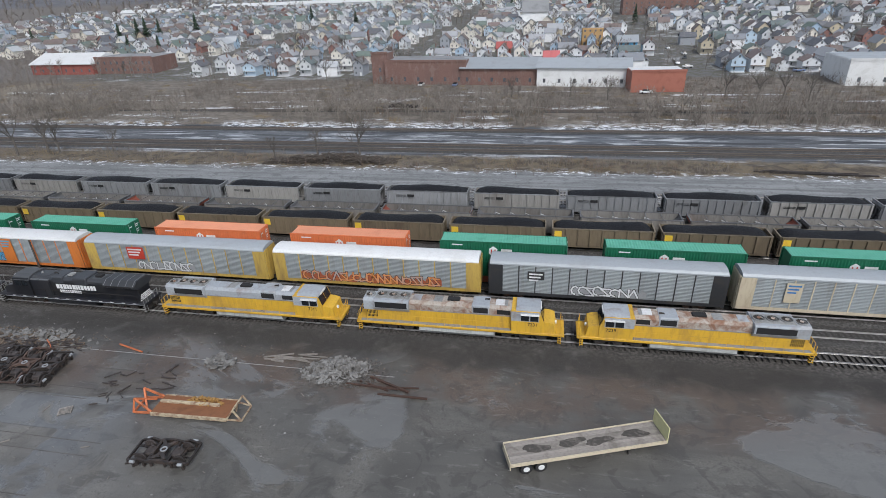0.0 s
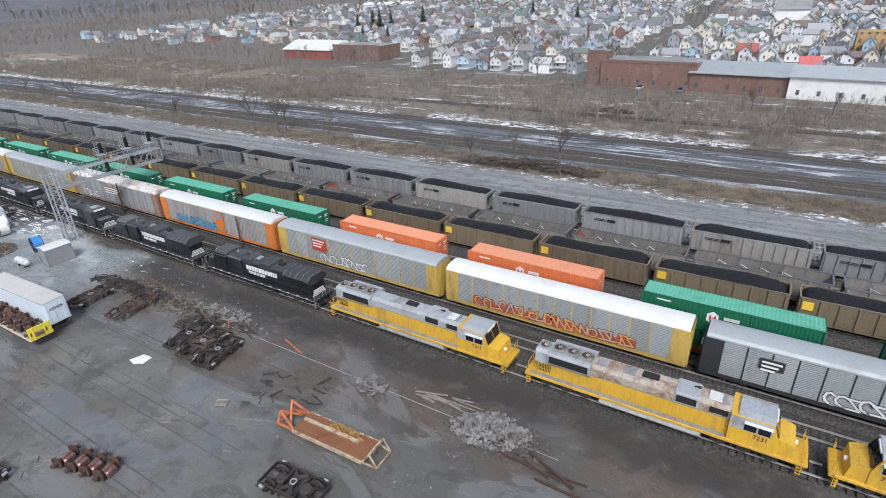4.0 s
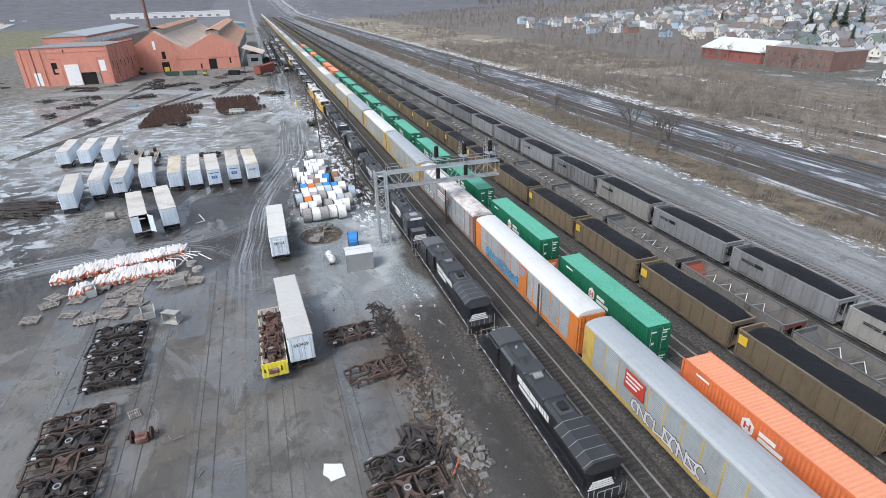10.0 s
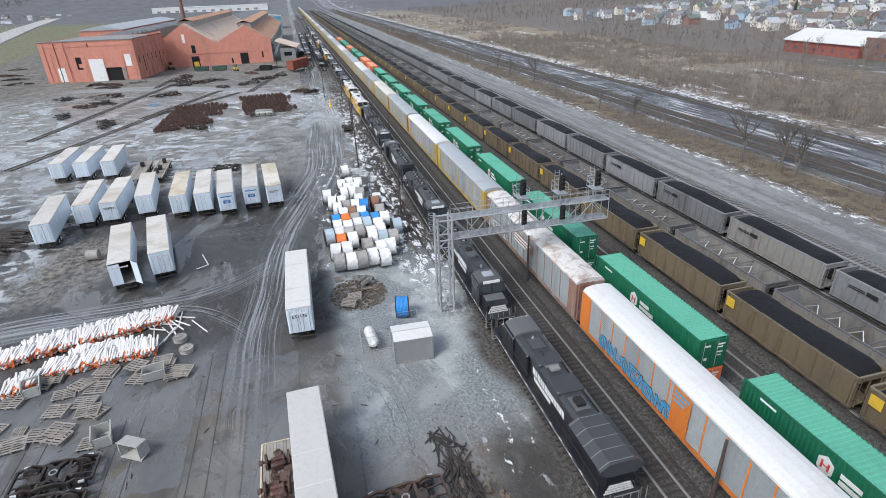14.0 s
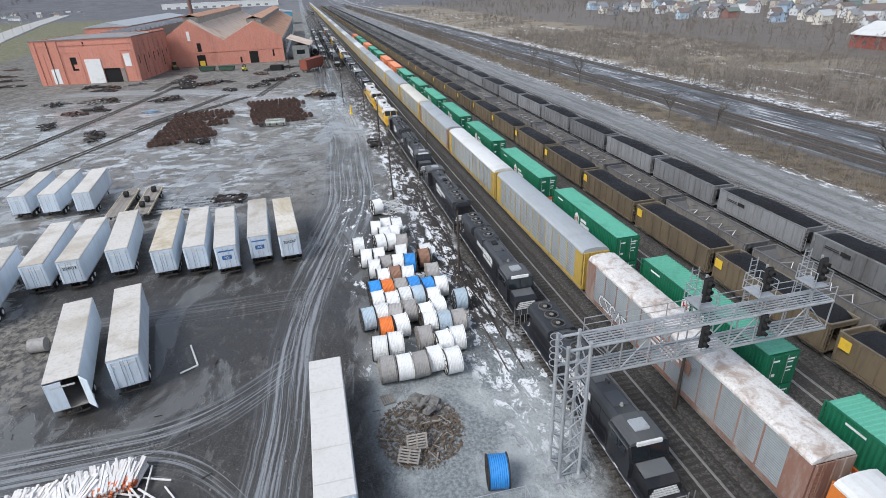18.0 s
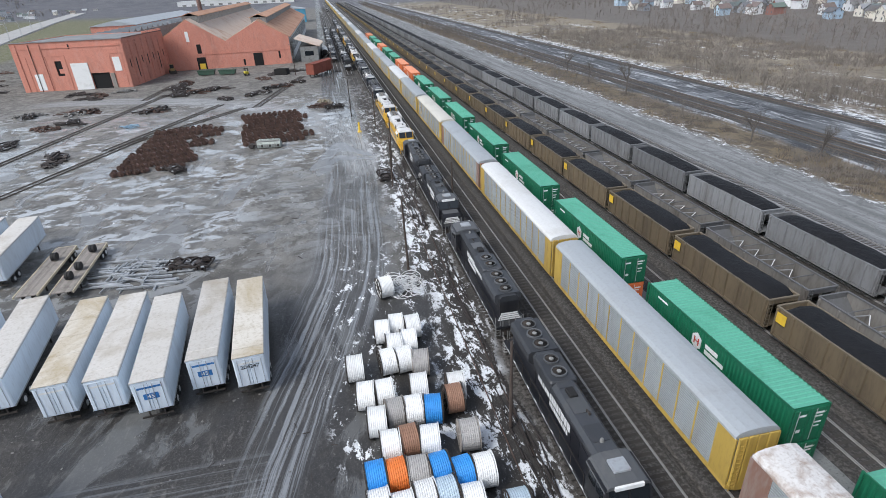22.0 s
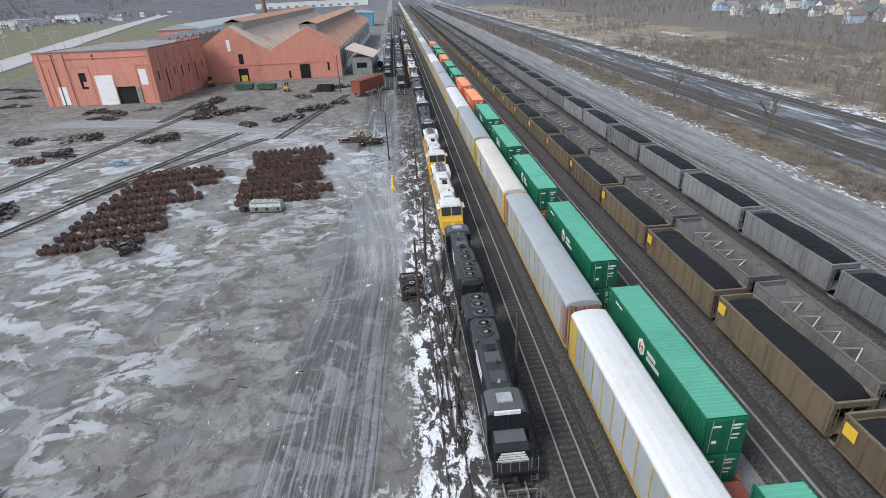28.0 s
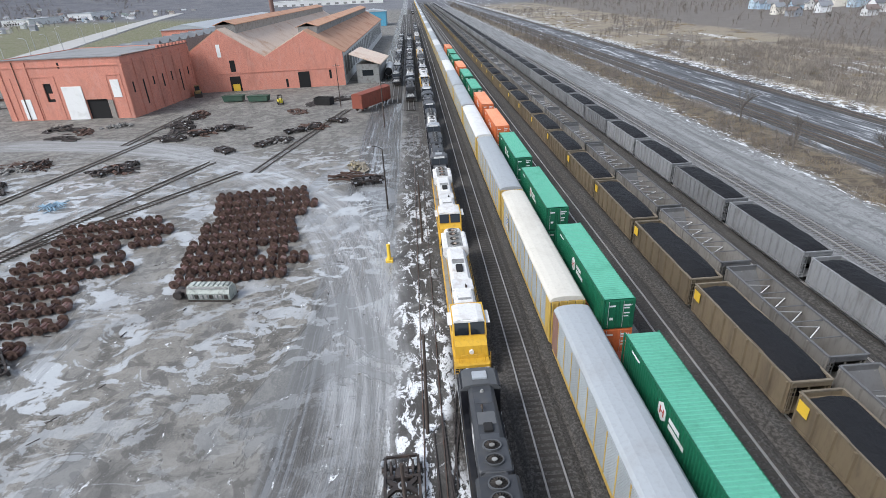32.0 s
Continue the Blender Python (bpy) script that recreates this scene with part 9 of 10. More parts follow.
TOPS = [(0.15, 0.12, 0.11), (0.12, 0.15, 0.15), (0.34, 0.35, 0.37), (0.15, 0.155, 0.17), (0.24, 0.25, 0.27), (0.11, 0.115, 0.13), (0.20, 0.195, 0.195), (0.30, 0.31, 0.33), (0.18, 0.14, 0.13), (0.20, 0.215, 0.24), (0.42, 0.44, 0.46), (0.13, 0.17, 0.15)]
hw_wall, hw_roof = pick_mat("house_siding", WALLS, "object"), pick_mat("house_shingles", TOPS, "object")
far_wall, far_roof = pick_mat("far_house_siding", WALLS, "island"), pick_mat("far_house_shingles", TOPS, "island")
house_glass = surf("dim_window_pane", (0.10, 0.11, 0.125), 0.25, 0, (0.2, 0.2, 0.2), 0.5, 0.3)
porch_m = surf("white_porch_paint", (0.68, 0.69, 0.70), 0.7)


def house(label, W, D, h, ridge, porch):
    """Two-storey frame house, gable to the street (-y)."""
    t = thing("house", label, "house", "houses of the town")
    part("wall", Build().prism([(-W / 2, -1.0), (-W / 2, h), (0, h + ridge), (W / 2, h), (W / 2, -1.0)], 0, D, "y"), hw_wall, t)
    for s in (-1, 1):
        k = ridge / (W / 2)
        part("roof", Build().prism([(0, h + ridge), (s * (W / 2 + 0.5), h - 0.5 * k), (s * (W / 2 + 0.5), h - 0.5 * k + 0.25), (0, h + ridge + 0.25)], -0.5, D + 0.5, "y"), hw_roof, t)
    for x, z in ((-W / 4, 4.1), (W / 4, 4.1), (0, 7.0), (-W / 4, 1.2)):
        part("window", Build().box(x - 0.38, x + 0.38, -0.06, 0.02, z, z + 1.3), house_glass, t)
    if porch:
        part("porch_roof", Build().box(-W / 2, W / 2, -1.9, 0.0, 2.8, 3.0), hw_roof, t)
        part("porch_floor", Build().box(-W / 2, W / 2, -1.9, 0.0, -0.6, 0.3), porch_m, t)
    else:
        part("door", Build().box(W / 4 - 0.45, W / 4 + 0.45, -0.08, 0.02, 0, 2.1), porch_m, t)
    part("chimney", Build().box(W / 5, W / 5 + 0.6, D * 0.6, D * 0.6 + 0.6, h, h + ridge + 0.8), brick2, t)
    return t


H = [house("two-storey frame house with front gable and porch", 6.6, 10.5, 6.2, 2.9, True), house("narrow frame house with steep gable", 5.6, 11.0, 6.8, 3.0, False), house("broad frame house with low roof and porch", 8.2, 9.5, 5.6, 2.6, True), house("small frame house with gable roof", 6.2, 8.0, 4.4, 2.4, False)]
r_ = random.Random(21)


def free(x, y):
    """Ground that no larger building, street or wood takes."""
    for x0, x1, y0, y1_ in ((-282, -176, 240, 288), (-72, 26, 205, 246), (20, 60, 190, 236), (84, 200, 200, 246), (54, 70, 200, 700), (-196, -180, 262, 700), (176, 190, 200, 700), (-76, -66, 240, 700)):
        if x0 - 5 < x < x1 + 5 and y0 - 9 < y < y1_ + 2:
            return False
    return True


near_spots, far_spots = [], []
row, y = 0, 250.0
while y < 960:
    step = 8.6 if y < 600 else 10.4
    x = -640.0 + r_.uniform(0, 8)
    while x < 760:
        x += step + r_.uniform(-1.5, 2.4)
        yy_ = y + r_.uniform(-1.8, 1.8)
        edge_ = -250 - 0.55 * (yy_ - 250) if yy_ < 520 else -398 - 0.3 * (yy_ - 520)
        if x < edge_ and (yy_ < 300 or r_.random() < 0.62):
            continue
        if not free(x, yy_) or r_.random() < 0.10:
            continue
        (near_spots if yy_ < 330 and -330 < x < 210 else far_spots).append((x, yy_))
    y += (14.0, 21.0)[row % 2]
    row += 1
HL = [lump(h_, h_["label"]) for h_ in H]
for k, h_ in enumerate(HL):
    h_.location = (-300 + 14 * k, 345, rise(-300 + 14 * k, 345))
for k, (x, y) in enumerate(near_spots):
    src_ = (H if y < 253 and x > -80 else HL)[(k * 7 + k // 5) % 4]
    deg = r_.uniform(-5, 5) + (90 if r_.random() < 0.14 else 0)
    if k < 4:
        H[k].location, H[k].scale = (x, y, rise(x, y)), (0.8, 0.8, 0.8)
        continue
    q = r_.uniform(0.72, 0.88)
    copy_thing(src_, pose(x, y, rise(x, y), 0, 0, deg)).scale = (q, q, q * r_.uniform(0.9, 1.05))
for _ in range(150):
    far_spots.append((r_.uniform(-1500, -560), r_.uniform(-760, -420)))
wv, wf, rv, rf, gv, gf = [], [], [], [], [], []
for x, y in far_spots:
    W, D, h, rg = r_.uniform(4.6, 7.2), r_.uniform(6.5, 9.5), r_.uniform(3.6, 6.0), r_.uniform(1.8, 3.0)
    z = rise(x, y) - 1.0
    m = pose(x, y, z, 0, 0, r_.uniform(-6, 6) + (90 if r_.random() < 0.25 else 0))
    k = len(wv)
    h += 1.0
    wv += [tuple(m @ Vector(p)) for p in ((-W / 2, 0, 0), (-W / 2, 0, h), (0, 0, h + rg), (W / 2, 0, h), (W / 2, 0, 0), (-W / 2, D, 0), (-W / 2, D, h), (0, D, h + rg), (W / 2, D, h), (W / 2, D, 0))]
    wf += [(k, k + 1, k + 2, k + 3, k + 4), (k + 9, k + 8, k + 7, k + 6, k + 5), (k, k + 5, k + 6, k + 1), (k + 4, k + 3, k + 8, k + 9)]
    k = len(rv)
    e = 0.5
    rv += [tuple(m @ Vector(p)) for p in ((-W / 2 - e, -e, h - 0.3), (0, -e, h + rg + 0.15), (W / 2 + e, -e, h - 0.3), (-W / 2 - e, D + e, h - 0.3), (0, D + e, h + rg + 0.15), (W / 2 + e, D + e, h - 0.3))]
    rf += [(k, k + 1, k + 4, k + 3), (k + 1, k + 2, k + 5, k + 4)]
    for qx, qz in ((-W / 4, 2.0), (W / 4, 2.0), (-W / 4, 4.9), (W / 4, 4.9)):
        k = len(gv)
        gv += [tuple(m @ Vector((qx + a_, -0.05, qz + b_))) for a_, b_ in ((-0.35, 0), (0.35, 0), (0.35, 1.2), (-0.35, 1.2))]
        gf += [(k, k + 1, k + 2, k + 3)]
stuff("house_walls", wv, wf, far_wall, "pale frame house walls climbing the slope", "houses")
stuff("house_roofs", rv, rf, far_roof, "dark shingled roofs climbing the slope", "houses")
stuff("house_windows", gv, gf, house_glass, "small dark windows of far houses", "windows")


def block(name, label, x, y, L, D, h, wallm, roofm, pitch=0.0, windows=0, deg=0.0, rows_=1):
    """A larger building, its front along x at y."""
    t = thing(name, label, "building", "", (x, y, rise(x, y)), radians(deg))
    part("wall", Build().box(0, L, 0, D, -0.5, h), wallm, t)
    if pitch:
        part("roof", Build().prism([(-0.8, h), (D / 2, h + pitch), (D + 0.8, h), (D + 0.8, h - 0.3), (-0.8, h - 0.3)], -0.6, L + 0.6), roofm, t)
        for e in (0.02, L - 0.02):
            part("gable", Build().prism([(0, h - 0.2), (D / 2, h + pitch - 0.2), (D, h - 0.2)], e - 0.2, e + 0.2), wallm, t)
    else:
        part("roof", Build().box(0.3, L - 0.3, 0.3, D - 0.3, h, h + 0.15), roofm, t)
        part("parapet", Build().box(-0.15, L + 0.15, -0.15, 0.3, h - 0.3, h + 0.6), wallm, t)
    for r2 in range(rows_):
        for k in range(windows):
            xk = L * (k + 0.5) / windows
            part("window", Build().box(xk - 0.5, xk + 0.5, -0.06, 0.02, 1.4 + 3.4 * r2, 2.9 + 3.4 * r2), house_glass, t)
    return t


block("warehouse", "red warehouse with snow-white pitched roof", -274, 260, 38, 24, 5.5, surf("red_boards", (0.26, 0.085, 0.07), 0.8), roof_white, 4.5, 8)
block("brick_factory", "old two-storey brick factory", -235.5, 262, 34, 20, 8, brick2, tar_roof, 0, 9, 0, 2)
block("brick_factory", "long dark brick factory beside the scrub", -66, 224, 34, 18, 9, brick2, tar_roof, 0, 6, -3)
block("brick_tower", "tall brick end of the factory", -72, 226, 7, 8, 12, brick2, tar_roof, 0, 1, -3, 2)
block("grey_warehouse", "grey-roofed warehouse with dark brick wall", -34, 222, 30, 20, 6.5, brick2, roof_grey, 3, 6, -5)
block("white_warehouse", "white-walled warehouse with grey roof", -4, 218, 34, 18, 7, wall_white, roof_grey, 2.5, 6, -6)
block("red_shed", "low red shed with pale roof", 29, 204, 18, 12, 7, surf("rust_red_cladding", (0.32, 0.12, 0.085), 0.7), roof_white, 0, 0, 3)
block("white_warehouse", "white block warehouse with small windows", 102, 216, 70, 24, 8.5, wall_white, roof_grey, 0, 9, -4)
block("yellow_house", "tan brick apartment house", 18, 330, 11, 10, 9.5, surf("tan_brick", (0.52, 0.33, 0.15), 0.8), tar_roof, 0, 4, 0, 3)
block("blue_house", "bright blue house with porch", 34, 300, 9.5, 8, 6.5, surf("bright_blue_siding", (0.13, 0.42, 0.68), 0.7), roof_grey, 3, 3, 0, 2)
block("red_house", "red-roofed house by the flat", -26, 292, 7, 7, 5.5, red_ox, surf("bright_red_roof", (0.42, 0.11, 0.10), 0.7), 3, 2)
block("red_house", "house with bright red roof", -2, 262, 6.5, 6.5, 5, porch_m, surf("bright_red_shingles", (0.5, 0.14, 0.14), 0.7), 3, 2)
block("church", "pale church with broad gable among houses", -20, 430, 18, 26, 11, wall_white, tar_roof, 8, 3)
block("school", "long brick school on the slope", 60, 520, 60, 20, 13, brick2, tar_roof, 0, 10, 0, 3)
for k, (x, y, L) in enumerate(((-430, 690, 120), (-330, 700, 140), (-520, 640, 80))):
    block("mill", "long low pale mill on the far slope", x, y, L, 24, 7, wall_white, roof_white, 3, 12)
CARC = [(0.6, 0.62, 0.64), (0.08, 0.09, 0.1), (0.35, 0.05, 0.05), (0.1, 0.16, 0.3), (0.5, 0.5, 0.5), (0.75, 0.76, 0.77)]
car_m = pick_mat("car_paint", CARC, "object", 0.3)
car = thing("car", "parked car in the town", "car", "parked cars", (60, 262, 0.3))
part("body", Build().soft(-2.2, 2.2, -0.85, 0.85, 0.3, 0.95, 0.15), car_m, car)
part("cabin", Build().box(-1.3, 1.0, -0.75, 0.75, 0.95, 1.45, 0.25), glass, car)
for x in (-1.35, 1.35):
    for s in (-1, 1):
        w_ = part("wheel", TYRE, tyre, car, "", (x, s * 0.8, 0.32))
        w_.scale = (0.64, 0.7, 0.64)
for x, y, d_ in ((58, 274, 90), (64, 288, 80), (66, 300, 95), (100, 250, 5), (108, 251, 3), (34, 202, 0), (-20, 246, 10), (-36, 219, 90), (-50, 220, 85), (-150, 264, 20), (-164, 268, 60), (-176, 258, 5), (62, 320, 90), (150, 262, 0), (-120, 262, 0), (-330, -90, 20)):
    copy_thing(car, pose(x, y, rise(x, y) + 0.05, 0, 0, d_))

# ---- winter trees, brush and woods ----
bark = surf("grey_bark", (0.125, 0.112, 0.10), 0.9, 0, (0.08, 0.07, 0.06), 0.5, 1.5)
twig = surf("fine_twigs", (0.205, 0.182, 0.162), 0.9, 0, (0.12, 0.104, 0.092), 0.5, 0.5, bump=0)
sap = surf("pale_sapling_bark", (0.30, 0.27, 0.235), 0.9, 0, (0.17, 0.145, 0.12), 0.5, 0.4, bump=0)
reed = surf("dry_reed_grass", (0.27, 0.215, 0.14), 0.9, 0, (0.17, 0.13, 0.09), 0.5, 0.3, bump=0)
redtwig = surf("reddish_brush", (0.20, 0.145, 0.115), 0.9, 0, (0.12, 0.085, 0.068), 0.5, 0.3, bump=0)


def bare_tree(x, y, h, seed, label):
    r = random.Random(seed)
    t = thing("tree", label, "tree", "bare trees", (x, y, rise(x, y)))
    trunk, limbs = Build(), Build()
    trunk.cyl((0, 0, -0.2), (r.uniform(-0.2, 0.2), r.uniform(-0.2, 0.2), h * 0.35), h * 0.02, 8, h * 0.014, False)

    def grow(p, d, L, w, depth):
        q = p + d * L
        limbs.cyl(p, q, w, 5 if depth > 1 else 3, w * 0.6, False)
        if depth == 0:
            return
        for _ in range(3 if depth > 1 else 4):
            nd = (d + Vector((r.uniform(-0.8, 0.8), r.uniform(-0.8, 0.8), r.uniform(-0.15, 0.5)))).normalized()
            grow(p + d * L * r.uniform(0.45, 1.0), nd, L * r.uniform(0.55, 0.8), w * 0.55, depth - 1)

    for _ in range(6):
        d = Vector((r.uniform(-0.7, 0.7), r.uniform(-0.7, 0.7), r.uniform(0.6, 1.2))).normalized()
        grow(Vector((0, 0, h * r.uniform(0.22, 0.36))), d, h * 0.24, h * 0.009, 3)
    part("trunk", trunk, bark, t)
    part("crown", limbs, bark, t)
    return t


trees = [bare_tree(-42.0, 117.0, 14.0, 1, "large bare tree beside the log pile"), bare_tree(-134.5, 115.0, 14.0, 2, "tall bare tree beside the gravel road"), bare_tree(-128.0, 118.0, 12.0, 3, "bare tree beside the gravel road")]
for k, (x, y, s) in enumerate(((-124.0, 117.5, 0.9), (-131.0, 121.0, 0.8), (-62.0, 114.5, 0.7), (-52.0, 116.0, 0.75), (-110, 120, 0.6), (-176, 118, 0.7), (-190, 116, 0.6), (-243, 119, 0.8), (-262, 117, 0.7), (-285, 120, 0.7), (-70, 236, 1.1), (-95, 232, 1.0), (66, 190, 0.9), (74, 192, 0.8), (80, 188, 0.9), (58, 196, 0.8), (-130, 290, 1.5), (-110, 300, 1.4), (110, 186, 0.8), (20, 190, 0.7), (8, 196, 0.7), (-12, 196, 0.7))):
    copy_thing(trees[k % 3], Matrix.Translation((x, y, rise(x, y))) @ pose(0, 0, 0, 0, 0, 47 * k)).scale = (s, s, s)


g_ = random.Random(31)
for k in range(20):
    x, y = g_.uniform(-210, 200), 240 + 150 * g_.random() ** 1.6
    q = g_.uniform(0.6, 1.05)
    copy_thing(trees[k % 3], Matrix.Translation((x, y, rise(x, y))) @ pose(0, 0, 0, 0, 0, 53 * k)).scale = (q, q, q)


def whips(name, label, cat, n, box_, hrange, wrange, mat_, seed, lean=0.18, clump=0.0, thin=None):
    """Many thin upright stems as slim triangles over a stretch of land."""
    g = np.random.default_rng(seed)
    x0, x1, y0, y1_ = box_
    if clump:
        k = max(1, int(n / clump))
        cx, cy = g.uniform(x0, x1, k), g.uniform(y0, y1_, k)
        idx = g.integers(0, k, n)
        x, y = cx[idx] + g.normal(0, 1.1, n), cy[idx] + g.normal(0, 0.9, n)
    else:
        x, y = g.uniform(x0, x1, n), g.uniform(y0, y1_, n)
    if thin:
        keep = np.array([noise.noise(Vector((a / thin, b / thin, 3.0))) > -0.12 for a, b in zip(x, y)])
        x, y = x[keep], y[keep]
    n = len(x)
    z = np.array([rise(a, b) for a, b in zip(x, y)]) if y1_ > 255 or x0 < -1400 else np.zeros(n)
    h, w = g.uniform(*hrange, n), g.uniform(*wrange, n)
    a = g.uniform(0, math.pi, n)
    dx, dy = g.normal(0, lean, n) * h, g.normal(0, lean, n) * h
    v = np.empty((n, 3, 3))
    v[:, 0] = np.stack([x - np.cos(a) * w, y - np.sin(a) * w, z - 0.1], 1)
    v[:, 1] = np.stack([x + np.cos(a) * w, y + np.sin(a) * w, z - 0.1], 1)
    v[:, 2] = np.stack([x + dx, y + dy, z + h], 1)
    me = bpy.data.meshes.new(name)
    me.from_pydata(v.reshape(-1, 3), [], np.arange(3 * n).reshape(-1, 3))
    me.materials.append(mat_)
    return tagged(new(name, me), label, cat, "", "stuff")


def grove(name, label, n, box_, hrange, mat_, seed, twigs=150, thick=1.0, thin=None, gap=0.0):
    """Many small bare trees, each a tapering stem with forking twigs, over a stretch of land."""
    g = np.random.default_rng(seed)
    kinds = []
    for _ in range(5):
        tri = []
        p0, d0 = g.normal(0, 0.03, 3), np.array([g.normal(0, 0.06), g.normal(0, 0.06), 1.0])
        for ang in (0.0, 1.57):
            u = np.array([math.cos(ang), math.sin(ang), 0]) * 0.016 * thick
            tri.append([-u, u, d0 * 0.9])
        lim = [(d0 * g.uniform(0.18, 0.75), g.uniform(0.2, 0.42)) for _ in range(max(6, twigs // 11))]
        for p, L in lim:
            a = g.uniform(0, 6.28)
            d = np.array([math.cos(a) * g.uniform(0.35, 0.9), math.sin(a) * g.uniform(0.35, 0.9), g.uniform(0.45, 1.0)])
            d /= np.linalg.norm(d)
            u = np.cross(d, [0.3, 0.2, 1.0]) * 0.009 * thick
            tri.append([p - u, p + u, p + d * L])
            for _ in range(10):
                q = p + d * L * g.uniform(0.25, 1.0)
                e = d + g.normal(0, 0.5, 3)
                e[2] = abs(e[2])
                e *= L * g.uniform(0.25, 0.6) / np.linalg.norm(e)
                u = np.cross(e, g.normal(0, 1, 3))
                u *= 0.006 * thick / max(1e-6, np.linalg.norm(u))
                tri.append([q - u, q + u, q + e])
        kinds.append(np.array(tri))
    x0, x1, y0, y1_ = box_
    out = []
    for i in range(n):
        x, y = g.uniform(x0, x1), g.uniform(y0, y1_)
        if thin and noise.noise(Vector((x / thin, y / thin, seed))) < gap:
            continue
        h, a = g.uniform(*hrange), g.uniform(0, 6.28)
        c_, s_ = math.cos(a), math.sin(a)
        t = kinds[i % 5] * h
        wd = g.uniform(0.8, 1.25)
        out.append(np.stack([(t[..., 0] * c_ - t[..., 1] * s_) * wd + x, (t[..., 0] * s_ + t[..., 1] * c_) * wd + y, t[..., 2] + rise(x, y) - 0.05], -1))
    v = np.concatenate(out).reshape(-1, 3)
    me = bpy.data.meshes.new(name)
    me.from_pydata(v, [], np.arange(len(v)).reshape(-1, 3))
    me.materials.append(mat_)
    return tagged(new(name, me), label, "trees", "", "stuff")


whips("dry_grass", "dry tan grass beside the gravel road", "grass", 26000, (-560, 60, 111.5, 122.0), (0.2, 0.7), (0.02, 0.05), reed, 2, 0.35, 60, 14)
grove("brush", "leafless brown brush beside the gravel road", 1500, (-520, -58, 111.5, 121.0), (1.0, 3.2), twig, 1, 90, 1.1, 18, -0.15)
grove("brush", "reddish brush round the log pile", 260, (-74, 40, 108.5, 120.0), (0.9, 2.4), redtwig, 3, 70, 1.4, 12, -0.1)
grove("saplings", "pale leafless saplings along the snow bank", 950, (-420, 120, 150, 172), (3.5, 9.0), sap, 4, 110, 1.1, 26, 0.0)
grove("scrub", "grey-brown leafless scrub on the river flat", 5600, (-420, 170, 156, 238), (1.5, 4.8), twig, 5, 90, 1.2, 34, -0.1)
grove("scrub", "rusty brown leafless scrub on the flat", 1300, (-60, 240, 146, 212), (1.0, 3.0), redtwig, 6, 90, 1.4, 26, -0.05)
grove("scrub", "grey scrub in clumps on the dry flat", 2200, (-900, -380, 152, 240), (1.5, 5.0), twig, 15, 70, 1.8, 60, 0.05)
whips("dry_grass", "dry tan grass on the river flat", "grass", 60000, (-700, 160, 150, 232), (0.25, 0.8), (0.03, 0.08), reed, 7, 0.35, 120, 40)
whips("scrub", "low brown undergrowth on the flat", "scrub", 120000, (-420, 170, 154, 236), (0.5, 1.9), (0.035, 0.08), twig, 16, 0.3, 34, 36)
whips("brush", "low brown undergrowth beside the gravel road", "brush", 16000, (-520, 40, 111.5, 121.5), (0.4, 1.6), (0.03, 0.06), twig, 17, 0.35, 30, 16)
grove("woods", "leafless grey woods beyond the flat", 2600, (-1100, -260, 236, 560), (4.0, 9.0), twig, 8, 70, 1.8, 90, -0.2)
grove("woods", "leafless grey woods on the far hills", 3000, (-2600, -300, 560, 1500), (9.0, 17.0), twig, 9, 45, 4.0, 160, -0.15)
grove("woods", "leafless grey woods behind the town", 2200, (-300, 1400, 900, 1400), (8.0, 15.0), twig, 10, 45, 4.0, 160, -0.2)
grove("garden_trees", "bare garden trees among the houses", 900, (-420, 320, 242, 480), (5.0, 11.0), twig, 11, 100, 1.3)
grove("garden_trees", "bare garden trees up the slope", 1300, (-520, 620, 460, 900), (6.0, 12.0), twig, 14, 50, 2.2)
grove("garden_trees", "bare trees along the highway", 500, (-1500, -420, -640, -430), (5.0, 10.0), twig, 18, 50, 2.2)
grove("woods", "leafless woods beyond the highway", 3600, (-2400, -300, -1300, -600), (8.0, 15.0), twig, 12, 60, 2.6, 160, -0.25)
grove("brush", "brown brush along the flat's tracks", 700, (-1200, -420, 111.0, 124.0), (1.5, 5.0), twig, 13, 50, 2.0, 40, -0.1)
track(172.0, -150, 240, -20, "old siding in the scrub, half under snow", stone, old_rail)
sticks("log_pile", "long dark pile of old ties and brush", "log pile", 420, 15.0, 2.0, 1.9, surf("old_ties", (0.075, 0.062, 0.052), 0.9, 0, (0.14, 0.12, 0.1), 0.5, 0.8), 70, (-48.5, 115.6, 0), radians(3), (1.5, 4.2), 0.16, 50)
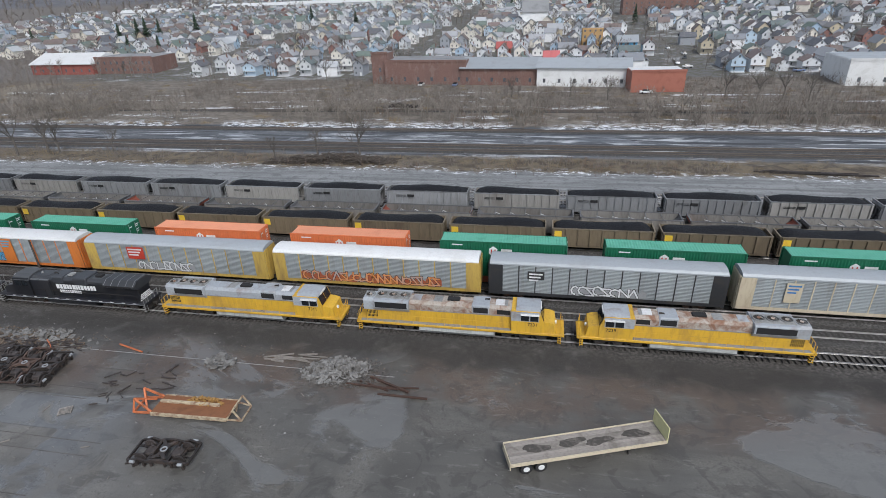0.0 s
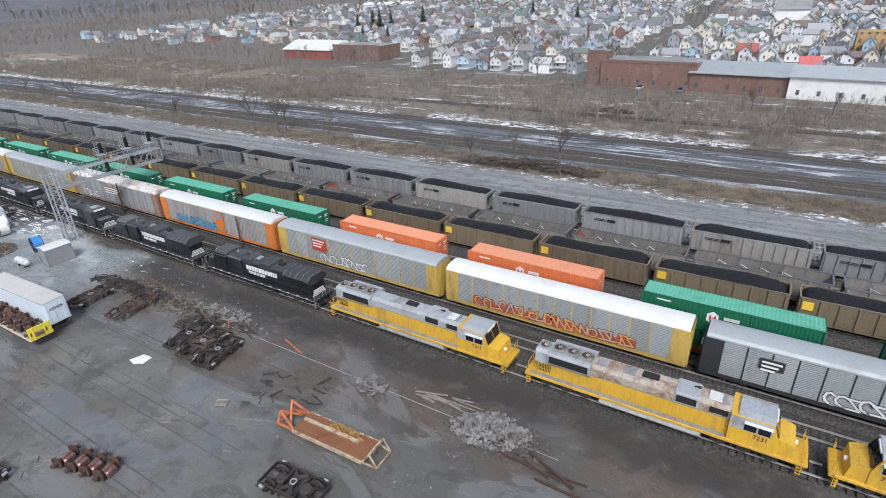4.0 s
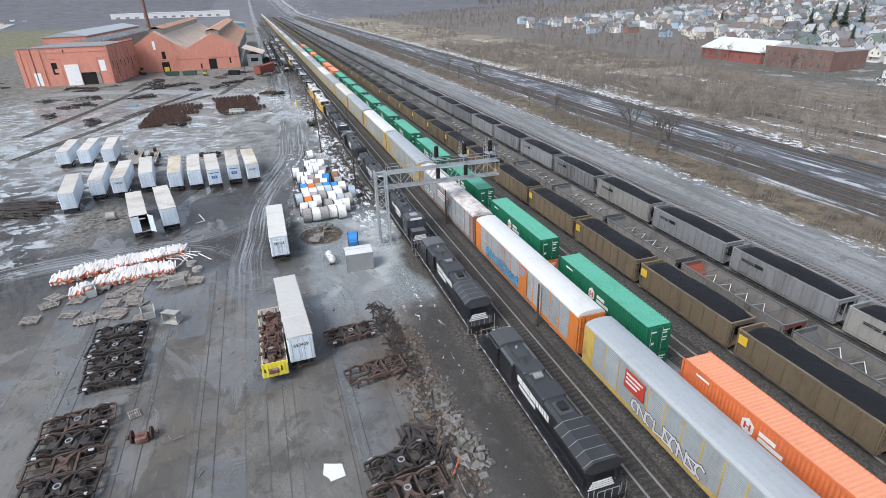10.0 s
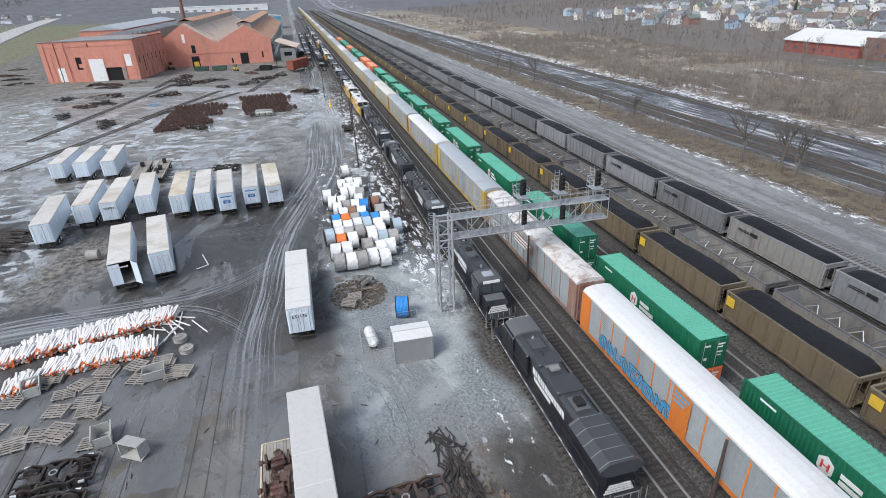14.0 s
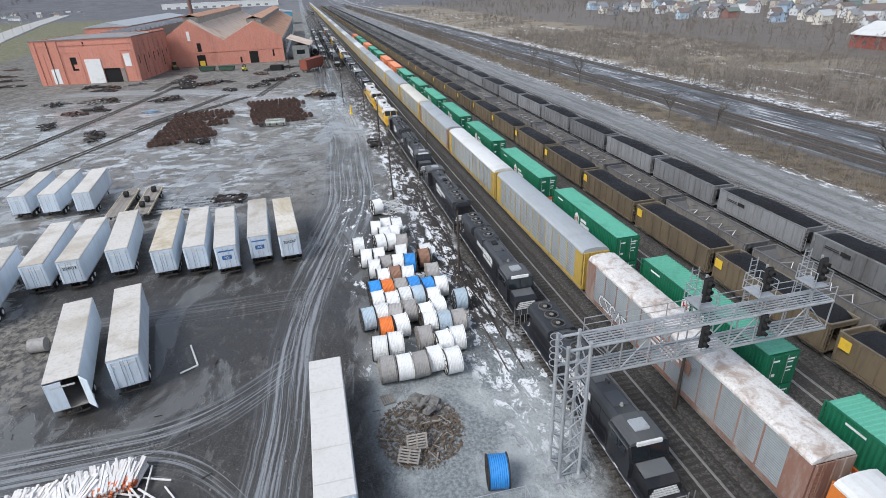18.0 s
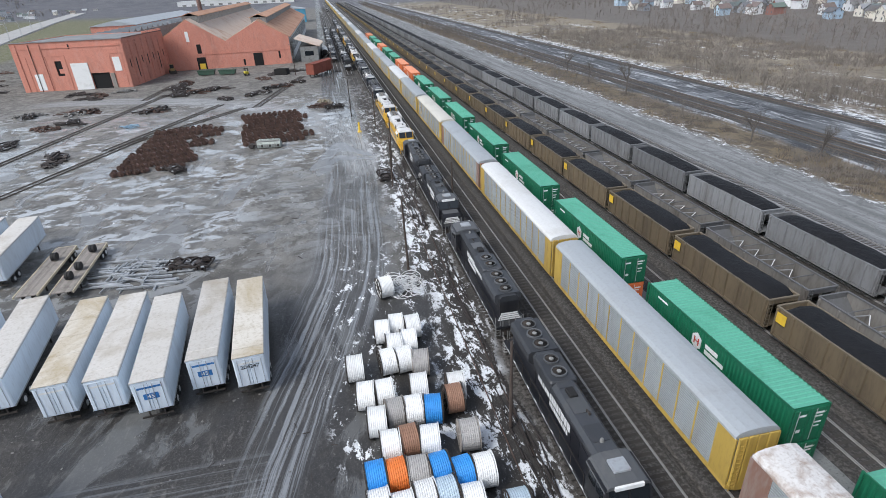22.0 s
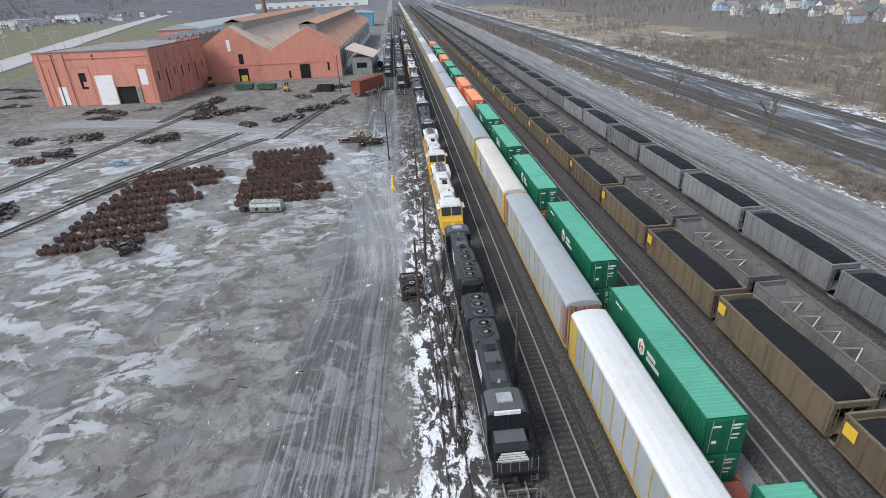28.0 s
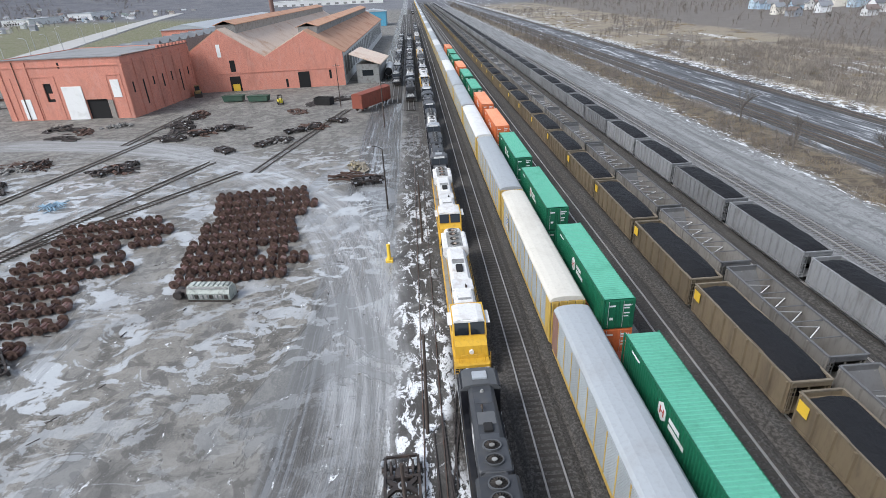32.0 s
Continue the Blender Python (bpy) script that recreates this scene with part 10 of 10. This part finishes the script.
sticks("log_pile", "dark pile of scrap ties by the far siding", "log pile", 120, 6.0, 1.6, 1.2, rust_d, 71, (-48.0, 178.0, 0), 0, (1.5, 3.0), 0.26, 50)
sticks("rail_panel", "stacked rail panel lying on the flat", "rails", 14, 7.0, 0.8, 0.3, rust_d, 72, (54.0, 114.0, 0), radians(-3), (9.0, 12.0), 0.2, 1)


def conifer(x, y, h, seed):
    r = random.Random(seed)
    t = thing("conifer", "dark green conifer among the houses", "tree", "conifers", (x, y, rise(x, y)))
    part("trunk", Build().cyl((0, 0, 0), (0, 0, h * 0.9), 0.18, 6, 0.05), bark, t)
    b = Build()
    for k in range(260):
        u = r.random() ** 0.8
        z, rad = h * (0.08 + 0.9 * u), (1 - u) * h * 0.22 + 0.15
        a_ = r.uniform(0, 6.28)
        q = rad * r.uniform(0.55, 1.05)
        c_, s_ = math.cos(a_), math.sin(a_)
        w_ = 0.5 * rad * 0.5 + 0.15
        b.add([(c_ * q * 0.2, s_ * q * 0.2, z + 0.3), (c_ * q - s_ * w_, s_ * q + c_ * w_, z - 0.25), (c_ * q * 1.2, s_ * q * 1.2, z - 0.4), (c_ * q + s_ * w_, s_ * q - c_ * w_, z - 0.25)], [(0, 1, 2), (0, 2, 3)])
    part("crown", b, needle, t)
    return t


needle = surf("conifer_needles", (0.028, 0.05, 0.03), 0.85, 0, (0.05, 0.07, 0.045), 0.4, 1.0, bump=0)
cf = conifer(-268.0, 330.0, 13.0, 5)
for k, (x, y, s) in enumerate(((-300, 392, 1.5), (-312, 398, 1.4), (-296, 402, 1.3), (-322, 390, 1.2), (-240, 322, 1.0), (-276, 420, 1.5), (40, 640, 1.4), (-120, 700, 1.3), (-40, 620, 1.2), (200, 380, 1.5), (212, 384, 1.4), (60, 440, 1.1), (120, 560, 1.2), (-220, 520, 1.2), (300, 420, 1.3), (-160, 470, 1.1), (160, 690, 1.4), (-390, 380, 1.1))):
    copy_thing(cf, Matrix.Translation((x, y, rise(x, y)))).scale = (s, s, s)
